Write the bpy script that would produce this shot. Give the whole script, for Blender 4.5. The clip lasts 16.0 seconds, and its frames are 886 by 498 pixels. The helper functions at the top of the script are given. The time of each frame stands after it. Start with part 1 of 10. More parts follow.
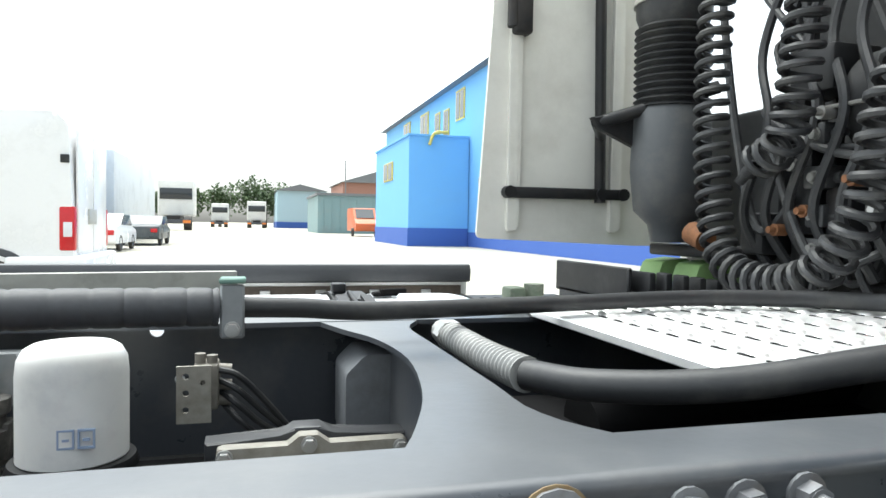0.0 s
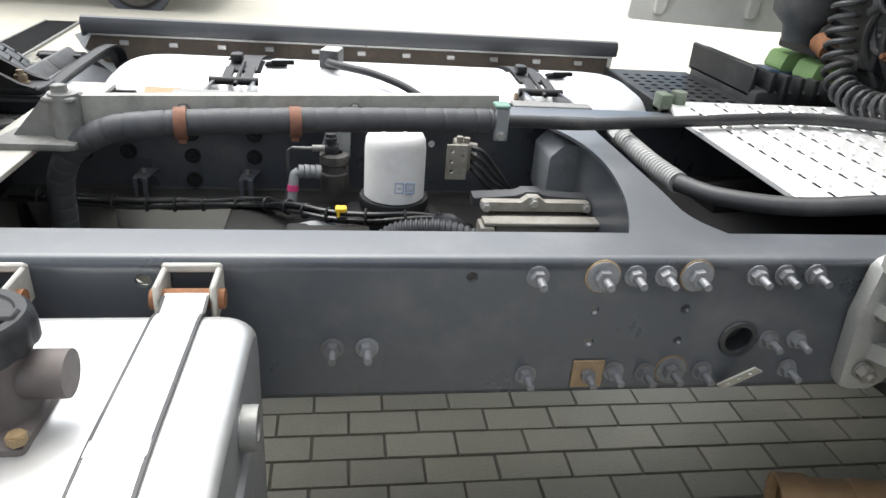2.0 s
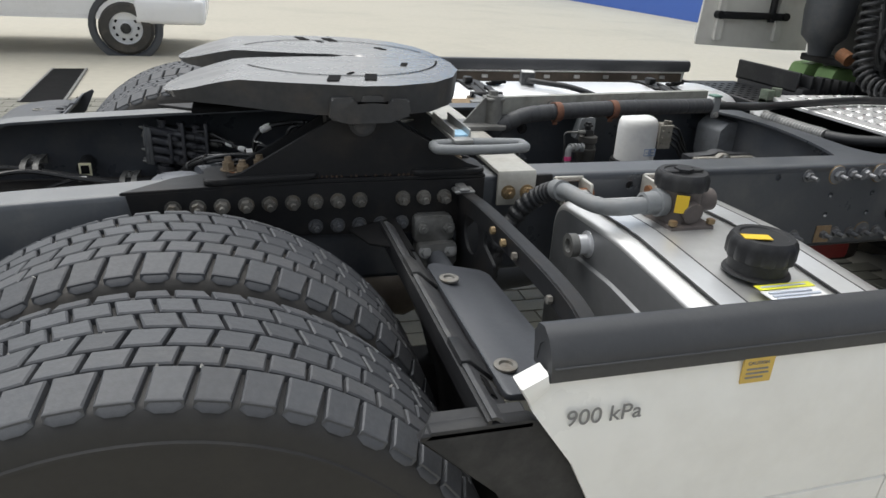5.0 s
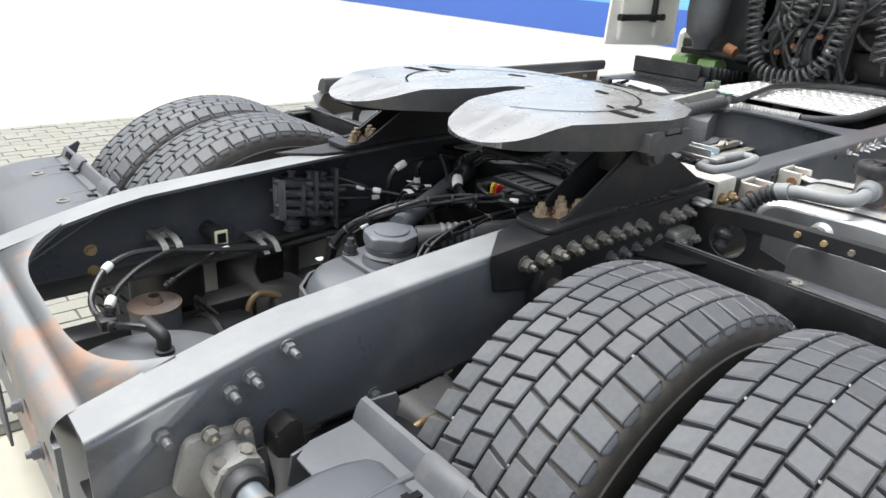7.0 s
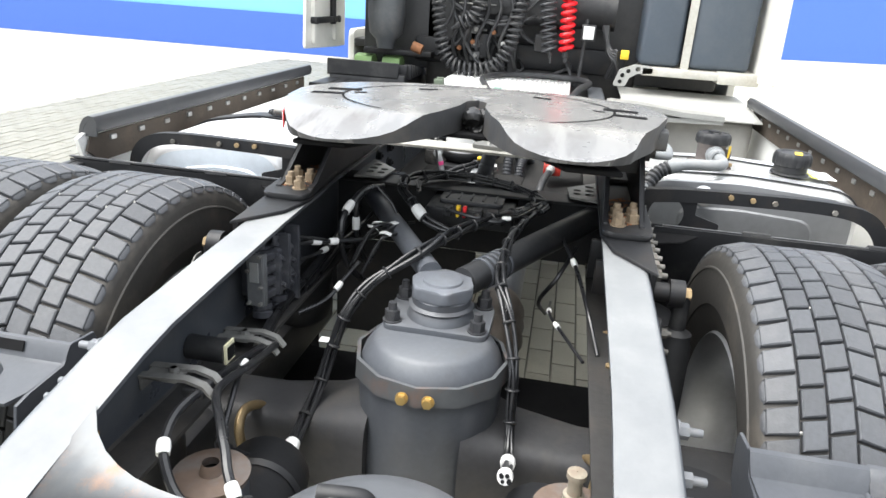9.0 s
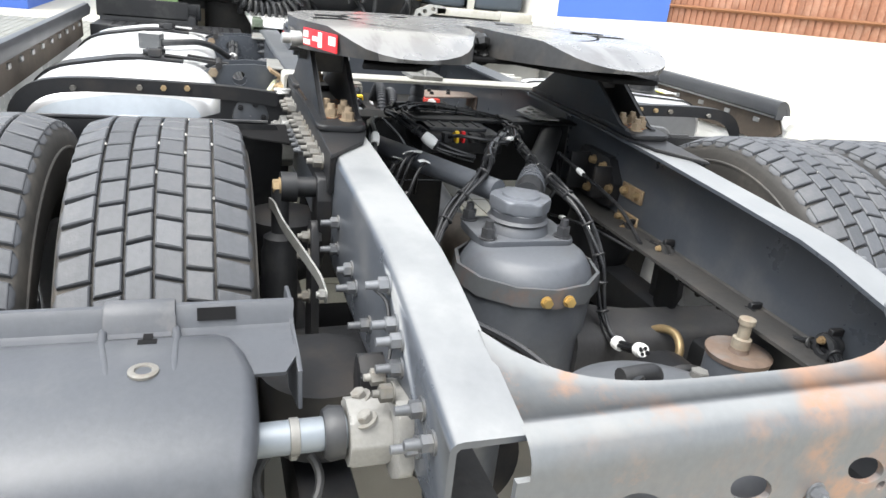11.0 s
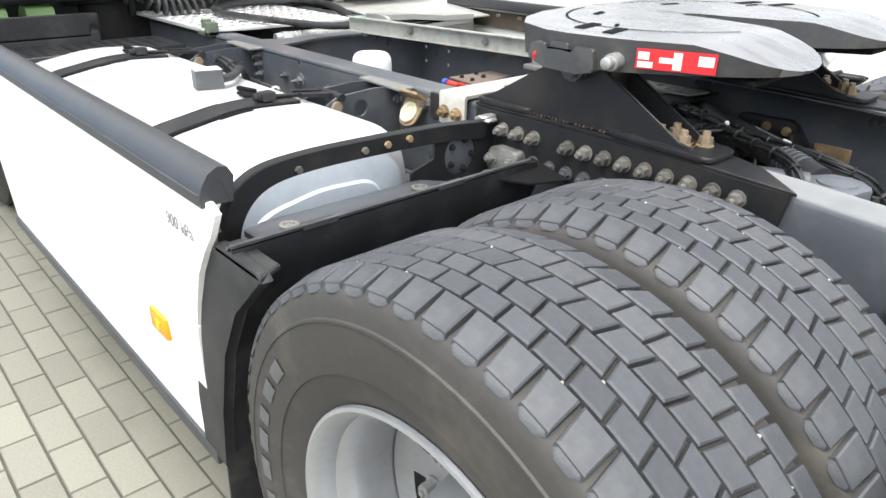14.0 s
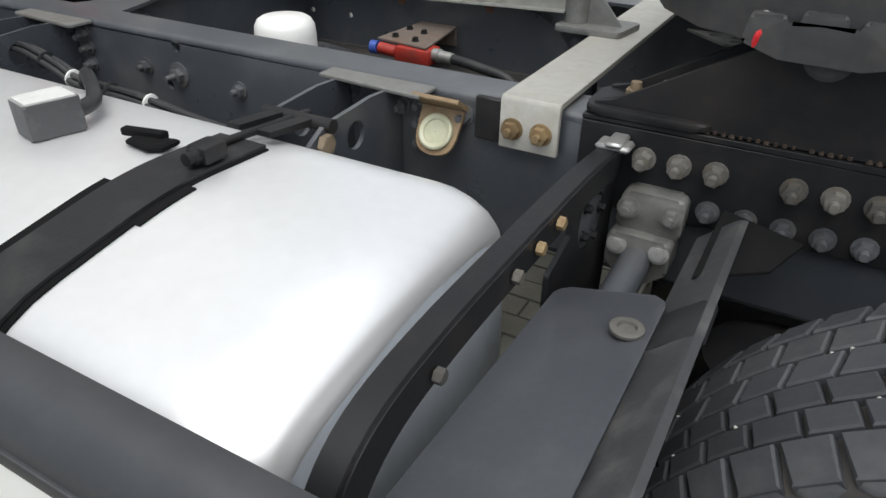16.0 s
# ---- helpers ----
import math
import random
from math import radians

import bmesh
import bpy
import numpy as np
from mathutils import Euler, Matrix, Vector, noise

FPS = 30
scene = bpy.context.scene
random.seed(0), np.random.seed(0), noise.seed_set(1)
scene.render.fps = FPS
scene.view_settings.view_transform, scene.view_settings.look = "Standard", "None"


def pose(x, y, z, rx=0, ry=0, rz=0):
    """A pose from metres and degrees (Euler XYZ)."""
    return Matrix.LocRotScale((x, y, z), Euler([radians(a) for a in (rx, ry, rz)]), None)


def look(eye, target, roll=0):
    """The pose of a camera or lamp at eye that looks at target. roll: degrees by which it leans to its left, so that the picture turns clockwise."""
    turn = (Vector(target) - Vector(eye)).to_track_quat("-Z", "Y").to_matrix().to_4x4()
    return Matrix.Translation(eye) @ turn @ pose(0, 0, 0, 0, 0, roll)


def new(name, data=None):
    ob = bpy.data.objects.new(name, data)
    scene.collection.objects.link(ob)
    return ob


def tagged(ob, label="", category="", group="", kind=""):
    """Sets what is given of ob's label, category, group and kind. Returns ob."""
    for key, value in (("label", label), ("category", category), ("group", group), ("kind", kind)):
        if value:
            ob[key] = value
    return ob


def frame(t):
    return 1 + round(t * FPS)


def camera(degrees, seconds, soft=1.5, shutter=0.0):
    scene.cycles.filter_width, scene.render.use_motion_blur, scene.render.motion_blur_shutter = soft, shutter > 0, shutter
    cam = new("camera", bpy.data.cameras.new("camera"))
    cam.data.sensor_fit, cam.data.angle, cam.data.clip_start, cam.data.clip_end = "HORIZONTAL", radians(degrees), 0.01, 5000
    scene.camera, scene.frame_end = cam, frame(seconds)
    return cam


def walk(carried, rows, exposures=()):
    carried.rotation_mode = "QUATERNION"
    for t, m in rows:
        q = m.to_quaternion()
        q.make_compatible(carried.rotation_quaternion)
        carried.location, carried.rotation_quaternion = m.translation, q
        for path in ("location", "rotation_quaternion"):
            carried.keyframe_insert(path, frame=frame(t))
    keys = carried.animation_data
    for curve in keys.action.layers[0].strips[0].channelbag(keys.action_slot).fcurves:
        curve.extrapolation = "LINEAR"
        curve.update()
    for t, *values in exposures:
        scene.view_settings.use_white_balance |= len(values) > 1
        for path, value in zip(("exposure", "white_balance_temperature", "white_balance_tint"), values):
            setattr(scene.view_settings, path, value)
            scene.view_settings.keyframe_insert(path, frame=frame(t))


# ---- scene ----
cam = camera(65.4, 16.0)

PATH = [
    (0, (1.72, -0.838, 1.158), (2.252, 1.09, 1.09), 0.9),
    (0.5, (1.63, -0.882, 1.277), (2.126, 0.994, 0.791), 2.9),
    (1, (1.591, -0.965, 1.345), (1.89, 0.835, 0.525), 1.6),
    (1.5, (1.508, -1.145, 1.41), (1.75, 0.603, 0.469), 2.5),
    (2, (1.372, -1.301, 1.445), (1.659, 0.467, 0.555), 4.4),
    (2.5, (1.172, -1.523, 1.45), (1.439, 0.23, 0.525), 5.1),
    (3, (1.099, -1.764, 1.463), (1.41, -0.006, 0.562), 4.4),
    (3.5, (1.042, -1.938, 1.479), (1.371, -0.164, 0.616), 2.2),
    (4, (0.755, -2.045, 1.489), (1.149, -0.268, 0.661), 3.5),
    (4.5, (0.48, -2.061, 1.486), (0.967, -0.307, 0.658), 3.8),
    (5, (0.149, -1.921, 1.476), (0.692, -0.164, 0.689), 3.4),
    (5.2, (0.044, -1.872, 1.462), (0.622, -0.12, 0.69), 2.7),
    (7.3, (-1.122, -1.178, 1.515), (0.229, 0.075, 0.737), 4.2),
    (7.5, (-1.191, -1.075, 1.512), (0.246, 0.076, 0.731), 4.6),
    (8, (-1.261, -0.74, 1.485), (0.37, 0.155, 0.751), 3.1),
    (8.5, (-1.324, -0.498, 1.463), (0.434, 0.132, 0.748), 4.2),
    (8.7, (-1.366, -0.386, 1.471), (0.436, 0.11, 0.76), 4.4),
    (10.8, (-1.427, 0.569, 1.352), (0.343, -0.024, 0.634), 4.1),
    (11, (-1.398, 0.661, 1.331), (0.35, 0.032, 0.593), 6.1),
    (11.5, (-1.244, 0.857, 1.307), (0.478, 0.214, 0.519), 3.3),
    (12, (-1.165, 1.071, 1.307), (0.511, 0.32, 0.515), 6.2),
    (12.5, (-1.123, 1.3, 1.342), (0.512, 0.44, 0.576), 3.8),
    (13, (-0.945, 1.409, 1.325), (0.592, 0.396, 0.543), 3.8),
    (13.5, (-0.713, 1.537, 1.329), (0.694, 0.393, 0.485), 5.4),
    (14, (-0.527, 1.653, 1.399), (0.818, 0.44, 0.549), 0.8),
    (14.5, (-0.286, 1.599, 1.396), (0.959, 0.281, 0.551), 0.3),
    (15, (-0.012, 1.495, 1.387), (1.148, 0.119, 0.513), 0.8),
    (15.5, (0.237, 1.453, 1.377), (1.273, 0.028, 0.43), -0.2),
    (16, (0.405, 1.385, 1.359), (1.236, -0.101, 0.31), 0.6),
]
LIGHTING = [(0, 1.58, 6300, 3), (0.5, 1.12, 6300, 3), (1.0, 1.13, 6300, 3), (1.5, 1.57, 6450, 8), (2.0, 1.5, 6450, 8), (2.5, 1.38, 6450, 8), (3.0, 1.13, 6450, 8), (3.5, 0.78, 6450, 8), (5.0, 0.5, 6450, 8), (7.5, 1.8, 6450, 8), (8.5, 1.95, 6450, 8), (11.0, 1.9, 6450, 8), (11.5, 1.77, 6450, 8), (12.5, 1.94, 6450, 8), (13.0, 1.76, 6450, 8), (14.0, 1.66, 6450, 8), (14.5, 1.55, 6450, 8), (15.0, 1.33, 6450, 8), (15.5, 0.93, 6450, 8), (16.0, 0.43, 6450, 8)]
walk(cam, [(t, look(eye, target, roll)) for t, eye, target, roll in PATH], exposures=LIGHTING)

# ---- world and light ----
world = bpy.data.worlds.new("overcast_sky")
scene.world = world
world.use_nodes = True
wn = world.node_tree
bg = wn.nodes["Background"]
sky = wn.nodes.new("ShaderNodeTexSky")
sky.sky_type = "NISHITA"
sky.sun_disc = False
sky.sun_elevation, sky.sun_rotation = radians(69), radians(333)
sky.air_density, sky.dust_density, sky.ozone_density = 1.0, 4.0, 1.0
grey = wn.nodes.new("ShaderNodeHueSaturation")
grey.inputs["Saturation"].default_value = 0.25
wn.links.new(sky.outputs["Color"], grey.inputs["Color"])
wn.links.new(grey.outputs["Color"], bg.inputs["Color"])
bg.inputs["Strength"].default_value = 0.15
sun = new("sun", bpy.data.lights.new("sun", "SUN"))
sun.data.energy, sun.data.angle, sun.data.color = 0.9, radians(70), (1.0, 0.98, 0.955)
sun.matrix_world = look((0, 0, 30), (5, -10, 0))

# ---- materials ----
MATS = {}


def mat(name, color, rough=0.6, metal=0.0, grain=60.0, vary=0.18, bump=0.15, dirt=None, dirt_amount=0.35, dirt_scale=6.0, rand=0.0, spec=0.5, sky_dust=0.0, rearward=False):
    """A surface with fine grain, broad stains, uneven gloss and relief, at real size."""
    if name in MATS:
        return MATS[name]
    m = bpy.data.materials.new(name)
    m.use_nodes = True
    nt = m.node_tree
    b = nt.nodes["Principled BSDF"]
    b.inputs["Metallic"].default_value = metal
    b.inputs["Specular IOR Level"].default_value = spec
    tc = nt.nodes.new("ShaderNodeTexCoord")
    fine, broad = nt.nodes.new("ShaderNodeTexNoise"), nt.nodes.new("ShaderNodeTexNoise")
    fine.inputs["Scale"].default_value, fine.inputs["Detail"].default_value = grain, 4
    broad.inputs["Scale"].default_value, broad.inputs["Detail"].default_value, broad.inputs["Roughness"].default_value = dirt_scale, 6, 0.65
    for n in (fine, broad):
        nt.links.new(tc.outputs["Object"], n.inputs["Vector"])
    ramp = nt.nodes.new("ShaderNodeMapRange")
    ramp.inputs["To Min"].default_value, ramp.inputs["To Max"].default_value = 1 - vary, 1 + vary
    nt.links.new(fine.outputs["Fac"], ramp.inputs["Value"])
    tone = nt.nodes.new("ShaderNodeMix")
    tone.data_type, tone.blend_type = "RGBA", "MULTIPLY"
    tone.inputs["Factor"].default_value = 1
    tone.inputs["A"].default_value = (*color, 1)
    nt.links.new(ramp.outputs["Result"], tone.inputs["B"])
    last = tone.outputs["Result"]
    if rand:
        info = nt.nodes.new("ShaderNodeObjectInfo")
        span = nt.nodes.new("ShaderNodeMapRange")
        span.inputs["To Min"].default_value, span.inputs["To Max"].default_value = 1 - rand, 1 + rand
        nt.links.new(info.outputs["Random"], span.inputs["Value"])
        own = nt.nodes.new("ShaderNodeMix")
        own.data_type, own.blend_type = "RGBA", "MULTIPLY"
        own.inputs["Factor"].default_value = 1
        nt.links.new(last, own.inputs["A"])
        nt.links.new(span.outputs["Result"], own.inputs["B"])
        last = own.outputs["Result"]
    if dirt:
        edge = nt.nodes.new("ShaderNodeMapRange")
        edge.inputs["From Min"].default_value, edge.inputs["From Max"].default_value = 0.5, 0.72
        edge.inputs["To Max"].default_value = dirt_amount
        nt.links.new(broad.outputs["Fac"], edge.inputs["Value"])
        mix = nt.nodes.new("ShaderNodeMix")
        mix.data_type = "RGBA"
        nt.links.new(edge.outputs["Result"], mix.inputs["Factor"])
        nt.links.new(last, mix.inputs["A"])
        mix.inputs["B"].default_value = (*dirt, 1)
        last = mix.outputs["Result"]
    # up-facing faces turn paler: sky light put into the colour, plus dust
    if sky_dust:
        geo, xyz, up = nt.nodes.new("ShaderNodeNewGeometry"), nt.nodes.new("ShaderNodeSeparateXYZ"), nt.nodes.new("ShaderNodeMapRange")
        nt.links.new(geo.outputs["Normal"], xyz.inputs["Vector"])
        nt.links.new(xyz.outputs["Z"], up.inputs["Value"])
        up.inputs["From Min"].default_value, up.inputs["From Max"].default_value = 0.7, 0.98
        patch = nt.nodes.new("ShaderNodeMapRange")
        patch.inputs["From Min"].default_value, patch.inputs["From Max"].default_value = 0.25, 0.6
        patch.inputs["To Min"].default_value, patch.inputs["To Max"].default_value = sky_dust * 0.45, sky_dust
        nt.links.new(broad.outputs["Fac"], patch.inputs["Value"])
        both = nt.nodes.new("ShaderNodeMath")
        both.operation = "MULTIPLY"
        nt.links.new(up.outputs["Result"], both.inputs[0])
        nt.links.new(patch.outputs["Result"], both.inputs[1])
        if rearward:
            # the paler tops, sky light and dust, are stronger towards the tail
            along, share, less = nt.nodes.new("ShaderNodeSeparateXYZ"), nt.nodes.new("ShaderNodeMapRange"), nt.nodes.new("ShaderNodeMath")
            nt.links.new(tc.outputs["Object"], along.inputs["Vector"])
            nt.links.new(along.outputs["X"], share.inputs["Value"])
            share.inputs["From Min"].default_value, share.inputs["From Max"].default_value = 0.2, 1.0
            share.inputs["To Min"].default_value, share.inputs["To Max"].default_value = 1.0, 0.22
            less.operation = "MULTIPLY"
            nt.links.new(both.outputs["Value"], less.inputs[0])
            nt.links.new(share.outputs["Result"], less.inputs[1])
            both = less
        top_mix = nt.nodes.new("ShaderNodeMix")
        top_mix.data_type = "RGBA"
        nt.links.new(both.outputs["Value"], top_mix.inputs["Factor"])
        nt.links.new(last, top_mix.inputs["A"])
        top_mix.inputs["B"].default_value = (0.3, 0.305, 0.3, 1)
        last = top_mix.outputs["Result"]
    nt.links.new(last, b.inputs["Base Color"])
    rr = nt.nodes.new("ShaderNodeMapRange")
    rr.inputs["To Min"].default_value, rr.inputs["To Max"].default_value = max(rough - 0.12, 0.03), min(rough + 0.12, 1)
    nt.links.new(broad.outputs["Fac"], rr.inputs["Value"])
    if sky_dust:
        # the paler tops are matt
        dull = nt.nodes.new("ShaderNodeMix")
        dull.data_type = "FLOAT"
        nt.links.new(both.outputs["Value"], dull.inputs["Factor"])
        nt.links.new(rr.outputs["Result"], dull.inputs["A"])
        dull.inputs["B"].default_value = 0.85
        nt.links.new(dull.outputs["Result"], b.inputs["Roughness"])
    else:
        nt.links.new(rr.outputs["Result"], b.inputs["Roughness"])
    if bump:
        bp = nt.nodes.new("ShaderNodeBump")
        bp.inputs["Strength"].default_value, bp.inputs["Distance"].default_value = bump, 0.003
        nt.links.new(fine.outputs["Fac"], bp.inputs["Height"])
        nt.links.new(bp.outputs["Normal"], b.inputs["Normal"])
    MATS[name] = m
    return m


DUST = (0.3, 0.28, 0.25)
RUSTC = (0.2, 0.085, 0.035)
FRAME = mat("frame_paint", (0.054, 0.06, 0.07), 0.3, 0.0, 90, 0.12, 0.05, DUST, 0.16, 5, spec=0.65, sky_dust=0.55, rearward=True)
FRAMEB = mat("black_frame_paint", (0.012, 0.0125, 0.014), 0.5, 0.0, 70, 0.25, 0.1, (0.07, 0.055, 0.042), 0.3, 8, spec=0.35)
WORN = mat("worn_steel", (0.2, 0.2, 0.19), 0.5, 0.35, 60, 0.3, 0.2, (0.09, 0.08, 0.07), 0.6, 9)
STEEL = mat("zinc_steel", (0.42, 0.42, 0.41), 0.45, 0.7, 80, 0.2, 0.15, (0.25, 0.22, 0.18), 0.4, 20)
BOLT = mat("bolt_steel", (0.15, 0.145, 0.132), 0.6, 0.3, 120, 0.3, 0.2, (0.13, 0.105, 0.075), 0.75, 35, rand=0.35)
BRASS = mat("yellowed_bolt", (0.3, 0.22, 0.12), 0.55, 0.45, 120, 0.3, 0.2, RUSTC, 0.5, 40, rand=0.3)
GALV = mat("galvanised_steel", (0.45, 0.44, 0.4), 0.5, 0.35, 70, 0.15, 0.1, (0.3, 0.25, 0.18), 0.4, 12)
ALU = mat("polished_aluminium", (0.88, 0.885, 0.89), 0.38, 0.62, 40, 0.04, 0.02, (0.76, 0.76, 0.76), 0.25, 4)
CAST = mat("cast_aluminium", (0.38, 0.38, 0.36), 0.5, 0.5, 140, 0.12, 0.25, (0.3, 0.28, 0.24), 0.35, 12)
TREADALU = mat("tread_plate_aluminium", (0.86, 0.86, 0.85), 0.38, 0.6, 60, 0.08, 0.05, (0.6, 0.58, 0.54), 0.35, 9)
RUBBER = mat("tyre_rubber", (0.054, 0.057, 0.063), 0.56, 0.0, 120, 0.25, 0.25, (0.125, 0.124, 0.124), 0.45, 10, rand=0.16)
SIDEWALL = mat("tyre_sidewall", (0.04, 0.0375, 0.034), 0.66, 0.0, 80, 0.2, 0.15, (0.125, 0.108, 0.087), 0.65, 6)
HOSE = mat("rubber_hose", (0.022, 0.023, 0.025), 0.5, 0.0, 100, 0.2, 0.12, (0.12, 0.115, 0.1), 0.3, 12)
PLASTIC = mat("black_plastic", (0.018, 0.0185, 0.02), 0.5, 0.0, 150, 0.15, 0.1, (0.1, 0.098, 0.092), 0.35, 8, spec=0.35)
TRIM = mat("grey_black_trim", (0.04, 0.042, 0.046), 0.45, 0.0, 120, 0.12, 0.06, (0.1, 0.1, 0.1), 0.3, 5)
GUARD = mat("mudguard_plastic", (0.052, 0.056, 0.064), 0.42, 0.0, 110, 0.15, 0.08, (0.12, 0.122, 0.125), 0.35, 6)
WHITE = mat("white_paint", (0.84, 0.84, 0.81), 0.3, 0.0, 30, 0.03, 0.0, (0.6, 0.58, 0.53), 0.3, 3)
CABW = mat("cab_white_plastic", (0.68, 0.67, 0.62), 0.5, 0.0, 30, 0.04, 0.02, (0.45, 0.43, 0.38), 0.45, 4)
FILTERW = mat("white_filter_paint", (0.8, 0.8, 0.78), 0.4, 0.0, 50, 0.03, 0.02, (0.5, 0.5, 0.52), 0.3, 20)
# left tank ends: bluish sky reflection put into the colour
SKYEND = mat("sky_tinted_tank_end", (0.66, 0.72, 0.78), 0.4, 0.15, 40, 0.1, 0.05, (0.5, 0.54, 0.58), 0.4, 6)
# the same aluminium, darkened for the right tank's less lit ends
DIMEND = mat("dim_tank_end", (0.22, 0.224, 0.228), 0.45, 0.5, 40, 0.1, 0.05, (0.15, 0.15, 0.15), 0.5, 6)
AXLE = mat("axle_paint", (0.07, 0.076, 0.087), 0.45, 0.0, 80, 0.15, 0.12, (0.05, 0.045, 0.04), 0.5, 7, sky_dust=0.08)
RUST = mat("rusty_steel", RUSTC, 0.8, 0.1, 90, 0.4, 0.4, (0.07, 0.05, 0.04), 0.5, 30)
WHEEL = mat("wheel_silver", (0.4, 0.41, 0.425), 0.36, 0.6, 60, 0.08, 0.05, (0.25, 0.23, 0.2), 0.3, 6)
YELLOW = mat("yellow_label", (0.75, 0.5, 0.03), 0.5, 0, 60, 0.05, 0.0)
RED = mat("red_plastic", (0.6, 0.02, 0.025), 0.4, 0, 60, 0.08, 0.03)
TAPE = mat("white_tape", (0.75, 0.75, 0.73), 0.5, 0, 60, 0.1, 0.0)
FADED = mat("faded_grey_plastic", (0.2, 0.21, 0.215), 0.55, 0, 90, 0.15, 0.1, DUST, 0.3, 12)
BLUEL = mat("light_blue_render", (0.17, 0.43, 0.78), 0.8, 0, 40, 0.06, 0.1, (0.2, 0.42, 0.7), 0.3, 0.6)
BLUED = mat("dark_blue_render", (0.05, 0.12, 0.42), 0.75, 0, 40, 0.08, 0.1, (0.06, 0.13, 0.45), 0.3, 0.8)
# near-black for rubber, and for the shade in slots, holes and gaps
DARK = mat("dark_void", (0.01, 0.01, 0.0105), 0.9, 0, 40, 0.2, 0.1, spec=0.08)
INNERSK = mat("dusty_inner_panel", (0.07, 0.055, 0.042), 0.8, 0, 80, 0.2, 0.1, (0.14, 0.11, 0.08), 0.5, 10)


# ---- mesh helpers ----
def thing(name, label, category, group="", at=(0, 0, 0), kind=""):
    ob = new(name)
    ob.empty_display_size = 0.05
    ob.location = at
    return tagged(ob, label, category, group, kind)


def finish(bm, smooth=40):
    bmesh.ops.recalc_face_normals(bm, faces=bm.faces)
    for f in bm.faces:
        f.smooth = True
    for e in bm.edges:
        if len(e.link_faces) == 2 and e.calc_face_angle(0) > radians(smooth):
            e.smooth = False


def part(name, bm, material, parent=None, label="", m=None, smooth=40):
    """Links a bmesh, in world places, as one mesh object under its thing."""
    finish(bm, smooth)
    me = bpy.data.meshes.new(name)
    bm.to_mesh(me)
    bm.free()
    me.materials.append(material)
    ob = new(name, me)
    if parent:
        ob.parent = parent
        base = parent
        off = Vector((0, 0, 0))
        while base:
            off += base.location
            base = base.parent
        ob.location = -off
    if m is not None:
        ob.matrix_basis = Matrix.Translation(ob.location) @ m
    if label:
        ob["label"] = label
    return ob


def shared(name, mesh, parent, m):
    """One more object on a mesh that alike pieces share."""
    ob = new(name, mesh)
    ob.parent = parent
    base, off = parent, Vector((0, 0, 0))
    while base:
        off += base.location
        base = base.parent
    ob.matrix_basis = Matrix.Translation(-off) @ m
    return ob


def mesh_of(name, bm, material, smooth=40):
    finish(bm, smooth)
    me = bpy.data.meshes.new(name)
    bm.to_mesh(me)
    bm.free()
    me.materials.append(material)
    return me


def B():
    return bmesh.new()


def box(bm, x0, x1, y0, y1, z0, z1, r=0.0, seg=2):
    """A box with rounded edges of radius r."""
    vs = [bm.verts.new((x, y, z)) for x in (x0, x1) for y in (y0, y1) for z in (z0, z1)]
    fs = [bm.faces.new([vs[i] for i in q]) for q in ((0, 1, 3, 2), (4, 6, 7, 5), (0, 4, 5, 1), (2, 3, 7, 6), (0, 2, 6, 4), (1, 5, 7, 3))]
    if r:
        es = list({e for f in fs for e in f.edges})
        bmesh.ops.bevel(bm, geom=es, offset=r, segments=seg, profile=0.5, affect="EDGES")
    return bm


def frame_of(a, b):
    d = (Vector(b) - Vector(a)).normalized()
    s = Vector((0, 0, 1)) if abs(d.z) < 0.9 else Vector((1, 0, 0))
    u = d.cross(s).normalized()
    return d, u, d.cross(u)


def cyl(bm, a, b, r, r2=None, n=20, caps=True):
    """A round bar or cone from a to b."""
    r2 = r if r2 is None else r2
    _, u, v = frame_of(a, b)
    rings = []
    for p, q in ((Vector(a), r), (Vector(b), r2)):
        rings.append([bm.verts.new(p + u * q * math.cos(2 * math.pi * i / n) + v * q * math.sin(2 * math.pi * i / n)) for i in range(n)])
    for i in range(n):
        j = (i + 1) % n
        bm.faces.new((rings[0][i], rings[0][j], rings[1][j], rings[1][i]))
    if caps:
        bm.faces.new(rings[0][::-1])
        bm.faces.new(rings[1])
    return bm


def lathe(bm, a, axis, prof, n=32, caps=True):
    """Turns a profile of (along, radius) about the axis through a."""
    b = Vector(a) + Vector(axis)
    d, u, v = frame_of(a, b)
    rings = []
    for s, r in prof:
        r = max(r, 1e-4)
        rings.append([bm.verts.new(Vector(a) + d * s + u * r * math.cos(2 * math.pi * i / n) + v * r * math.sin(2 * math.pi * i / n)) for i in range(n)])
    for p, q in zip(rings, rings[1:]):
        for i in range(n):
            j = (i + 1) % n
            bm.faces.new((p[i], p[j], q[j], q[i]))
    if caps:
        bm.faces.new(rings[0][::-1])
        bm.faces.new(rings[-1])
    return bm


def smooth_path(pts, n=8):
    """A soft curve through the points."""
    pts = [Vector(p) for p in pts]
    ext = [2 * pts[0] - pts[1]] + pts + [2 * pts[-1] - pts[-2]]
    out = []
    for i in range(1, len(ext) - 2):
        a, b, c, d = ext[i - 1:i + 3]
        for k in range(n):
            t = k / n
            out.append(0.5 * ((2 * b) + (c - a) * t + (2 * a - 5 * b + 4 * c - d) * t * t + (3 * b - a - 3 * c + d) * t ** 3))
    out.append(pts[-1])
    return out


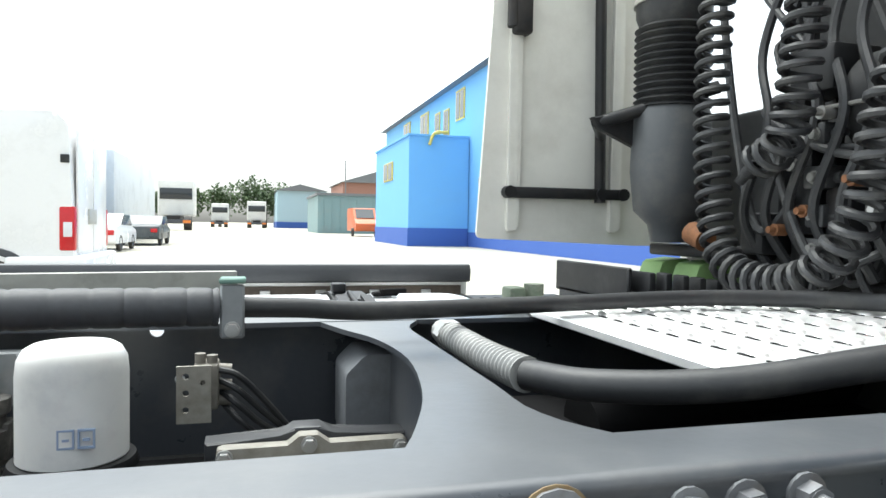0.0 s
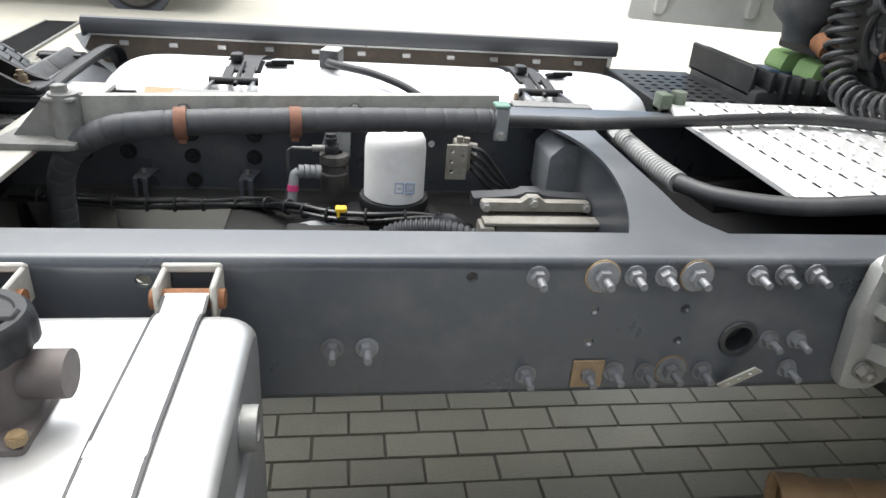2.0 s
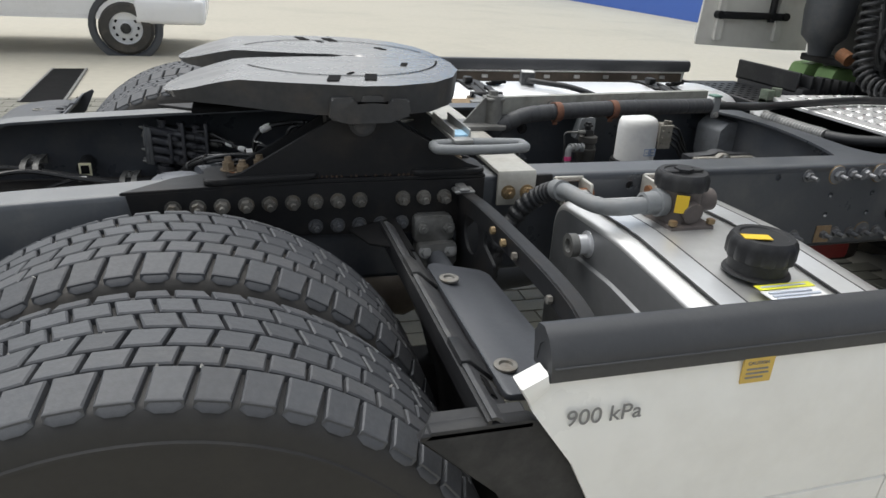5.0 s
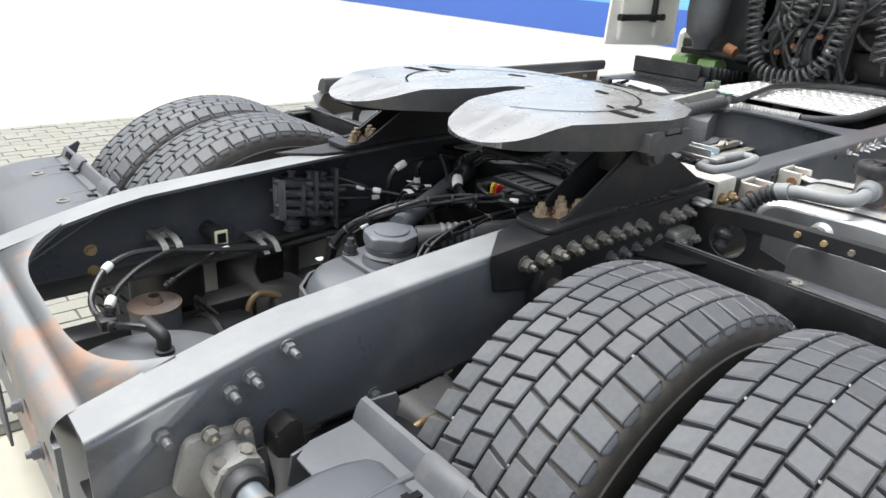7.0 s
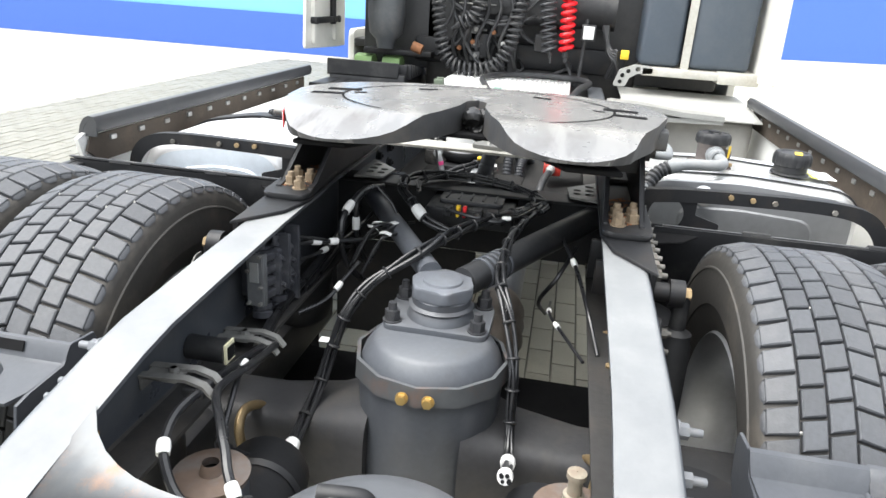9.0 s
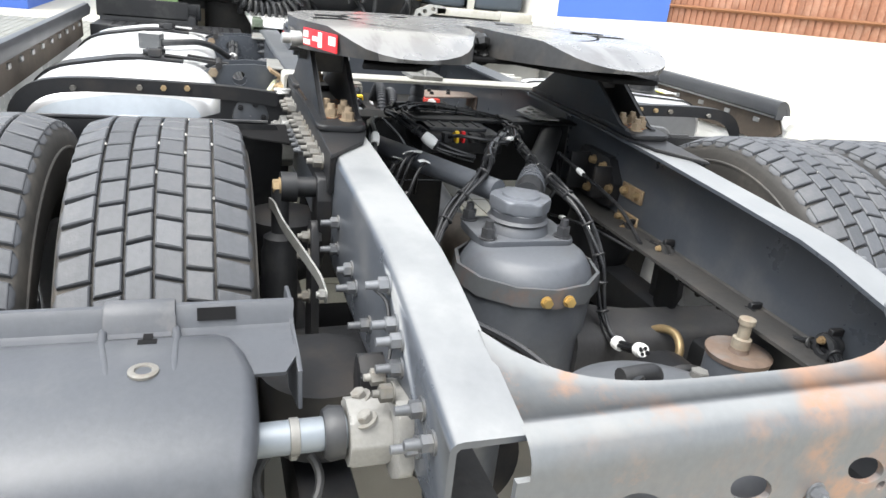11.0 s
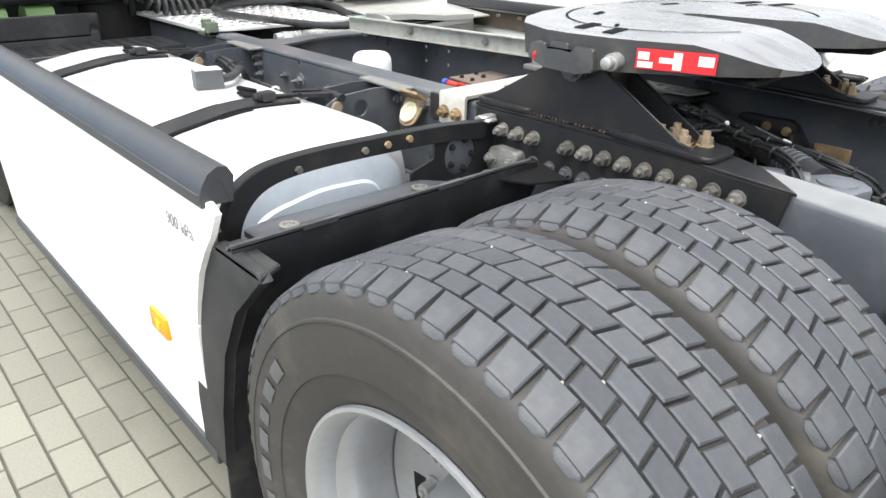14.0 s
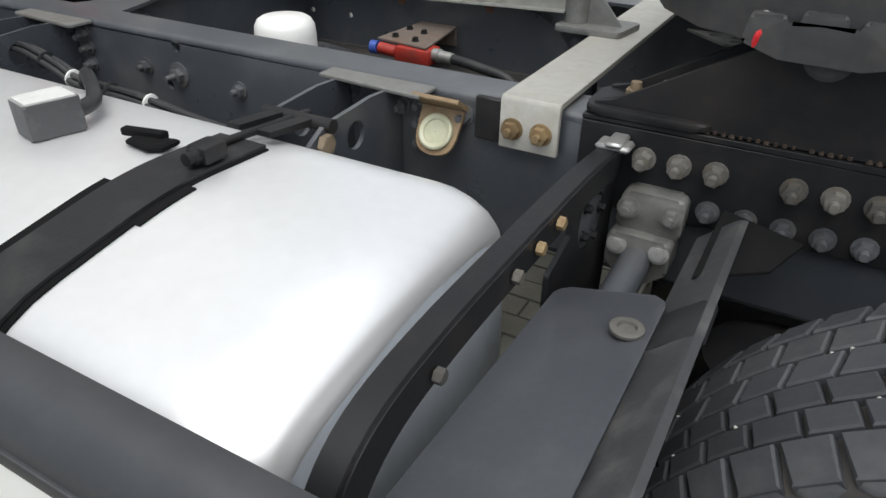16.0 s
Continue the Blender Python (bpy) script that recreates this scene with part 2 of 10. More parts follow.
def tube(bm, pts, r, n=10, caps=True, rr=None):
    """A round tube along points; rr(i) may vary its radius."""
    pts = [Vector(p) for p in pts]
    rings, u = [], None
    for i, p in enumerate(pts):
        d = (pts[min(i + 1, len(pts) - 1)] - pts[max(i - 1, 0)]).normalized()
        if u is None:
            s = Vector((0, 0, 1)) if abs(d.z) < 0.9 else Vector((1, 0, 0))
            u = d.cross(s).normalized()
        u = (u - d * u.dot(d)).normalized()
        v = d.cross(u)
        q = r if rr is None else rr(i)
        rings.append([bm.verts.new(p + u * q * math.cos(2 * math.pi * k / n) + v * q * math.sin(2 * math.pi * k / n)) for k in range(n)])
    for p, q in zip(rings, rings[1:]):
        for i in range(n):
            j = (i + 1) % n
            bm.faces.new((p[i], p[j], q[j], q[i]))
    if caps:
        bm.faces.new(rings[0][::-1])
        bm.faces.new(rings[-1])
    return bm


def coil_along(pts, r, turns, n=12):
    """Points of a coil wound round a curve."""
    path = smooth_path(pts, 24)
    seg = [0.0]
    for p, q in zip(path, path[1:]):
        seg.append(seg[-1] + (q - p).length)
    out, k, u = [], int(turns * n), None
    j = 0
    for i in range(k + 1):
        s = seg[-1] * i / k
        while j < len(seg) - 2 and seg[j + 1] < s:
            j += 1
        f = (s - seg[j]) / max(seg[j + 1] - seg[j], 1e-6)
        p = path[j].lerp(path[j + 1], f)
        d = (path[j + 1] - path[j]).normalized()
        if u is None:
            u = d.cross(Vector((0, 1, 0.1))).normalized()
        u = (u - d * u.dot(d)).normalized()
        v = d.cross(u)
        w = 2 * math.pi * i / n
        out.append(p + u * r * math.cos(w) + v * r * math.sin(w))
    return out


def prism(bm, pts, axis, lo, hi, r=0.0, seg=2):
    """A polygon given in the two other axes, drawn out along one axis."""
    def at(p, h):
        return {"x": (h, p[0], p[1]), "y": (p[0], h, p[1]), "z": (p[0], p[1], h)}[axis]
    a = [bm.verts.new(at(p, lo)) for p in pts]
    b = [bm.verts.new(at(p, hi)) for p in pts]
    n = len(pts)
    fs = [bm.faces.new(a[::-1]), bm.faces.new(b)]
    for i in range(n):
        fs.append(bm.faces.new((a[i], a[(i + 1) % n], b[(i + 1) % n], b[i])))
    if r:
        es = list({e for f in fs[:2] for e in f.edges})
        bmesh.ops.bevel(bm, geom=es, offset=r, segments=seg, profile=0.5, affect="EDGES")
    return bm


def circle(cx, cy, r, n=16, ry=None, turn=0.0):
    ry = r if ry is None else ry
    c, s = math.cos(turn), math.sin(turn)
    out = []
    for i in range(n):
        x, y = r * math.cos(2 * math.pi * i / n), ry * math.sin(2 * math.pi * i / n)
        out.append((cx + x * c - y * s, cy + x * s + y * c))
    return out


def plate(bm, outer, holes, axis, lo, hi):
    """A flat plate with through holes, drawn out along one axis."""
    def at(p, h):
        return {"x": (h, p[0], p[1]), "y": (p[0], h, p[1]), "z": (p[0], p[1], h)}[axis]
    tmp = bmesh.new()
    for loop in [outer] + list(holes):
        vs = [tmp.verts.new(at(p, lo)) for p in loop]
        for i in range(len(vs)):
            tmp.edges.new((vs[i], vs[(i + 1) % len(vs)]))
    bmesh.ops.triangle_fill(tmp, use_beauty=True, edges=tmp.edges[:])
    ret = bmesh.ops.extrude_face_region(tmp, geom=tmp.faces[:])
    off = Vector(at((0, 0), hi - lo)) - Vector(at((0, 0), 0))
    for g in ret["geom"]:
        if isinstance(g, bmesh.types.BMVert):
            g.co += off
    me = bpy.data.meshes.new("tmp")
    tmp.to_mesh(me)
    tmp.free()
    bm.from_mesh(me)
    bpy.data.meshes.remove(me)
    return bm


def rounded(pts, r, n=5):
    """A polygon with its corners rounded by r (one number or one each)."""
    out, k = [], len(pts)
    for i in range(k):
        p, a, b = Vector(pts[i]), Vector(pts[i - 1]), Vector(pts[(i + 1) % k])
        q = r[i] if isinstance(r, (list, tuple)) else r
        if q <= 0:
            out.append(tuple(p))
            continue
        u, v = (a - p).normalized(), (b - p).normalized()
        half = math.acos(max(-1, min(1, u.dot(v)))) / 2
        d = min(q / max(math.tan(half), 1e-3), (a - p).length * 0.49, (b - p).length * 0.49)
        s, e = p + u * d, p + v * d
        for j in range(n + 1):
            t = j / n
            out.append(tuple((1 - t) ** 2 * s + 2 * t * (1 - t) * p + t * t * e))
    return out


def hexnut(bm, p, d, r=0.013, h=0.012, washer=0.017, stud=0.015, sr=0.007):
    """A washer, a hexagon nut and the end of its stud, along d from p."""
    p, d = Vector(p), Vector(d).normalized()
    if washer:
        cyl(bm, p, p + d * 0.003, washer, n=14)
    cyl(bm, p + d * 0.002, p + d * (0.003 + h), r, n=6)
    cyl(bm, p + d * (0.003 + h), p + d * (0.004 + h), r * 0.8, n=10)
    if stud:
        cyl(bm, p + d * h, p + d * (h + stud), sr, sr * 0.85, n=10)
    return bm


# ---- ground ----
RT = 0.992      # top of the frame rails
RB = 0.74      # bottom of the frame rails
RY = 0.430      # outer face of the rails
PAVE = mat("paving_concrete", (0.2, 0.193, 0.158), 0.55, 0, 120, 0.18, 0.35, (0.115, 0.112, 0.09), 0.55, 2.5, rand=0.14)
JOINT = mat("paving_joint_sand", (0.08, 0.078, 0.064), 0.95, 0, 200, 0.3, 0.3)
YARD = mat("yard_paving", (0.4, 0.375, 0.31), 0.85, 0, 9, 0.1, 0.2, (0.3, 0.285, 0.245), 0.5, 0.35)


def ground_height(x, y):
    """The yard is level round the truck and climbs gently on its far side."""
    d = max(0.0, -y - 4.0)
    return 0.062 * d if d < 14 else 0.868


def make_ground():
    bm = B()
    xs = [-3000, -300, -60, -20, -8, 0, 8, 14, 20, 40, 80, 300, 3000]
    ys = [-3000, -300, -60, -30, -18, -12, -8, -6, -4, 0, 4, 10, 20, 40, 80, 300, 3000]
    v = {(i, j): bm.verts.new((x, y, ground_height(x, y) - 0.012)) for i, x in enumerate(xs) for j, y in enumerate(ys)}
    for i in range(len(xs) - 1):
        for j in range(len(ys) - 1):
            bm.faces.new((v[i, j], v[i + 1, j], v[i + 1, j + 1], v[i, j + 1]))
    g = part("ground", bm, YARD)
    return tagged(g, "pale beige paved yard, worn and dusty", "ground", kind="structure")


make_ground()

# ---- chassis frame ----
chassis = thing("chassis_frame", "dark grey painted steel truck chassis frame with bolts", "chassis", "tractor unit")


def loft(bm, sections, closed=True):
    rings = [[bm.verts.new(p) for p in s] for s in sections]
    n = len(rings[0])
    for p, q in zip(rings, rings[1:]):
        for i in range(n if closed else n - 1):
            j = (i + 1) % n
            bm.faces.new((p[i], p[j], q[j], q[i]))
    if closed:
        bm.faces.new(rings[0][::-1])
        bm.faces.new(rings[-1])
    return bm


FALL = [(3.0, 0.0), (0.3, 0.0), (-0.06, 0.014), (-0.3, 0.027), (-0.5, 0.04), (-0.58, 0.053), (-0.72, 0.085), (-0.845, 0.117), (-0.87, 0.122)]
RAIL_X = (2.9, 0.3, -0.06, -0.3, -0.5, -0.54, -0.58, -0.65, -0.72, -0.845)


def drop(x):
    """How far the rails' top falls towards the tail."""
    for (a, p), (b, q) in zip(FALL, FALL[1:]):
        if x >= b:
            return p + (q - p) * (x - a) / (b - a)
    return FALL[-1][1]


HOLES = [(1.56, 0.96, 0.009), (1.757, 0.902, 0.008), (1.758, 0.843, 0.008), (1.907, 0.903, 0.008), (1.907, 0.843, 0.008), (2.012, 0.845, 0.026), (1.1, 0.955, 0.011)]


def rail(s):
    name = "left_rail" if s > 0 else "right_rail"
    holes = [circle(x, z, r, 16) for x, z, r in HOLES] if s < 0 else [circle(1.563, 0.972, 0.012, 16), circle(1.6, 0.885, 0.009, 12)]
    bm = B()
    outer = [(2.9, RB + 0.014)] + [(x, RT - 0.014 - drop(x)) for x in RAIL_X] + [(-0.845, RB + 0.014)]
    plate(bm, outer, holes, "y", s * (RY - 0.008), s * RY)
    for top in (1, 0):
        z, k = (RT, -1) if top else (RB, 1)
        prof = [(RY, 0.014), (RY - 0.002, 0.006), (RY - 0.007, 0.0015), (RY - 0.014, 0.0), (RY - 0.09, 0.0), (RY - 0.09, 0.008), (RY - 0.012, 0.009), (RY - 0.008, 0.014)]
        secs = []
        for x in RAIL_X:
            dz = drop(x) if top else 0.0
            secs.append([(x, s * y, z + k * d - dz) for y, d in prof])
        loft(bm, secs)
    bmesh.ops.remove_doubles(bm, verts=bm.verts, dist=2e-4)
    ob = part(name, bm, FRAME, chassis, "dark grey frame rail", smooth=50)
    # inward faces of the lower flange are darker than the rail
    ob.data.materials.append(mat("dark_flange", (0.03, 0.029, 0.028), 0.7, 0, 60, 0.3, 0.2, (0.07, 0.06, 0.05), 0.6, 9))
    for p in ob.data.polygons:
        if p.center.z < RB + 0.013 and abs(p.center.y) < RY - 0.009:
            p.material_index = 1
    return ob


RAIL_R, RAIL_L = rail(-1), rail(1)

PBOLT = mat("painted_bolt", (0.1, 0.105, 0.113), 0.45, 0.2, 120, 0.25, 0.15, (0.15, 0.135, 0.11), 0.5, 30, rand=0.3)
nut_mesh = mesh_of("bolt", hexnut(B(), (0, 0, 0), (0, 1, 0)), PBOLT)
wide = hexnut(B(), (0, 0, 0), (0, 1, 0), r=0.015, washer=0.026, stud=0.026)
WEBB = mat("dull_zinc_bolt", (0.18, 0.185, 0.195), 0.42, 0.35, 120, 0.25, 0.15, (0.13, 0.1, 0.075), 0.5, 40, rand=0.3)
wide_mesh = mesh_of("bolt", wide, WEBB)
web_mesh = mesh_of("bolt", hexnut(B(), (0, 0, 0), (0, 1, 0), r=0.0125, washer=0.0175, stud=0.026), WEBB)
rust_mesh = mesh_of("washer", lathe(B(), (0, 0, 0), (0, 1, 0), [(0, 0.028), (0.0012, 0.028), (0.0018, 0.0265), (0.0018, 0.01)], 20), BRASS)
gold_mesh = mesh_of("bolt", hexnut(B(), (0, 0, 0), (0, 1, 0), r=0.014, washer=0.018, stud=0.012), BRASS)
long_mesh = mesh_of("bolt", hexnut(B(), (0, 0, 0), (0, 1, 0), r=0.0135, h=0.018, washer=0.0175, stud=0.016), BOLT)
stud_mesh = mesh_of("bolt", hexnut(B(), (0, 0, 0), (0, 1, 0), r=0.0115, h=0.013, washer=0.015, stud=0.022), PBOLT)


def bolt(mesh, parent, x, s, y, z, spin=0.0):
    m = pose(x, s * y, z, 0, 0, 180 if s < 0 else 0) @ pose(0, 0, 0, 0, spin, 0)
    return shared("bolt", mesh, parent, m)


for i, (x, z) in enumerate([(1.659, 0.962), (1.811, 0.963), (1.86, 0.963), (2.011, 0.964), (2.057, 0.965), (2.109, 0.966), (2.065, 0.844), (2.115, 0.844),
                            (1.662, 0.783), (1.764, 0.783), (1.809, 0.786), (1.863, 0.783), (1.963, 0.783), (2.116, 0.785), (1.357, 0.839), (1.409, 0.839)]):
    bolt(web_mesh, RAIL_R, x, -1, RY, z, 17 * i)
for i, (x, z) in enumerate([(1.76, 0.962), (1.911, 0.963), (1.908, 0.786)]):
    bolt(wide_mesh, RAIL_R, x, -1, RY + 0.0015, z, 11 * i)
    shared("rusty_washer", rust_mesh, RAIL_R, pose(x, -RY, z, 0, 0, 180))

# the fifth wheel's mounting angles on both rails
for s in (-1, 1):
    bm = B()
    prism(bm, [(-0.075, 0.9), (0.1, 0.872), (0.66, 0.86), (0.7, 0.9), (0.7, RT - 0.0005), (0.3, RT - 0.0005), (-0.09, RT - 0.013)], "y", s * RY, s * (RY + 0.012), 0.0015, 1)
    top = [(-0.1, s * (RY + 0.012)), (0.3, s * (RY + 0.012)), (0.7, s * (RY + 0.012)), (0.7, s * 0.335), (0.3, s * 0.335), (0.09, s * 0.335), (0.0, s * 0.36)]
    prism(bm, top, "z", RT + 0.001, RT + 0.009, 0.0015, 1)
    for v in bm.verts:
        if v.co.z > RT + 0.0005:
            v.co.z -= drop(v.co.x)
    ang = part("mounting_angle", bm, FRAMEB, chassis, "black bolted mounting angle")
    for i in range(13):
        x = 0.001 + 0.05 * i
        if abs(x - 0.45) > 0.02:
            bolt(long_mesh, ang, x, s, RY + 0.012, 0.95 - 0.4 * drop(x), 23 * i)
    bm = box(B(), 0.83, 0.876, min(s * (RY + 0.001), s * (RY + 0.013)), max(s * (RY + 0.001), s * (RY + 0.013)), 0.925, RT + 0.003, 0.002, 1)
    part("angle_end", bm, FRAMEB, chassis)
    for i in range(7):
        bolt(nut_mesh, ang, 0.3 + 0.05 * i, s, RY + 0.012, 0.89, 31 * i)

# rusty weld beads along the mounting angles
WELD = mat("rusty_weld", (0.05, 0.034, 0.024), 0.7, 0.2, 120, 0.4, 0.4, (0.03, 0.03, 0.03), 0.8, 25)
for s in (-1, 1):
    bm = B()
    rng = random.Random(8 + s)
    x = 0.13
    while x < 0.66:
        if rng.random() < 0.75:
            lathe(bm, (x, s * (RY + 0.002), RT + 0.0095 - drop(x)), (0, 0, 1), [(0, rng.uniform(0.0025, 0.005)), (0.004, 0.003), (0.005, 0.0005)], 6, False)
        x += 0.011
    tagged(part("weld_bead", bm, WELD, chassis), kind="stuff")

# galvanised cross strap over both rails
bm = B()
pts = [(-0.452, 0.925), (-0.452, 1.0), (-0.447, 1.008), (0.447, 1.008), (0.452, 1.0), (0.452, 0.925), (0.444, 0.925), (0.444, 0.996), (0.44, 1.0), (-0.44, 1.0), (-0.444, 0.996), (-0.444, 0.925)]
prism(bm, pts, "x", 0.731, 0.828, 0.001, 1)
strap = part("cross_strap", bm, GALV, chassis, "dull galvanised steel cross strap")
for s in (-1, 1):
    for x in (0.758, 0.806):
        bolt(gold_mesh, strap, x, s, 0.452, 0.957)

# arched cross member
bm = B()
edge_a = [(1.82, -0.362), (1.85, -0.29), (1.885, -0.17), (1.908, 0.0), (1.895, 0.15), (1.858, 0.255), (1.825, 0.362)]
edge_b = [(2.01, 0.362), (1.968, 0.26), (1.966, 0.12), (1.967, 0.0), (1.968, -0.15), (1.97, -0.27), (2.02, -0.362)]
prism(bm, [(p.x, p.y) for p in smooth_path([(*p, 0) for p in edge_a], 4)] + [(p.x, p.y) for p in smooth_path([(*p, 0) for p in edge_b], 4)], "z", RT - 0.009, RT - 0.001, 0.001, 1)
box(bm, 1.93, 1.938, -0.42, 0.42, 0.76, RT - 0.008)
part("arched_cross_member", bm, FRAME, chassis)
bm = B()
box(bm, 0.55, 0.56, -0.42, 0.42, 0.74, 0.93, 0.003, 1)
part("cross_member", bm, FRAMEB, chassis)
# added black panel, fills the dark bay and hides bright paving
part("lower_web", box(B(), 0.551, 0.559, -0.015, 0.42, 0.42, 0.738, 0.003, 1), FRAMEB, chassis)
part("top_flange", box(B(), 0.5, 0.6, -0.42, 0.42, 0.931, 0.939, 0.002, 1), FRAMEB, chassis)

# tail cross member with its deep cut-out
def rust_edge(m):
    """Orange rust where chains rub the rim of the cut-out."""
    nt = m.node_tree
    b = nt.nodes["Principled BSDF"]
    before = b.inputs["Base Color"].links[0].from_socket
    tc, mp, near, noise, sub_, edge, mix = (nt.nodes.new("ShaderNode" + k) for k in ("TexCoord", "Mapping", "VectorMath", "TexNoise", "Math", "MapRange", "Mix"))
    mp.inputs["Location"].default_value = (4.0 * 0.8, 0.08, 0)
    mp.inputs["Scale"].default_value = (4.0, 1.0, 0.0)
    nt.links.new(tc.outputs["Object"], mp.inputs["Vector"])
    near.operation = "LENGTH"
    nt.links.new(mp.outputs["Vector"], near.inputs[0])
    noise.inputs["Scale"].default_value, noise.inputs["Detail"].default_value, noise.inputs["Roughness"].default_value = 14, 8, 0.7
    nt.links.new(tc.outputs["Object"], noise.inputs["Vector"])
    sub_.operation = "SUBTRACT"
    nt.links.new(noise.outputs["Fac"], sub_.inputs[0])
    nt.links.new(near.outputs["Value"], sub_.inputs[1])
    edge.inputs["From Min"].default_value, edge.inputs["From Max"].default_value = 0.13, 0.3
    edge.inputs["To Max"].default_value = 0.85
    nt.links.new(sub_.outputs["Value"], edge.inputs["Value"])
    # islands of paint left inside the rust
    isle, keep, both = (nt.nodes.new("ShaderNode" + k) for k in ("TexNoise", "MapRange", "Math"))
    isle.inputs["Scale"].default_value, isle.inputs["Detail"].default_value, isle.inputs["Roughness"].default_value = 7.5, 5, 0.5
    nt.links.new(tc.outputs["Object"], isle.inputs["Vector"])
    keep.inputs["From Min"].default_value, keep.inputs["From Max"].default_value = 0.4, 0.58
    nt.links.new(isle.outputs["Fac"], keep.inputs["Value"])
    both.operation = "MULTIPLY"
    nt.links.new(edge.outputs["Result"], both.inputs[0])
    nt.links.new(keep.outputs["Result"], both.inputs[1])
    mix.data_type = "RGBA"
    nt.links.new(both.outputs["Value"], mix.inputs["Factor"])
    nt.links.new(before, mix.inputs["A"])
    mix.inputs["B"].default_value = (0.25, 0.14, 0.085, 1)
    nt.links.new(mix.outputs["Result"], b.inputs["Base Color"])


bm = B()
n = 24
ins, outs = [], []
for i in range(n + 1):
    y = -0.345 + 0.69 * i / n
    xi = -0.5 - 0.295 * (1 - (abs(y) / 0.385) ** 4) ** 0.4545
    ins.append((xi, y))
    outs.append((-0.82, y))
top = [[(xi, y, RT + 0.003 - drop(xi)) for xi, y in ins], [(-0.82, y, RT + 0.003 - drop(-0.845)) for _, y in outs]]
low = [[(xi, y, RT - 0.007 - drop(xi)) for xi, y in ins], [(-0.82, y, RT - 0.007 - drop(-0.845)) for _, y in outs]]
fold = [(-0.82, 0.003), (-0.835, 0.003), (-0.848, 0.001), (-0.86, -0.006), (-0.869, -0.017), (-0.873, -0.03), (-0.873, -0.04)]
rows = [[bm.verts.new((x, y, RT + dz - drop(-0.845))) for x, dz in fold] for _, y in outs]
for p, q in zip(rows, rows[1:]):
    for k in range(len(fold) - 1):
        bm.faces.new((p[k], p[k + 1], q[k + 1], q[k]))
for i in range(n):
    q = [bm.verts.new(p) for p in (top[0][i], top[0][i + 1], top[1][i + 1], top[1][i], low[0][i], low[0][i + 1], low[1][i + 1], low[1][i])]
    for f in ((0, 1, 2, 3), (7, 6, 5, 4), (0, 4, 5, 1), (2, 6, 7, 3)):
        bm.faces.new([q[k] for k in f])
bmesh.ops.remove_doubles(bm, verts=bm.verts, dist=1e-5)
TAILC = mat("rust_stained_paint", (0.1, 0.106, 0.112), 0.45, 0, 80, 0.15, 0.08, (0.2, 0.15, 0.11), 0.35, 3.6, sky_dust=0.42)
holes = [circle(y, 0.772, 0.037, 18, 0.02, radians(24)) for y in (-0.3, -0.16, 0.03, 0.19, 0.31)] + [circle(y, 0.74, 0.008, 10) for y in (-0.33, -0.2, -0.07, 0.09, 0.22, 0.33)]
plate(bm, [(-0.36, 0.66), (0.36, 0.66), (0.36, RT - 0.157), (-0.36, RT - 0.157)], holes, "x", -0.873, -0.864)
rust_edge(TAILC)
tail = part("tail_cross_member", bm, TAILC, chassis, "grey tail member with rust stains", smooth=30)
for y, z in ((-0.08, 0.75), (0.17, 0.742), (-0.235, 0.752), (0.255, 0.748)):
    part("bolt", hexnut(B(), (-0.873, y, z), (-1, 0, 0), r=0.011, h=0.012, washer=0.015, stud=0.012), PBOLT, tail)

# ---- wheels ----
TR, TC = 0.513, 0.502     # tyre radius and height of the hub


PITCH = 60                # tread blocks round the tyre


def tread_block(w0, w1, skew, lug):
    """One tread block on the tyre's crown, round the y axis at the top, worn at its edges."""
    p = 2 * math.pi / PITCH
    half = p * 0.458
    verts, faces = [], []
    rings = []
    for h, inset in ((TR - 0.0115, 0.0), (TR - 0.0022, 0.0008), (TR, 0.0032)):
        ring = []
        for iw, ia in ((0, -1), (0, 1), (1, 1), (1, -1)):
            w = (w1 - inset) if iw else (w0 + inset)
            a = ia * (half - inset / TR) + skew * (0.5 if iw else -0.5) * p
            outer = (lug > 0 and iw) or (lug < 0 and not iw)
            r = h - (0.0125 if outer else 0.0)
            if outer:
                a -= ia * 0.0045
            ring.append(len(verts))
            verts.append((r * math.sin(a), w, r * math.cos(a)))
        rings.append(ring)
    for a, b in zip(rings, rings[1:]):
        faces += [(a[k], a[(k + 1) % 4], b[(k + 1) % 4], b[k]) for k in range(4)]
    if lug:
        # the outer end runs down over the shoulder and narrows
        o = [k for k in range(4) if (verts[rings[0][k]][1] > 0) == (lug > 0) and abs(verts[rings[0][k]][1]) > 0.12]
        foot = []
        for k in o:
            x, w, z = verts[rings[-1][k]]
            ang = math.atan2(x, z)
            mid = skew * 0.5 * lug * p
            ang = mid + (ang - mid) * 0.55
            foot.append(len(verts))
            verts.append(((TR - 0.028) * math.sin(ang), w + 0.0085 * lug, (TR - 0.028) * math.cos(ang)))
        faces.append((rings[-1][o[0]], rings[-1][o[1]], foot[1], foot[0]))
        faces.append((rings[-1][o[0]], foot[0], rings[0][o[0]]))
        faces.append((rings[-1][o[1]], rings[0][o[1]], foot[1]))
    faces.append(tuple(rings[-1]))
    bm = B()
    vs = [bm.verts.new(v) for v in verts]
    for f in faces:
        bm.faces.new([vs[k] for k in f])
    return mesh_of("tread_block", bm, RUBBER, 25)


W = 0.139
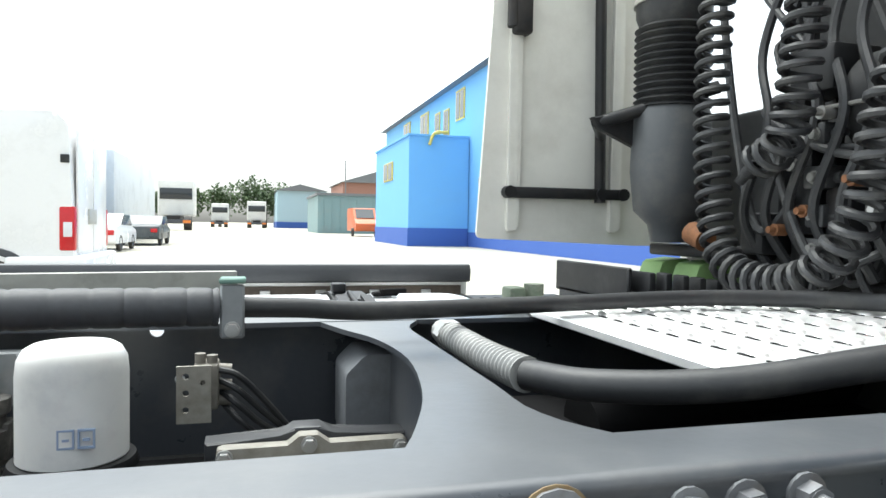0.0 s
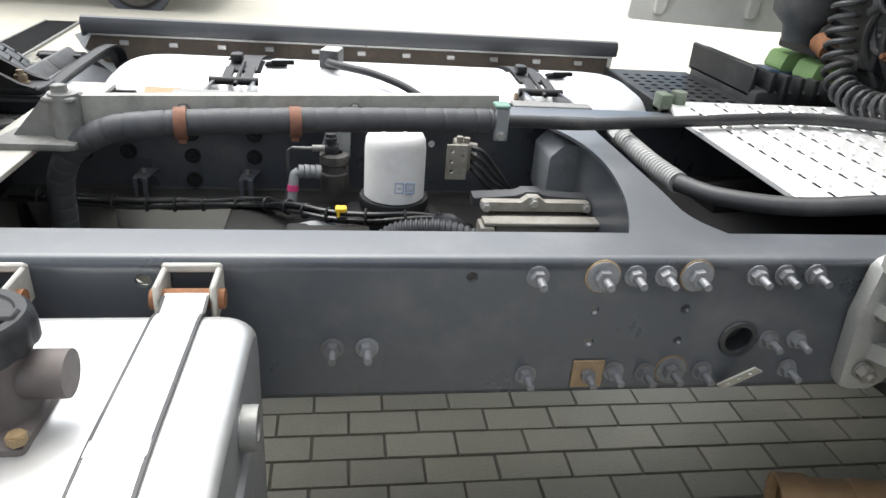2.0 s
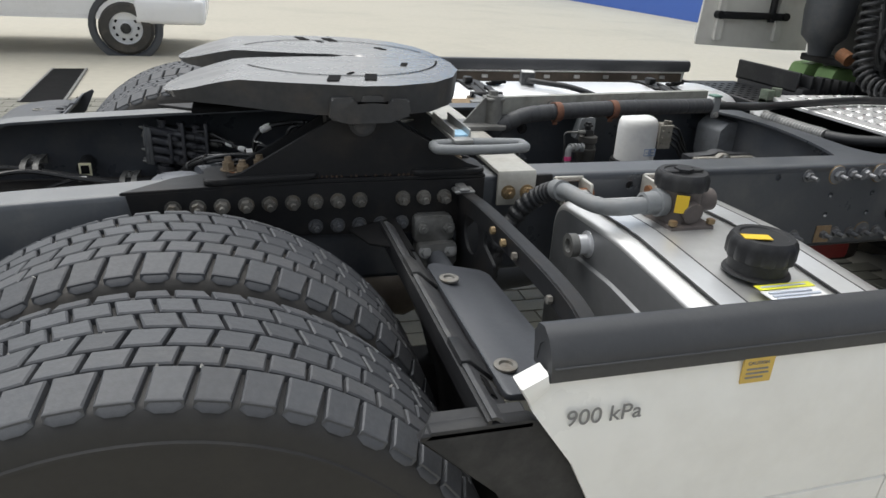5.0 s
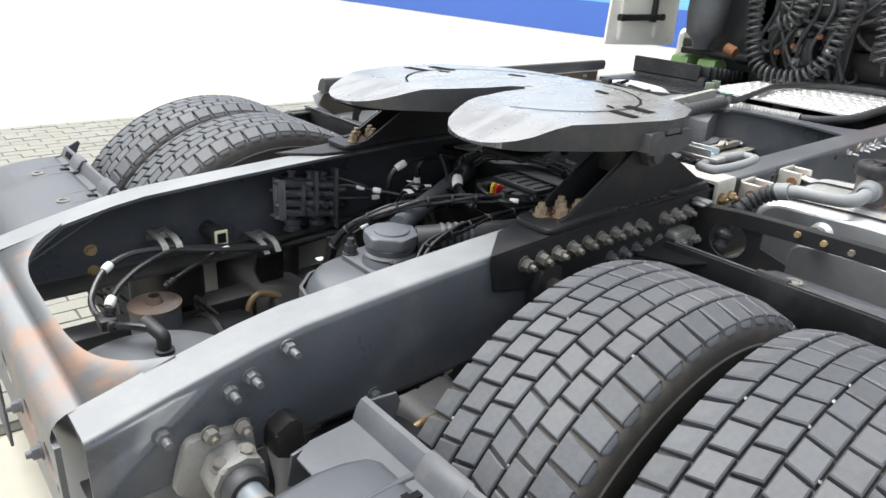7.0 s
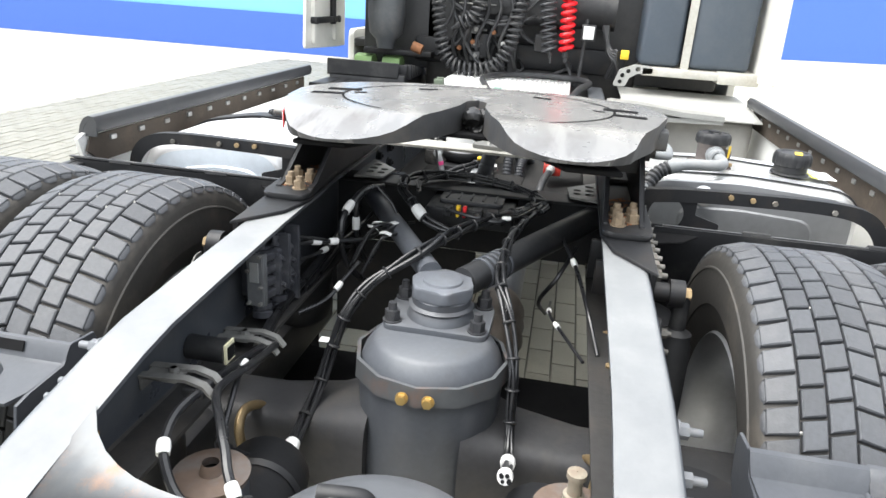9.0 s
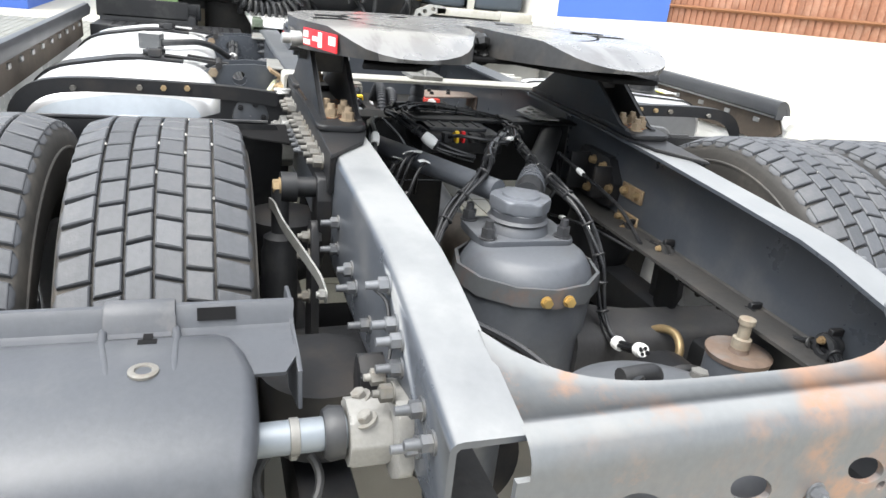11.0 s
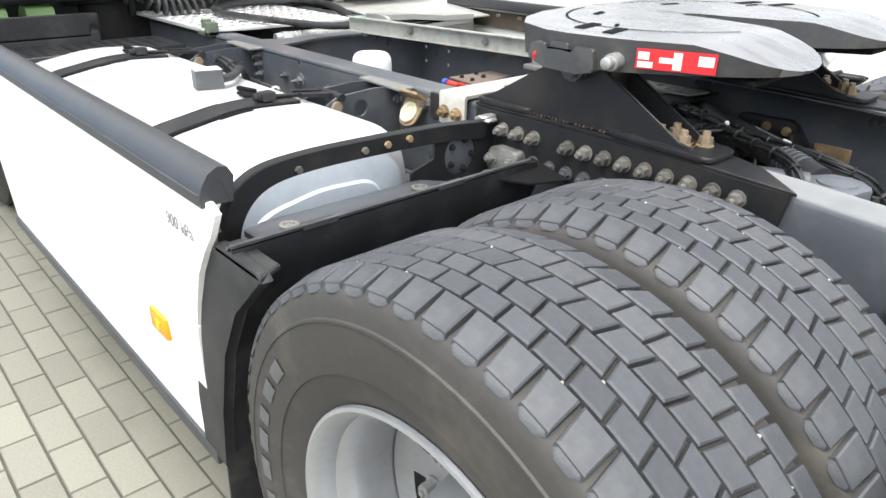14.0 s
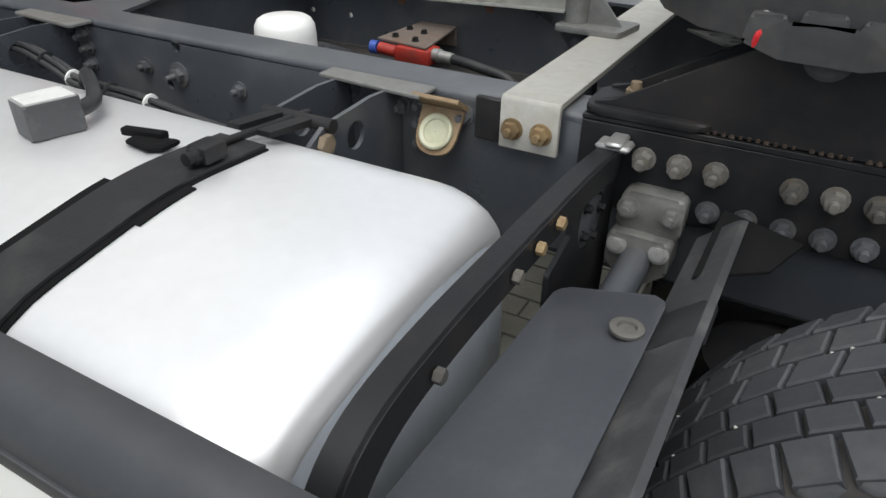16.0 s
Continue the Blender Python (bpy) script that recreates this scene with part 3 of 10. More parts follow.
# each rib: its span across the tread, the slant of its grooves, its shoulder, its stagger
RIBS = [(-W, -0.0868, 0.15, -1, -0.26), (-0.0836, -0.0418, 0.11, 0, -0.62), (-0.0386, 0.0036, 0.17, 0, -0.9), (0.0064, 0.0454, -0.18, 0, -0.65), (0.0484, 0.0876, -0.15, 0, -0.33), (0.091, W, -0.14, 1, 0.0)]
BLOCKS = [tread_block(*r[:4]) for r in RIBS]


def wheel(name, y, outward, label):
    """A tyre with tread blocks on a steel disc wheel, its axis along y."""
    th = thing(name, label, "wheel", "rear axle wheels", (0, y, TC))
    bm = B()
    prof = [(-0.115, 0.3), (-0.13, 0.325), (-0.143, 0.365), (-0.146, 0.366), (-0.15, 0.39), (-0.153, 0.43), (-0.1525, 0.445), (-0.1545, 0.446), (-0.154, 0.45), (-0.151, 0.452), (-0.148, 0.468), (-0.142, 0.486), (-0.134, TR - 0.021), (-0.09, TR - 0.0115), (0.09, TR - 0.0115), (0.134, TR - 0.021), (0.142, 0.486),
            (0.148, 0.468), (0.151, 0.452), (0.154, 0.45), (0.1545, 0.446), (0.1525, 0.445), (0.153, 0.43), (0.15, 0.39), (0.146, 0.366), (0.143, 0.365), (0.13, 0.325), (0.115, 0.3)]
    lathe(bm, (0, 0, 0), (0, 1, 0), prof, 96, False)
    # the right outer tyre takes a darker sidewall
    ty = part("tyre", bm, SIDEWALL if y > -1 else mat("dark_sidewall", (0.02, 0.0195, 0.019), 0.6, 0.0, 80, 0.2, 0.15, (0.05, 0.045, 0.038), 0.4, 6), None, "worn black drive tyre")
    ty.parent = th
    start = {1.083: 8.55, 0.745: 4.38, -0.745: 3.01, -1.083: 7.6}[round(y, 3)]
    low_v, low_f = [], []
    for k, me in enumerate(BLOCKS):
        for i in range(PITCH):
            m = pose(0, 0, 0, 0, 360 / PITCH * (i + RIBS[k][4]) + start, 0)
            if (m @ Vector((0, 0, 1))).z > -0.866:
                ob = new("tread_block", me)
                ob.parent = ty
                ob.matrix_basis = m
            else:
                n = len(low_v)
                low_v += [tuple(m @ v.co) for v in me.vertices]
                low_f += [tuple(n + q for q in f.vertices) for f in me.polygons]
    low = bpy.data.meshes.new("lower_tread")
    low.from_pydata(low_v, [], low_f)
    low.materials.append(RUBBER)
    lo = tagged(new("lower_tread", low), kind="stuff")
    lo.parent = ty
    if abs(y) > 1:
        # worn raised mark on the outer sidewall, as plain bars
        for i in range(6):
            a0, a1 = radians(-14 + 9.5 * i), radians(-14 + 9.5 * i + (6.5 if i % 3 else 5))
            bm = B()
            rows = [[bm.verts.new((r * math.cos(a), outward * w, r * math.sin(a))) for a in (a0, (a0 + a1) / 2, a1)] for r, w in ((0.398, 0.1522), (0.4, 0.1535), (0.424, 0.1545), (0.426, 0.1527))]
            for p, q in zip(rows, rows[1:]):
                for k in range(2):
                    bm.faces.new((p[k], p[k + 1], q[k + 1], q[k]))
            mk = part("raised_bar", bm, mat("grey_rubber_mark", (0.1, 0.1, 0.1), 0.7, 0, 80, 0.2, 0.1), None)
            mk.parent = ty
    bm = B()
    rng = random.Random(int(abs(y) * 100) + (3 if y > 0 else 7))
    for i in range(46):
        a, w = rng.uniform(0, 2 * math.pi), rng.choice((-0.0852, -0.0402, 0.005, 0.0469, 0.0893)) + rng.uniform(-0.002, 0.002)
        d = Vector((math.sin(a), 0, math.cos(a)))
        lathe(bm, d * (TR - 0.007) + Vector((0, w, 0)), d, [(0, 0.001), (0.002, rng.uniform(0.002, 0.0036)), (0.006, 0.001)], 6, False)
    st = tagged(part("trapped_grit", bm, mat("pale_grit", (0.5, 0.49, 0.46), 0.8, 0, 60, 0.3, 0.0), None), kind="stuff")
    st.parent = ty
    bm = B()
    o = outward
    lathe(bm, (0, 0, 0), (0, o, 0), [(-0.11, 0.30), (-0.118, 0.308), (-0.125, 0.3), (-0.11, 0.285), (0.0, 0.262), (0.05, 0.264), (0.075, 0.272), (0.083, 0.279), (0.086, 0.283), (0.1, 0.285), (0.112, 0.287), (0.122, 0.292), (0.128, 0.298), (0.132, 0.303), (0.131, 0.309), (0.124, 0.311), (0.112, 0.302)], 80, False)
    rim = part("rim", bm, WHEEL, None, "silver painted steel rim")
    rim.parent = th
    if abs(y) > 1:
        bm = B()
        box(bm, -0.022, 0.022, 0.121, 0.1345, 0.292, 0.306, 0.004, 2)
        wt = part("balance_weight", bm, TAPE, None, "white balance weight")
        wt.parent = rim
        wt.matrix_basis = pose(0, 0, 0, 0, -28, 0) if o > 0 else pose(0, 0, 0, 0, -28, 180)
    bm = B()
    dish = [(-0.03, 0.265), (-0.04, 0.22), (-0.045, 0.19), (-0.045, 0.14), (0.03, 0.125), (0.06, 0.11), (0.065, 0.0)] if o * y > 0 and abs(y) > 1 else [(0.03, 0.265), (0.0, 0.2), (0.0, 0.1), (0.0, 0.0)]
    lathe(bm, (0, 0, 0), (0, o, 0), dish, 60, False)
    if abs(y) > 1:
        # ten hand holes through the dish
        bm.faces.ensure_lookup_table()
        bmesh.ops.delete(bm, geom=[bm.faces[60 + i] for i in range(60) if i % 6 in (0, 1, 2)], context="FACES_ONLY")
    disc = part("wheel_disc", bm, WHEEL, None, "silver steel wheel disc")
    disc.parent = th
    if abs(y) > 1:
        for i in range(10):
            a = 2 * math.pi * i / 10
            nb = hexnut(B(), (0.167 * math.cos(a), o * -0.043, 0.167 * math.sin(a)), (0, o, 0), r=0.016, h=0.022, washer=0.02, stud=0.01)
            q = part("wheel_nut", nb, STEEL, None)
            q.parent = disc
    return th


for s, side in ((1, "left"), (-1, "right")):
    wheel("outer_wheel", s * 1.083, s, "outer dual truck wheel with worn block tread, beside a side skirt")
    wheel("inner_wheel", s * 0.745, s, "inner dual truck wheel with worn block tread, against the frame rail")

# ---- fifth wheel ----
FWT = 1.212
GREASE = mat("worn_coupling_plate", (0.22, 0.22, 0.22), 0.27, 0.5, 30, 0.15, 0.0, (0.12, 0.105, 0.1), 0.7, 4, spec=0.8)


def polish_plate(m):
    """Scraped bright patches and a ring rubbed by trailers on the greasy plate."""
    nt = m.node_tree
    b = nt.nodes["Principled BSDF"]
    before = b.inputs["Base Color"].links[0].from_socket
    tc, near, scr, ramp, ring = (nt.nodes.new("ShaderNode" + k) for k in ("TexCoord", "VectorMath", "TexNoise", "MapRange", "MapRange"))
    near.operation = "DISTANCE"
    near.inputs[1].default_value = (0.02, 0.0, FWT)
    nt.links.new(tc.outputs["Object"], near.inputs[0])
    ring.inputs["From Min"].default_value, ring.inputs["From Max"].default_value = 0.17, 0.3
    ring.inputs["To Min"].default_value, ring.inputs["To Max"].default_value = 0.0, 0.14
    nt.links.new(near.outputs["Value"], ring.inputs["Value"])
    stretch = nt.nodes.new("ShaderNodeMapping")
    stretch.inputs["Scale"].default_value = (2.0, 11.0, 6.0)
    nt.links.new(tc.outputs["Object"], stretch.inputs["Vector"])
    scr.inputs["Scale"].default_value, scr.inputs["Detail"].default_value, scr.inputs["Roughness"].default_value = 2.2, 5, 0.55
    nt.links.new(stretch.outputs["Vector"], scr.inputs["Vector"])
    add = nt.nodes.new("ShaderNodeMath")
    add.operation = "ADD"
    nt.links.new(scr.outputs["Fac"], add.inputs[0])
    nt.links.new(ring.outputs["Result"], add.inputs[1])
    ramp.inputs["From Min"].default_value, ramp.inputs["From Max"].default_value = 0.52, 0.64
    ramp.inputs["To Max"].default_value = 0.75
    nt.links.new(add.outputs["Value"], ramp.inputs["Value"])
    mix = nt.nodes.new("ShaderNodeMix")
    mix.data_type = "RGBA"
    nt.links.new(ramp.outputs["Result"], mix.inputs["Factor"])
    nt.links.new(before, mix.inputs["A"])
    mix.inputs["B"].default_value = (0.29, 0.285, 0.28, 1)
    nt.links.new(mix.outputs["Result"], b.inputs["Base Color"])


polish_plate(GREASE)
FWSIDE = mat("coupling_casting", (0.055, 0.056, 0.058), 0.5, 0.2, 60, 0.3, 0.2, (0.16, 0.13, 0.1), 0.3, 12)
FOOT = RT + 0.01     # underside of the pedestals
fifth = thing("fifth_wheel", "greasy steel fifth wheel coupling plate on black pedestals", "fifth wheel", "tractor unit", (0.38, 0, 0))


def half_outline(s):
    """The plate's edge on one side, from the nose to the throat."""
    k = 0.014 if s > 0 else 0.0
    return [(0.7, 0.0), (0.697, 0.12), (0.68, 0.235), (0.635, 0.345), (0.57, 0.425), (0.47, 0.472), (0.4, 0.478), (0.3, 0.452 + k), (0.25, 0.44 + k), (0.117, 0.393 + k), (0.06, 0.378), (0.03, 0.358), (0.008, 0.33), (-0.006, 0.298), (-0.011, 0.262), (-0.008, 0.225), (0.002, 0.19), (0.02, 0.156), (0.045, 0.13), (0.08, 0.11), (0.2, 0.062), (0.32, 0.032), (0.4, 0.026), (0.43, 0.0)]


def fw_height(x):
    return FWT if x > 0.15 else FWT - 0.042 * ((0.15 - x) / 0.16) ** 1.2


def fw_under(x):
    return 1.146 if x > 0.3 else 1.146 + 0.016 * (0.3 - x) / 0.3


def fw_lean(ob):
    """The plate sits a little lower on its left side."""
    for v in ob.data.vertices:
        v.co.z -= 0.005 + 0.011 * v.co.y


bm = B()
for s in (-1, 1):
    o = half_outline(s)
    ring = [(x, s * y) for x, y in o]
    tmp = bmesh.new()
    vs = [tmp.verts.new((x, y, 0)) for x, y in ring]
    for i in range(len(vs)):
        tmp.edges.new((vs[i], vs[(i + 1) % len(vs)]))
    bmesh.ops.triangle_fill(tmp, use_beauty=True, edges=tmp.edges[:])
    bmesh.ops.subdivide_edges(tmp, edges=tmp.edges[:], cuts=3, use_grid_fill=True)
    rim_edges = [e for e in tmp.edges if len(e.link_faces) == 1]
    for v in tmp.verts:
        v.co.z = fw_height(v.co.x)
    ext = bmesh.ops.extrude_edge_only(tmp, edges=rim_edges)
    for g in ext["geom"]:
        if isinstance(g, bmesh.types.BMVert):
            g.co.z = fw_under(g.co.x)
            g.co.x, g.co.y = 0.36 + (g.co.x - 0.36) * 0.985, g.co.y * 0.985
    me = bpy.data.meshes.new("tmp")
    tmp.to_mesh(me)
    tmp.free()
    bm.from_mesh(me)
    bpy.data.meshes.remove(me)
bmesh.ops.remove_doubles(bm, verts=bm.verts, dist=1e-4)
plate_ob = part("coupling_plate", bm, GREASE, fifth, "smeared, scraped steel top plate", smooth=50)
plate_ob.data.materials.append(FWSIDE)
for p in plate_ob.data.polygons:
    if abs(p.normal.z) < 0.4:
        p.material_index = 1
fw_lean(plate_ob)
for s in (-1, 1):
    bm = B()
    for y in (0.425, 0.345):
        prism(bm, [(0.11, FOOT - drop(0.11)), (0.3, FOOT), (0.69, FOOT), (0.688, FOOT + 0.016), (0.655, FOOT + 0.022), (0.475, 1.128), (0.455, 1.142), (0.35, 1.142), (0.322, 1.118), (0.145, FOOT + 0.012), (0.115, FOOT + 0.01)], "y", s * y - 0.006, s * y + 0.006, 0.002, 1)
    box(bm, 0.33, 0.47, min(s * 0.35, s * 0.42), max(s * 0.35, s * 0.42), 1.08, 1.135)
    ped = part("pedestal", bm, FRAMEB, fifth, "black steel pedestal")
    for x0, x1 in ((0.065, 0.31), (0.52, 0.7)):
        bm = B()
        prism(bm, rounded([(x0, s * 0.338), (x1, s * 0.338), (x1, s * 0.446), (x0, s * 0.446)], 0.024), "z", FOOT + 0.0005, FOOT + 0.013, 0.003, 1)
        for v in bm.verts:
            v.co.z -= drop(v.co.x)
        part("pedestal_foot", bm, FRAMEB, fifth)
    for x, y in ((0.118, 0.372), (0.148, 0.405), (0.198, 0.408), (0.185, 0.37), (0.6, 0.37), (0.64, 0.395)):
        q = hexnut(B(), (x, s * y, FOOT + 0.012 - drop(x)), (0, 0, 1), r=0.014, h=0.016, washer=0.018, stud=0.014, sr=0.009)
        part("bolt", q, mat("rusty_bolt", (0.21, 0.16, 0.105), 0.65, 0.15, 120, 0.3, 0.3, (0.1, 0.075, 0.055), 0.6, 40), ped, "rusty yellow bolt")
    # loose rust on the floor of the pedestal
    bm = B()
    rng = random.Random(21 + s)
    for k in range(90):
        x, y = rng.uniform(0.12, 0.32), rng.uniform(0.354, 0.415)
        lathe(bm, (x, s * y, FOOT + 0.0135 - drop(x)), (0, 0, 1), [(0, rng.uniform(0.002, 0.006)), (0.0015, 0.001)], 6, False)
    tagged(part("rust_flakes", bm, RUST, ped), kind="stuff")
    bm = B()
    cyl(bm, (0.405, s * 0.33, 1.128), (0.405, s * 0.45, 1.128), 0.03, n=20)
    cyl(bm, (0.405, s * 0.44, 1.128), (0.405, s * 0.462, 1.128), 0.022, n=14)
    part("pivot_pin", bm, FWSIDE, fifth)
    bm = B()
    prism(bm, rounded([(0.33, 1.142), (0.334, 1.186), (0.38, 1.188), (0.385, 1.174), (0.394, 1.174), (0.399, 1.192), (0.443, 1.192), (0.448, 1.174), (0.457, 1.174), (0.462, 1.185), (0.5, 1.183), (0.506, 1.15), (0.46, 1.134), (0.37, 1.132)], 0.005, 4), "y", s * 0.44, s * 0.478, 0.005, 3)
    fw_lean(part("pivot_boss", bm, FWSIDE, fifth, "cast pivot boss"))

# ---- fuel tanks ----
def tank(name, label, x0, x1, prof, material, endmat, soft=0.045, fall=1.55):
    th = thing(name, label, "fuel tank", "tractor unit", ((x0 + x1) / 2, 0, 0))
    bm = B()
    cy, cz = sum(p[0] for p in prof) / len(prof), sum(p[1] for p in prof) / len(prof)
    secs = []
    for x, k in [(x0 + soft * (1 - math.cos(a)), 1 - fall * soft * (1 - math.sin(a))) for a in [math.pi * i / 12 for i in range(7)]] + [(x1 - soft * (1 - math.cos(a)), 1 - fall * soft * (1 - math.sin(a))) for a in [math.pi * i / 12 for i in range(6, -1, -1)]]:
        secs.append([(x, cy + (y - cy) * k, cz + (z - cz) * k) for y, z in prof])
    loft(bm, secs)
    body = part("tank_body", bm, material, th, "polished aluminium tank shell", smooth=35)
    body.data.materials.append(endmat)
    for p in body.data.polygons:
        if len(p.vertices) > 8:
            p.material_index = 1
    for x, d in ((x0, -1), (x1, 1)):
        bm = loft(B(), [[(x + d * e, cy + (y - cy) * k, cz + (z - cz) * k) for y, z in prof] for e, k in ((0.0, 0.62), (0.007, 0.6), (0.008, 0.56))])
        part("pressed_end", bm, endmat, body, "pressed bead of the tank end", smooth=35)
    return th


left_prof = rounded([(0.62, 0.3), (1.195, 0.3), (1.2, 0.93), (0.9, 0.985), (0.63, 0.972)], [0.12, 0.14, 0.16, 0.6, 0.12], 8)
tank("fuel_tank", "long polished aluminium fuel tank held by black straps", 0.708, 2.3, left_prof, ALU, SKYEND, 0.105, 1.7)
right_prof = rounded([(-0.5, 0.35), (-1.17, 0.35), (-1.17, 0.955), (-0.8, 0.978), (-0.5, 0.965)], [0.08, 0.1, 0.1, 0.8, 0.07], 8)
tank("hydraulic_tank", "short polished aluminium tank with black filler cap", 0.855, 1.262, right_prof, mat("brushed_aluminium", (0.62, 0.62, 0.61), 0.36, 0.75, 50, 0.08, 0.03, (0.42, 0.41, 0.39), 0.45, 5), DIMEND)

# ---- side skirts ----
def skirt(s, x1, joint):
    th = thing("side_skirt", "white painted side skirt with a black top rail", "side skirt", "tractor unit", (1.4, s * 1.22, 0.3))
    bm = B()
    arch = [(0.505, 0.984), (0.477, 0.972), (0.494, 0.931), (0.518, 0.897), (0.56, 0.838), (0.6, 0.758), (0.62, 0.7035), (0.6208, 0.7008), (0.6212, 0.6992), (0.622, 0.6965), (0.631, 0.66), (0.642, 0.58), (0.648, 0.46), (0.648, 0.36)]
    def skin(y0, xa, xb, follow):
        zs = [z for _, z in arch]
        xs = {z: x for x, z in arch}
        secs = []
        for z in zs:
            x_a = xs[z] if follow else xa
            y = 1.25 - 0.12 * max(0, z - 0.897) - 0.04 * max(0, 0.838 - z) - (0.006 if 0.699 < z < 0.701 else 0.0)
            secs.append([(x_a, s * (y - y0), z), (xb, s * (y - y0), z)])
        return secs
    for follow, xa, xb in ((True, 0, joint - 0.002), (False, joint + 0.002, x1)):
        bm = B()
        a, b = skin(0.0, xa, xb, follow), skin(0.012, xa, xb, follow)
        ring = [[p[0], p[1], q[1], q[0]] for p, q in zip(a, b)]
        loft(bm, ring)
        part("skirt_panel", bm, WHITE, th, "white painted panel")
    bm = B()
    prof = [(1.247, 0.975), (1.249, 0.99), (1.243, 1.01), (1.23, 1.03), (1.212, 1.04), (1.195, 1.037), (1.185, 1.02), (1.19, 0.99), (1.2, 0.985), (1.205, 1.01), (1.215, 1.02), (1.228, 1.01), (1.236, 0.99), (1.236, 0.975)]
    loft(bm, [[(x, s * y, z) for y, z in prof] for x in (0.512, x1)])
    rail_ob = part("top_rail", bm, TRIM, th, "dark grey plastic top rail")
    bm = B()
    prism(bm, [(s * y, z) for y, z in ((1.2465, 0.976), (1.2485, 0.99), (1.2425, 1.009), (1.2295, 1.029), (1.212, 1.039), (1.1955, 1.036), (1.186, 1.02), (1.19, 0.976))], "x", 0.513, 0.52)
    part("end_cap", bm, TRIM, rail_ob)
    bm = B()
    box(bm, 0.516, x1 - 0.002, s * 1.2475 - 0.0022, s * 1.2475 + 0.0022, 0.9945, 0.9975, 0.001, 1)
    part("moulded_ridge", bm, TRIM, rail_ob)
    bm = B()
    prism(bm, [(0.53, 0.973), (x1 - 0.02, 0.973), (x1 - 0.02, 0.89), (0.57, 0.885), (0.505, 0.93)], "y", s * 1.228, s * 1.222)
    part("inner_flange", bm, INNERSK, th, "dusty brown inner flange")
    k = 0
    x = 0.62
    while x < x1 - 0.1:
        bm = B()
        box(bm, x, x + 0.03, s * 1.221 - 0.006, s * 1.221 + 0.004, 0.945, 0.962, 0.002, 1)
        part("clip", bm, STEEL, th, "small steel clip")
        x += 0.16
        k += 1
    bm = B()
    box(bm, 0.645, x1, min(s * 1.21, s * 1.24), max(s * 1.21, s * 1.24), 0.335, 0.375, 0.006)
    part("lower_trim", bm, TRIM, th)
    return th


SK_R = skirt(-1, 2.62, 1.172)
SK_L = skirt(1, 2.368, 1.45)

# ---- cab ----
cab = thing("truck_cab", "back of a white truck cab with dark equipment and wind deflectors", "truck cab", "tractor unit", (3.8, 0, 0.6))
CABDARK = mat("cab_back_grey", (0.035, 0.036, 0.038), 0.55, 0, 60, 0.2, 0.1, (0.1, 0.095, 0.09), 0.35, 4)
bm = B()
prism(bm, [(3.12, -1.0), (3.12, 0.7), (4.2, 1.22), (5.2, 1.22), (5.2, -1.22), (4.2, -1.22)], "z", 1.15, 3.6, 0.05, 2)
part("cab_shell", bm, CABW, cab, "white cab shell")
bm = B()
box(bm, 3.08, 3.118, -1.1, 0.7, 1.0, 1.95, 0.02)
box(bm, 3.08, 3.118, 0.6, 1.1, 1.0, 1.5, 0.02)
part("back_panel", bm, CABDARK, cab, "dark grey lower back panel")
for s in (1, -1):
    bm = B()
    prism(bm, rounded([(2.4, 1.12), (2.95, 1.1), (3.1, 1.1), (3.1, 3.5), (2.55, 3.5)], [0.02, 0.01, 0, 0, 0.1]), "y", s * 1.25, s * 1.235, 0.002, 1)
    part("side_deflector", bm, CABW, cab, "off-white side wind deflector")

# the tread plate behind the cab
def sheet(bm, path, t=0.006):
    """A bent sheet: path rows of (x, z, y_in, y_out), drawn out in y with a thickness."""
    top, low = [], []
    for i, (x, z, a, b) in enumerate(path):
        p, q = path[max(i - 1, 0)], path[min(i + 1, len(path) - 1)]
        d = Vector((q[0] - p[0], q[1] - p[1])).normalized()
        nx, nz = -d.y * t, d.x * t
        top.append(((x, a, z), (x, b, z)))
        low.append(((x + nx, a, z + nz), (x + nx, b, z + nz)))
    secs = [[t0[0], t0[1], l0[1], l0[0]] for t0, l0 in zip(top, low)]
    return loft(bm, secs)


def flat_bolt(parent, x, y, z, r=0.02, mat_w=BOLT, label=""):
    bm = B()
    lathe(bm, (x, y, z - 0.002), (0, 0, 1), [(0.0, r), (0.0035, r), (0.0045, r * 0.9), (0.0045, r * 0.58), (0.0005, r * 0.5), (0.0005, 0.001)], 20, False)
    return part("bolt", bm, mat_w, parent, label)


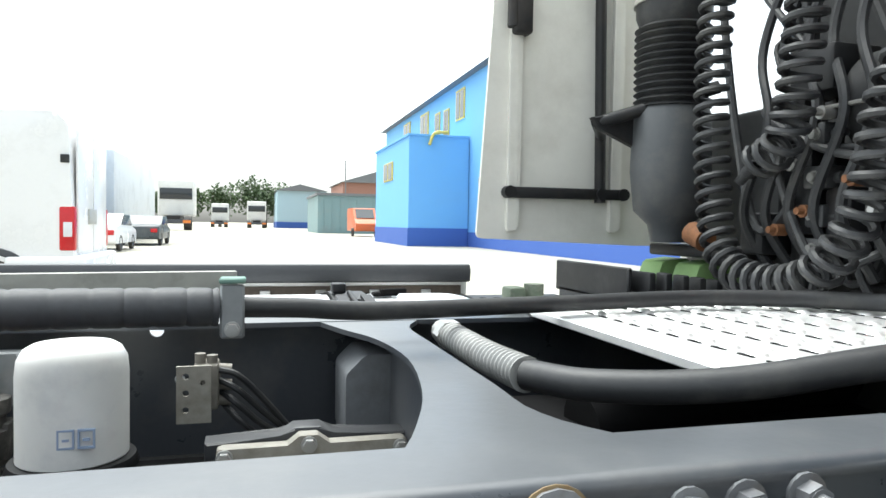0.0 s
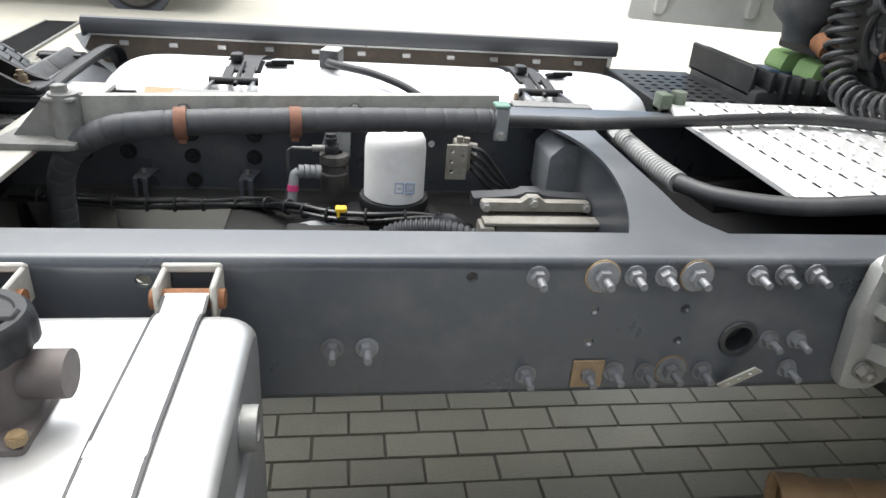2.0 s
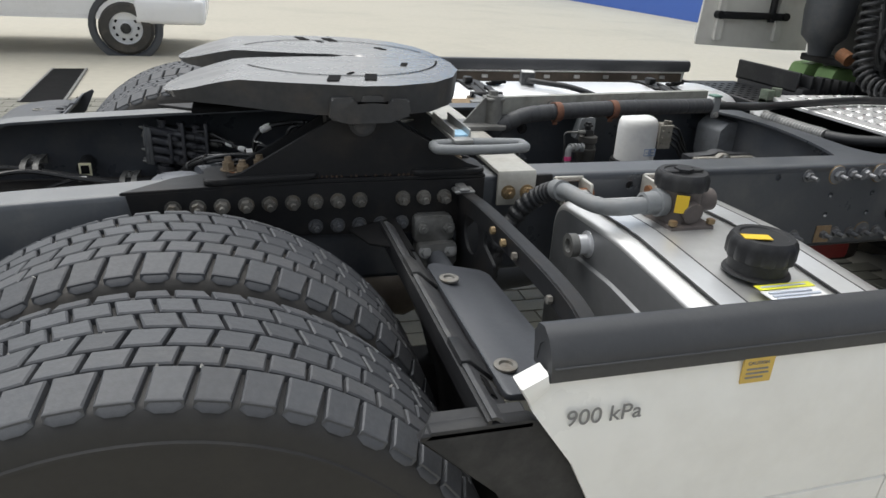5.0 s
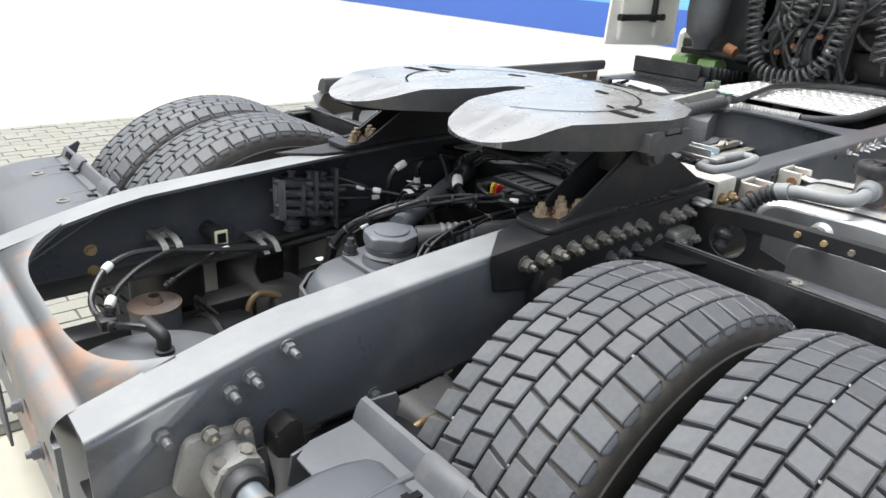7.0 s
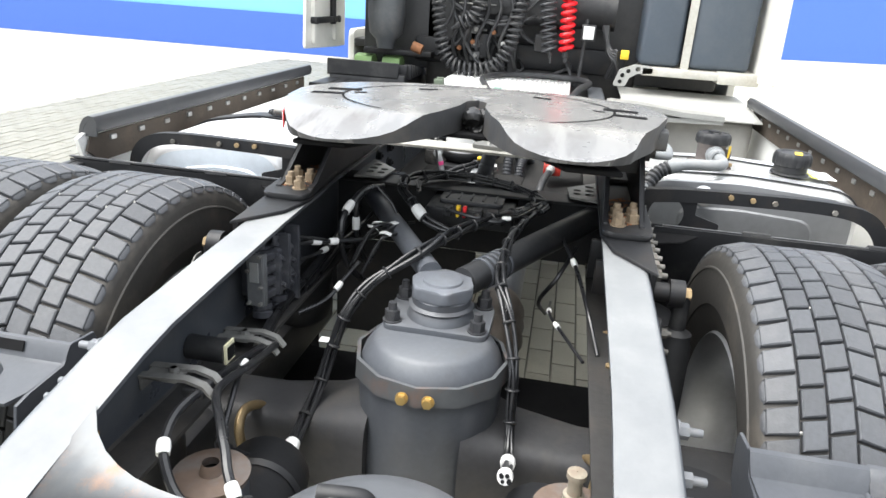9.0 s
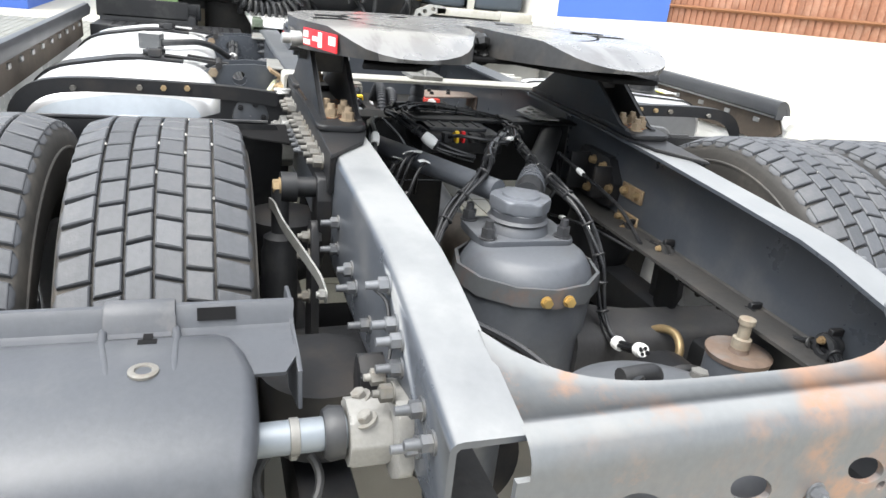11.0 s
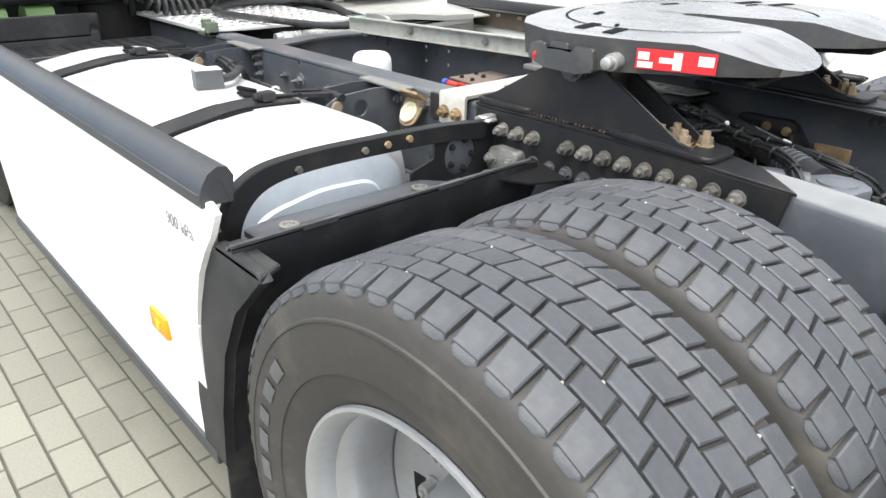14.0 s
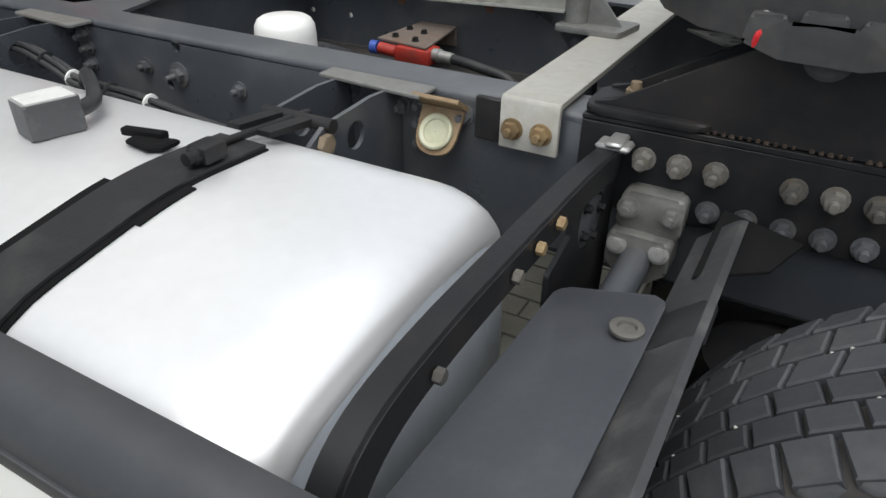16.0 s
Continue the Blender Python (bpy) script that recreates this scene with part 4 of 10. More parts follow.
# ---- mudguards ----
def rear_mudguard(s):
    th = thing("rear_mudguard", "grey plastic mudguard behind dual tyres with washered bolts", "mudguard", "mudguards", (-0.6, s * 0.9, 0.5))
    # front upstand with a lip, the flat margin behind it and the raised shell
    bm = B()
    path = [(-0.464, 0.865, 0.552, 1.244), (-0.471, 0.864, 0.552, 1.244), (-0.477, 0.857, 0.552, 1.244), (-0.487, 0.836, 0.555, 1.244), (-0.495, 0.833, 0.556, 1.244), (-0.57, 0.83, 0.558, 1.244), (-0.6, 0.824, 0.575, 1.244)]
    sheet(bm, [(x, z, s * a, s * b) for x, z, a, b in path], 0.006 * s)
    part("front_upstand", bm, GUARD, th, "scuffed grey plastic upstand", smooth=35)
    bm = B()
    path = [(-0.505, 0.832, 0.66), (-0.512, 0.838, 0.65), (-0.525, 0.841, 0.64), (-0.56, 0.841, 0.628), (-0.6, 0.838, 0.62), (-0.66, 0.83, 0.62), (-0.705, 0.817, 0.622), (-0.735, 0.802, 0.626), (-0.755, 0.78, 0.632), (-0.775, 0.72, 0.636), (-0.79, 0.62, 0.638), (-0.8, 0.42, 0.64)]
    secs = []
    for k, (x, z, a) in enumerate(path):
        p, q = path[max(k - 1, 0)], path[min(k + 1, len(path) - 1)]
        d = Vector((q[0] - p[0], q[1] - p[1])).normalized()
        nx, nz = d.y, -d.x
        ring = []
        for w, h in ((1.232, -0.02), (1.23, -0.006), (1.222, 0.0), (a + 0.014, 0.0), (a + 0.004, -0.003), (a - 0.004, -0.012), (a - 0.007, -0.026), (a - 0.002, -0.026), (a + 0.008, -0.01), (a + 0.018, -0.006), (1.22, -0.006), (1.226, -0.02)):
            ring.append((x + nx * h, s * w, z + nz * h))
        secs.append(ring)
    loft(bm, secs)
    sh = part("mudguard_shell", bm, GUARD, th, "scuffed grey plastic shell", smooth=50)
    # side walls that turn forward beside the tyres
    bm = B()
    prism(bm, [(-0.466, 0.864), (-0.408, 0.858), (-0.4, 0.84), (-0.42, 0.78), (-0.5, 0.73), (-0.61, 0.77), (-0.6, 0.823), (-0.57, 0.829), (-0.49, 0.834)], "y", s * 0.553, s * 0.559, 0.001, 1)
    part("side_wall", bm, GUARD, th)
    bm = B()
    prism(bm, [(-0.466, 0.864), (-0.43, 0.882), (-0.424, 0.872), (-0.46, 0.8), (-0.53, 0.7), (-0.6, 0.56), (-0.64, 0.42), (-0.8, 0.42), (-0.79, 0.62), (-0.775, 0.72), (-0.752, 0.776), (-0.7, 0.812), (-0.6, 0.83), (-0.49, 0.834)], "y", s * 1.234, s * 1.241, 0.002, 1)
    part("side_wall", bm, GUARD, th)
    for y in (0.748, 1.051):
        bm = B()
        prism(bm, [(-0.458, 0.866), (-0.461, 0.871), (-0.475, 0.87), (-0.486, 0.858), (-0.497, 0.838), (-0.507, 0.836), (-0.49, 0.833), (-0.47, 0.86)], "y", s * (y + 0.012) - 0.046, s * (y + 0.012) + 0.046, 0.003, 2)
        part("clip_bridge", bm, mat("dusty_guard", (0.052, 0.055, 0.062), 0.48, 0, 110, 0.15, 0.08, (0.13, 0.122, 0.115), 0.45, 26), sh, "dusty raised bridge")
        for d in (-0.046, 0.046):
            bm = B()
            tube(bm, smooth_path([(-0.49, s * (y + 0.012 + d), 0.838), (-0.52, s * (y + 0.01 + d), 0.8365), (-0.57, s * (y + 0.006 + 0.9 * d), 0.8362), (-0.625, s * (y + 0.8 * d), 0.828)]), 0.006, 10)
            part("pressed_rib", bm, GUARD, sh)
        bm = B()
        box(bm, -0.524, -0.508, s * y - 0.006, s * y + 0.006, 0.838, 0.8425)
        box(bm, -0.534, -0.522, s * y - 0.012, s * y + 0.012, 0.838, 0.842)
        part("slot", bm, DARK, sh)
        flat_bolt(sh, -0.597, s * y, 0.8385, 0.0185)
    for y in (0.66, 1.165):
        bm = B()
        prism(bm, [(-0.4765, 0.8615), (-0.4845, 0.845), (-0.4865, 0.846), (-0.4785, 0.8625)], "y", s * y - 0.026, s * y + 0.026)
        part("slot", bm, DARK, sh)
    return th


def front_mudguard(s):
    th = thing("front_mudguard", "black plastic mudguard in front of dual tyres with a tray", "mudguard", "mudguards", (0.55, s * 0.9, 0.5))
    bm = B()
    path = [(0.4415, 0.92, 0.5, 1.236), (0.443, 0.9, 0.49, 1.236), (0.452, 0.86, 0.48, 1.236), (0.485, 0.79, 0.48, 1.236), (0.54, 0.68, 0.5, 1.236), (0.575, 0.55, 0.5, 1.236), (0.6, 0.4, 0.5, 1.236), (0.61, 0.22, 0.5, 1.236)]
    sheet(bm, [(x, z, s * a, s * b) for x, z, a, b in path], 0.006 * s)
    sh = part("mudguard_shell", bm, PLASTIC, th, "black plastic shell", smooth=50)
    # flap in the near-black void colour, also hides bright ground by the tyre
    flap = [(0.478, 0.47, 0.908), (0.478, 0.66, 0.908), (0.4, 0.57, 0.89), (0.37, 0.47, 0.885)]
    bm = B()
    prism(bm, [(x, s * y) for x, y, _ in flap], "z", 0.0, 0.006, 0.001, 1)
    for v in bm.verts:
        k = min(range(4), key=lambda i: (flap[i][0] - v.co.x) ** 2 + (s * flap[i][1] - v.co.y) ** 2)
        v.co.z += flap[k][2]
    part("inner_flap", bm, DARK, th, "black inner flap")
    bm = B()
    sheet(bm, [(x, z, s * 0.52, s * 1.236) for x, z in ((0.494, 0.884), (0.487, 0.89), (0.476, 0.9), (0.455, 0.92), (0.448, 0.9245), (0.441, 0.924))], -0.005 * s)
    part("front_upstand", bm, mat("scuffed_guard", (0.04, 0.041, 0.044), 0.5, 0, 90, 0.2, 0.15, (0.15, 0.145, 0.135), 0.55, 14), th, "scuffed slanting plastic upstand", smooth=30)
    for y in (0.67, 1.15):
        bm = B()
        prism(bm, [(0.462, 0.9155), (0.472, 0.906), (0.4735, 0.9075), (0.4635, 0.917)], "y", s * y - 0.024, s * y + 0.024)
        part("slot", bm, DARK, th)
    bm = B()
    outline = rounded([(0.492, s * 0.7), (0.625, s * 0.697), (0.638, s * 1.08), (0.6, s * 1.14), (0.492, s * 1.165)], 0.016)
    prism(bm, outline, "z", 0.888, 0.9, 0.003, 2)
    for v in bm.verts:
        v.co.z -= 0.28 * max(0.0, v.co.x - 0.52)
    tr = part("tray", bm, GUARD, th, "dusty grey plastic tray")
    for y in (0.778, 1.088):
        flat_bolt(tr, 0.518, s * y, 0.9015, 0.019)
        bm = B()
        prism(bm, [(0.496, 0.892), (0.484, 0.901), (0.455, 0.9285), (0.44, 0.929), (0.438, 0.921), (0.452, 0.916), (0.488, 0.886)], "y", s * (y - 0.02) - 0.036, s * (y - 0.02) + 0.036, 0.003, 2)
        part("clip_bridge", bm, PLASTIC, sh)
    bm = B()
    prism(bm, [(0.345, 0.9), (0.36, 0.915), (0.5, 0.915), (0.57, 0.855), (0.65, 0.68), (0.7, 0.5), (0.705, 0.36), (0.6, 0.36), (0.58, 0.52), (0.53, 0.68), (0.46, 0.8)], "y", s * 1.215, s * 1.238, 0.004, 2)
    part("outer_cheek", bm, PLASTIC, th, "black outer cheek")
    bm = B()
    prism(bm, [(0.345, s * 1.238), (0.5, s * 1.238), (0.5, s * 1.19), (0.37, s * 1.19)], "z", 0.9, 0.912, 0.003, 1)
    part("top_lip", bm, PLASTIC, th)
    return th


for s in (-1, 1):
    rear_mudguard(s)
    front_mudguard(s)


# ---- tank brackets and straps ----
def band(path, width, thick, x, closed=False):
    """A flat band that follows (y, z) points, width along x."""
    bm = B()
    pts = [Vector(p) for p in path]
    secs = []
    for i, p in enumerate(pts):
        d = (pts[min(i + 1, len(pts) - 1)] - pts[max(i - 1, 0)]).normalized()
        n = Vector((-d.y, d.x)) * thick
        secs.append([(x, p.x, p.y), (x + width, p.x, p.y), (x + width, p.x + n.x, p.y + n.y), (x, p.x + n.x, p.y + n.y)])
    return loft(bm, secs)


def tank_bracket(s):
    th = thing("tank_bracket", "black steel tank bracket arched over the tank end", "bracket", "tractor unit", (0.64, s * 0.5, 0.9))
    arc = [(0.455, 0.966), (0.6, 0.98), (0.8, 0.986), (0.98, 0.986), (1.085, 0.972), (1.142, 0.93), (1.165, 0.86), (1.172, 0.7), (1.172, 0.4)]
    p = [(q.x, q.y) for q in smooth_path([(*a, 0) for a in arc], 5)]
    bm = B()
    inner = [(0.815 + (y - 0.815) * 0.92, z - 0.036 if z > 0.9 else z - 0.036 * max(0, (z - 0.75) / 0.15)) for y, z in p]
    n = len(p)
    for x0, x1 in ((0.628, 0.634),):
        secs = [[(x0, s * a[0], a[1]), (x1, s * a[0], a[1]), (x1, s * b[0], b[1]), (x0, s * b[0], b[1])] for a, b in zip(p, inner)]
        loft(bm, secs)
    secs = [[(0.629, s * y, z), (0.66, s * y, z), (0.66, s * (0.815 + (y - 0.815) * 0.988), z - 0.006), (0.629, s * (0.815 + (y - 0.815) * 0.988), z - 0.006)] for y, z in p]
    loft(bm, secs)
    arm = part("arched_arm", bm, FRAMEB, th, "black flanged arm", smooth=45)
    bm = B()
    # the web's lower part is an added black sheet that hides bright paving
    plate(bm, rounded([(s * 0.445, 0.958), (s * 0.635, 0.972), (s * 0.635, 0.905), (s * 0.705, 0.885), (s * 0.705, 0.6), (s * 0.6, 0.52), (s * 0.445, 0.5)], 0.008), [circle(s * 0.553, 0.9, 0.05, 24)], "x", 0.636, 0.643)
    part("holed_web", bm, FRAMEB, th)
    if s > 0:
        cov = part("cover_disc", lathe(B(), (0.641, 0.553, 0.9), (-1, 0, 0), [(-0.006, 0.049), (0.002, 0.049), (0.004, 0.046), (0.004, 0.001)], 30, False), AXLE, th, "round grey cover")
        for k in range(5):
            a = radians(72 * k + 40)
            part("bolt", hexnut(B(), (0.637, 0.553 + 0.036 * math.cos(a), 0.9 + 0.036 * math.sin(a)), (-1, 0, 0), r=0.006, h=0.006, washer=0.008, stud=0), FRAMEB, cov)
    for y, z, m_ in ((0.72, 0.972, BRASS), (0.78, 0.97, BRASS), (0.84, 0.968, BOLT), (1.0, 0.96, BOLT)):
        part("bolt", hexnut(B(), (0.628, s * y, z), (-1, 0, 0), r=0.008, h=0.007, washer=0.0, stud=0.0), m_, arm)
    bm = B()
    box(bm, 0.615, 0.665, s * 0.465 - 0.018, s * 0.465 + 0.018, 0.966, 0.976, 0.004, 1)
    box(bm, 0.625, 0.65, s * 0.465 - 0.024, s * 0.465 + 0.024, 0.974, 0.982, 0.003, 1)
    part("clip", bm, STEEL, th, "bright steel clip")
    return th


for s in (-1, 1):
    tank_bracket(s)

cyL, czL = sum(p[0] for p in left_prof) / len(left_prof), sum(p[1] for p in left_prof) / len(left_prof)
upper = [p for p in left_prof if p[1] > 0.5 and p[0] > 0.54]
upper = sorted(upper, key=lambda p: -math.atan2(p[1] - czL, p[0] - cyL))
upper = [(0.62, 0.965)] + [p for p in upper if p[0] > 0.67]
for x, w in ((1.042, 0.084), (1.9, 0.084)):
    th = thing("tank_strap", "black steel strap round the fuel tank with tensioner", "strap", "tank straps", (x, 0.9, 0.9))
    over = [(y, z) for y, z in upper if y > 0.72]
    part("strap_band", band([(y + 0.002 * (1 if y > 1 else 0), z + 0.003) for y, z in over], w, 0.005, x), PLASTIC, th, smooth=50)
    # rubber lining that has crept out from under the band
    n = len(over)
    for a, b, x0, x1 in ((0, n // 4 + 1, -0.004, 0.01), (n // 4, n // 2 + 1, -0.016, -0.002), (n // 3, 2 * n // 3 + 1, 0.004, 0.022), (n // 2, n, -0.008, 0.008)):
        if b - a > 1:
            part("rubber_lining", band(over[a:b], w + x1 - x0, 0.0028, x + x0), DARK, th, "black rubber lining", smooth=50)
    bm = B()
    for dx in (0.002, 0.058):
        prism(bm, [(0.73, 0.99), (0.63, 0.976), (0.625, 0.981), (0.63, 0.987), (0.73, 0.998)], "x", x + dx, x + dx + 0.024)
    cyl(bm, (x - 0.03, 0.632, 0.98), (x + 0.1, 0.632, 0.98), 0.011, n=14)
    cyl(bm, (x + 0.042, 0.80, 0.995), (x + 0.042, 0.6, 0.978), 0.006, n=10)
    part("tensioner", bm, FRAMEB, th, "dark steel tensioner")
    bm = B()
    box(bm, x + 0.002, x + 0.036, 0.806, 0.846, 0.992, 1.016, 0.005)
    lathe(bm, (x + 0.019, 0.846, 1.004), (0, 1, 0), [(0, 0.012), (0.006, 0.012), (0.008, 0.009), (0.016, 0.009)], 10)
    part("clamp_block", bm, FRAMEB, th, "black clamp block")
    bm = B()
    prism(bm, [(x + 0.1, 0.8), (x + 0.165, 0.815), (x + 0.162, 0.838), (x + 0.118, 0.842), (x + 0.1, 0.83)], "z", 0.984, 0.994, 0.003, 1)
    prism(bm, [(x + 0.12, 0.8), (x + 0.185, 0.815), (x + 0.183, 0.827), (x + 0.118, 0.814)], "z", 0.99, 1.002, 0.002, 1)
    part("rubber_end", bm, DARK, th, "curled rubber end")
    # console from the rail
    th2 = thing("tank_console", "dark grey tank console bolted to the frame rail", "bracket", "tank consoles", (x, 0.5, 0.8))
    for dx in (-0.021, 0.085):
        bm = B()
        plate(bm, rounded([(0.432, 0.8), (0.432, 0.985), (0.52, 0.99), (0.64, 0.982), (0.69, 0.955), (0.65, 0.905), (0.5, 0.83)], 0.014), [circle(0.567, 0.942, 0.023, 18)], "x", x + dx, x + dx + 0.008)
        part("side_plate", bm, FRAME, th2)
    bm = B()
    prism(bm, [(x - 0.087, 0.43), (x + 0.123, 0.43), (x + 0.123, 0.47), (x - 0.087, 0.485)], "z", 0.985, 0.993, 0.002, 1)
    part("top_plate", bm, mat("bare_console_plate", (0.2, 0.2, 0.19), 0.5, 0.3, 70, 0.2, 0.1, (0.14, 0.09, 0.06), 0.4, 14), th2, "bare steel top plate")
    part("bolt", hexnut(B(), (x - 0.022, 0.65, 0.958), (-1, 0, 0), r=0.016, h=0.01, washer=0.0, stud=0.0), mat("dull_console_bolt", (0.2, 0.16, 0.11), 0.6, 0.2, 90, 0.3, 0.2, RUSTC, 0.3, 20), th2)
    for z in (0.96, 0.93, 0.895):
        part("bolt", hexnut(B(), (x - 0.06, 0.4305, z), (0, 1, 0), r=0.011, h=0.012, washer=0.015, stud=0.014), PBOLT, th2)

# eyelet plate on the left rail
th = thing("eyelet_plate", "yellowed steel eyelet plate with a pale ring", "bracket", "", (0.95, 0.47, 0.9))
bm = B()
prism(bm, [(0.905, 0.432), (0.99, 0.432), (0.99, 0.44), (0.905, 0.44)], "z", 0.93, 0.975, 0.002, 1)
pts = rounded([(0.91, 0.44), (0.99, 0.44), (0.985, 0.52), (0.915, 0.52)], [0, 0, 0.035, 0.035], 6)
prism(bm, pts, "z", 0.925, 0.931, 0.001, 1)
part("plate", bm, mat("yellowed_zinc", (0.27, 0.195, 0.115), 0.55, 0.3, 90, 0.25, 0.15, RUSTC, 0.4, 25), th, m=Matrix.Translation((0.932, 0.445, 0.966)) @ pose(0, 0, 0, -58, 0, 0) @ Matrix.Translation((-0.95, -0.44, -0.93)))
bm = B()
lathe(bm, (0.95, 0.482, 0.932), (0, 0, 1), [(0, 0.03), (0.006, 0.03), (0.008, 0.027), (0.006, 0.021), (0.003, 0.02), (0.003, 0.001)], 28, False)
part("ring", bm, mat("cream_reflector", (0.5, 0.5, 0.36), 0.35, 0, 60, 0.1, 0.0, (0.35, 0.36, 0.2), 0.5, 40), th, "pale reflector ring", m=Matrix.Translation((0.932, 0.445, 0.966)) @ pose(0, 0, 0, -58, 0, 0) @ Matrix.Translation((-0.95, -0.44, -0.93)))

# sender box and cables on the left tank
th = thing("sender_box", "grey box with cables on a fuel tank", "sender box", "", (1.33, 0.85, 0.985))
bm = B()
prism(bm, rounded([(-0.028, -0.038), (0.03, -0.036), (0.028, 0.038), (-0.026, 0.036)], 0.004), "z", 0.984, 1.034, 0.003, 1)
part("housing", bm, mat("dusty_grey_box", (0.06, 0.063, 0.066), 0.5, 0, 90, 0.15, 0.1, DUST, 0.3, 20, sky_dust=0.95), th, "dusty grey box with sky glare in its pale top", m=Matrix.Translation((1.335, 0.855, 0)) @ pose(0, 0, 0, 0, 0, -14))
bm = B()
tube(bm, smooth_path([(1.325, 0.82, 1.004), (1.335, 0.785, 1.006), (1.38, 0.75, 1.004), (1.46, 0.7, 0.998), (1.55, 0.645, 0.975), (1.64, 0.59, 0.93), (1.68, 0.57, 0.915)]), 0.0115, 10)
part("sleeve", bm, HOSE, th, "taped cable sleeve")
# bright sky glare on the box top, put into the lid's colour
bm = B()
prism(bm, rounded([(-0.025, -0.034), (0.027, -0.032), (0.025, 0.034), (-0.023, 0.032)], 0.003), "z", 1.0342, 1.036)
part("lid", bm, mat("sky_glare_lid", (0.6, 0.6, 0.58), 0.7, 0, 90, 0.1, 0.05, (0.4, 0.39, 0.36), 0.4, 20), th, "lid paled for sky glare", m=Matrix.Translation((1.335, 0.855, 0)) @ pose(0, 0, 0, 0, 0, -14))
for k, (dy, dz) in enumerate(((0.0, 0.0), (0.013, 0.004), (-0.012, 0.006), (0.003, 0.013))):
    bm = B()
    tube(bm, smooth_path([(1.94, 0.56 + dy, 0.945 + dz), (1.86, 0.56 + dy, 0.95 + dz), (1.77, 0.562 + dy, 0.93 + dz), (1.7, 0.566 + dy, 0.91 + dz), (1.6, 0.57 + dy, 0.908 + dz), (1.52, 0.566 + dy, 0.903 + dz), (1.4, 0.56 + dy, 0.885 + dz), (1.26, 0.545 + dy, 0.865 + dz)]), 0.0062, 8)
    part("cable", bm, HOSE, th)
for p, d, m_ in (((1.72, 0.566, 0.918), (-1, 0, -0.2), TAPE), ((1.5, 0.566, 0.906), (-1, 0, -0.1), TAPE), ((1.6, 0.571, 0.913), (-1, 0, 0), PLASTIC), ((1.8, 0.563, 0.942), (-1, 0, -0.2), PLASTIC)):
    bm = B()
    lathe(bm, p, d, [(0, 0.017), (0.001, 0.0185), (0.004, 0.0185), (0.005, 0.017)], 14)
    part("cable_tie", bm, m_, th)

# bolts on the left rail's outer face
for i, (x, z) in enumerate([(1.661, 0.917), (1.566, 0.913), (1.399, 0.909), (1.3, 0.87), (1.85, 0.955), (1.9, 0.955), (1.1, 0.86), (1.02, 0.95), (-0.293, 0.829), (0.9, 0.955)]):
    bolt(nut_mesh if i != 1 else wide_mesh, RAIL_L, x, 1, RY, z, 13 * i)
for s in (-1, 1):
    r = RAIL_R if s < 0 else RAIL_L
    rows = ([(-0.534, 0.924), (-0.6, 0.894), (-0.637, 0.882), (-0.744, 0.846), (-0.364, 0.765), (-0.055, 0.768), (0.065, 0.845), (0.09, 0.77)] if s < 0 else
            [(-0.552, 0.922), (-0.604, 0.888), (-0.635, 0.88), (-0.643, 0.844), (-0.745, 0.85), (-0.794, 0.838), (-0.742, 0.792), (-0.453, 0.805), (-0.145, 0.863), (-0.15, 0.81), (-0.337, 0.815)])
    for i, (x, z) in enumerate(rows):
        bolt(stud_mesh, r, x, s, RY, z, 19 * i)


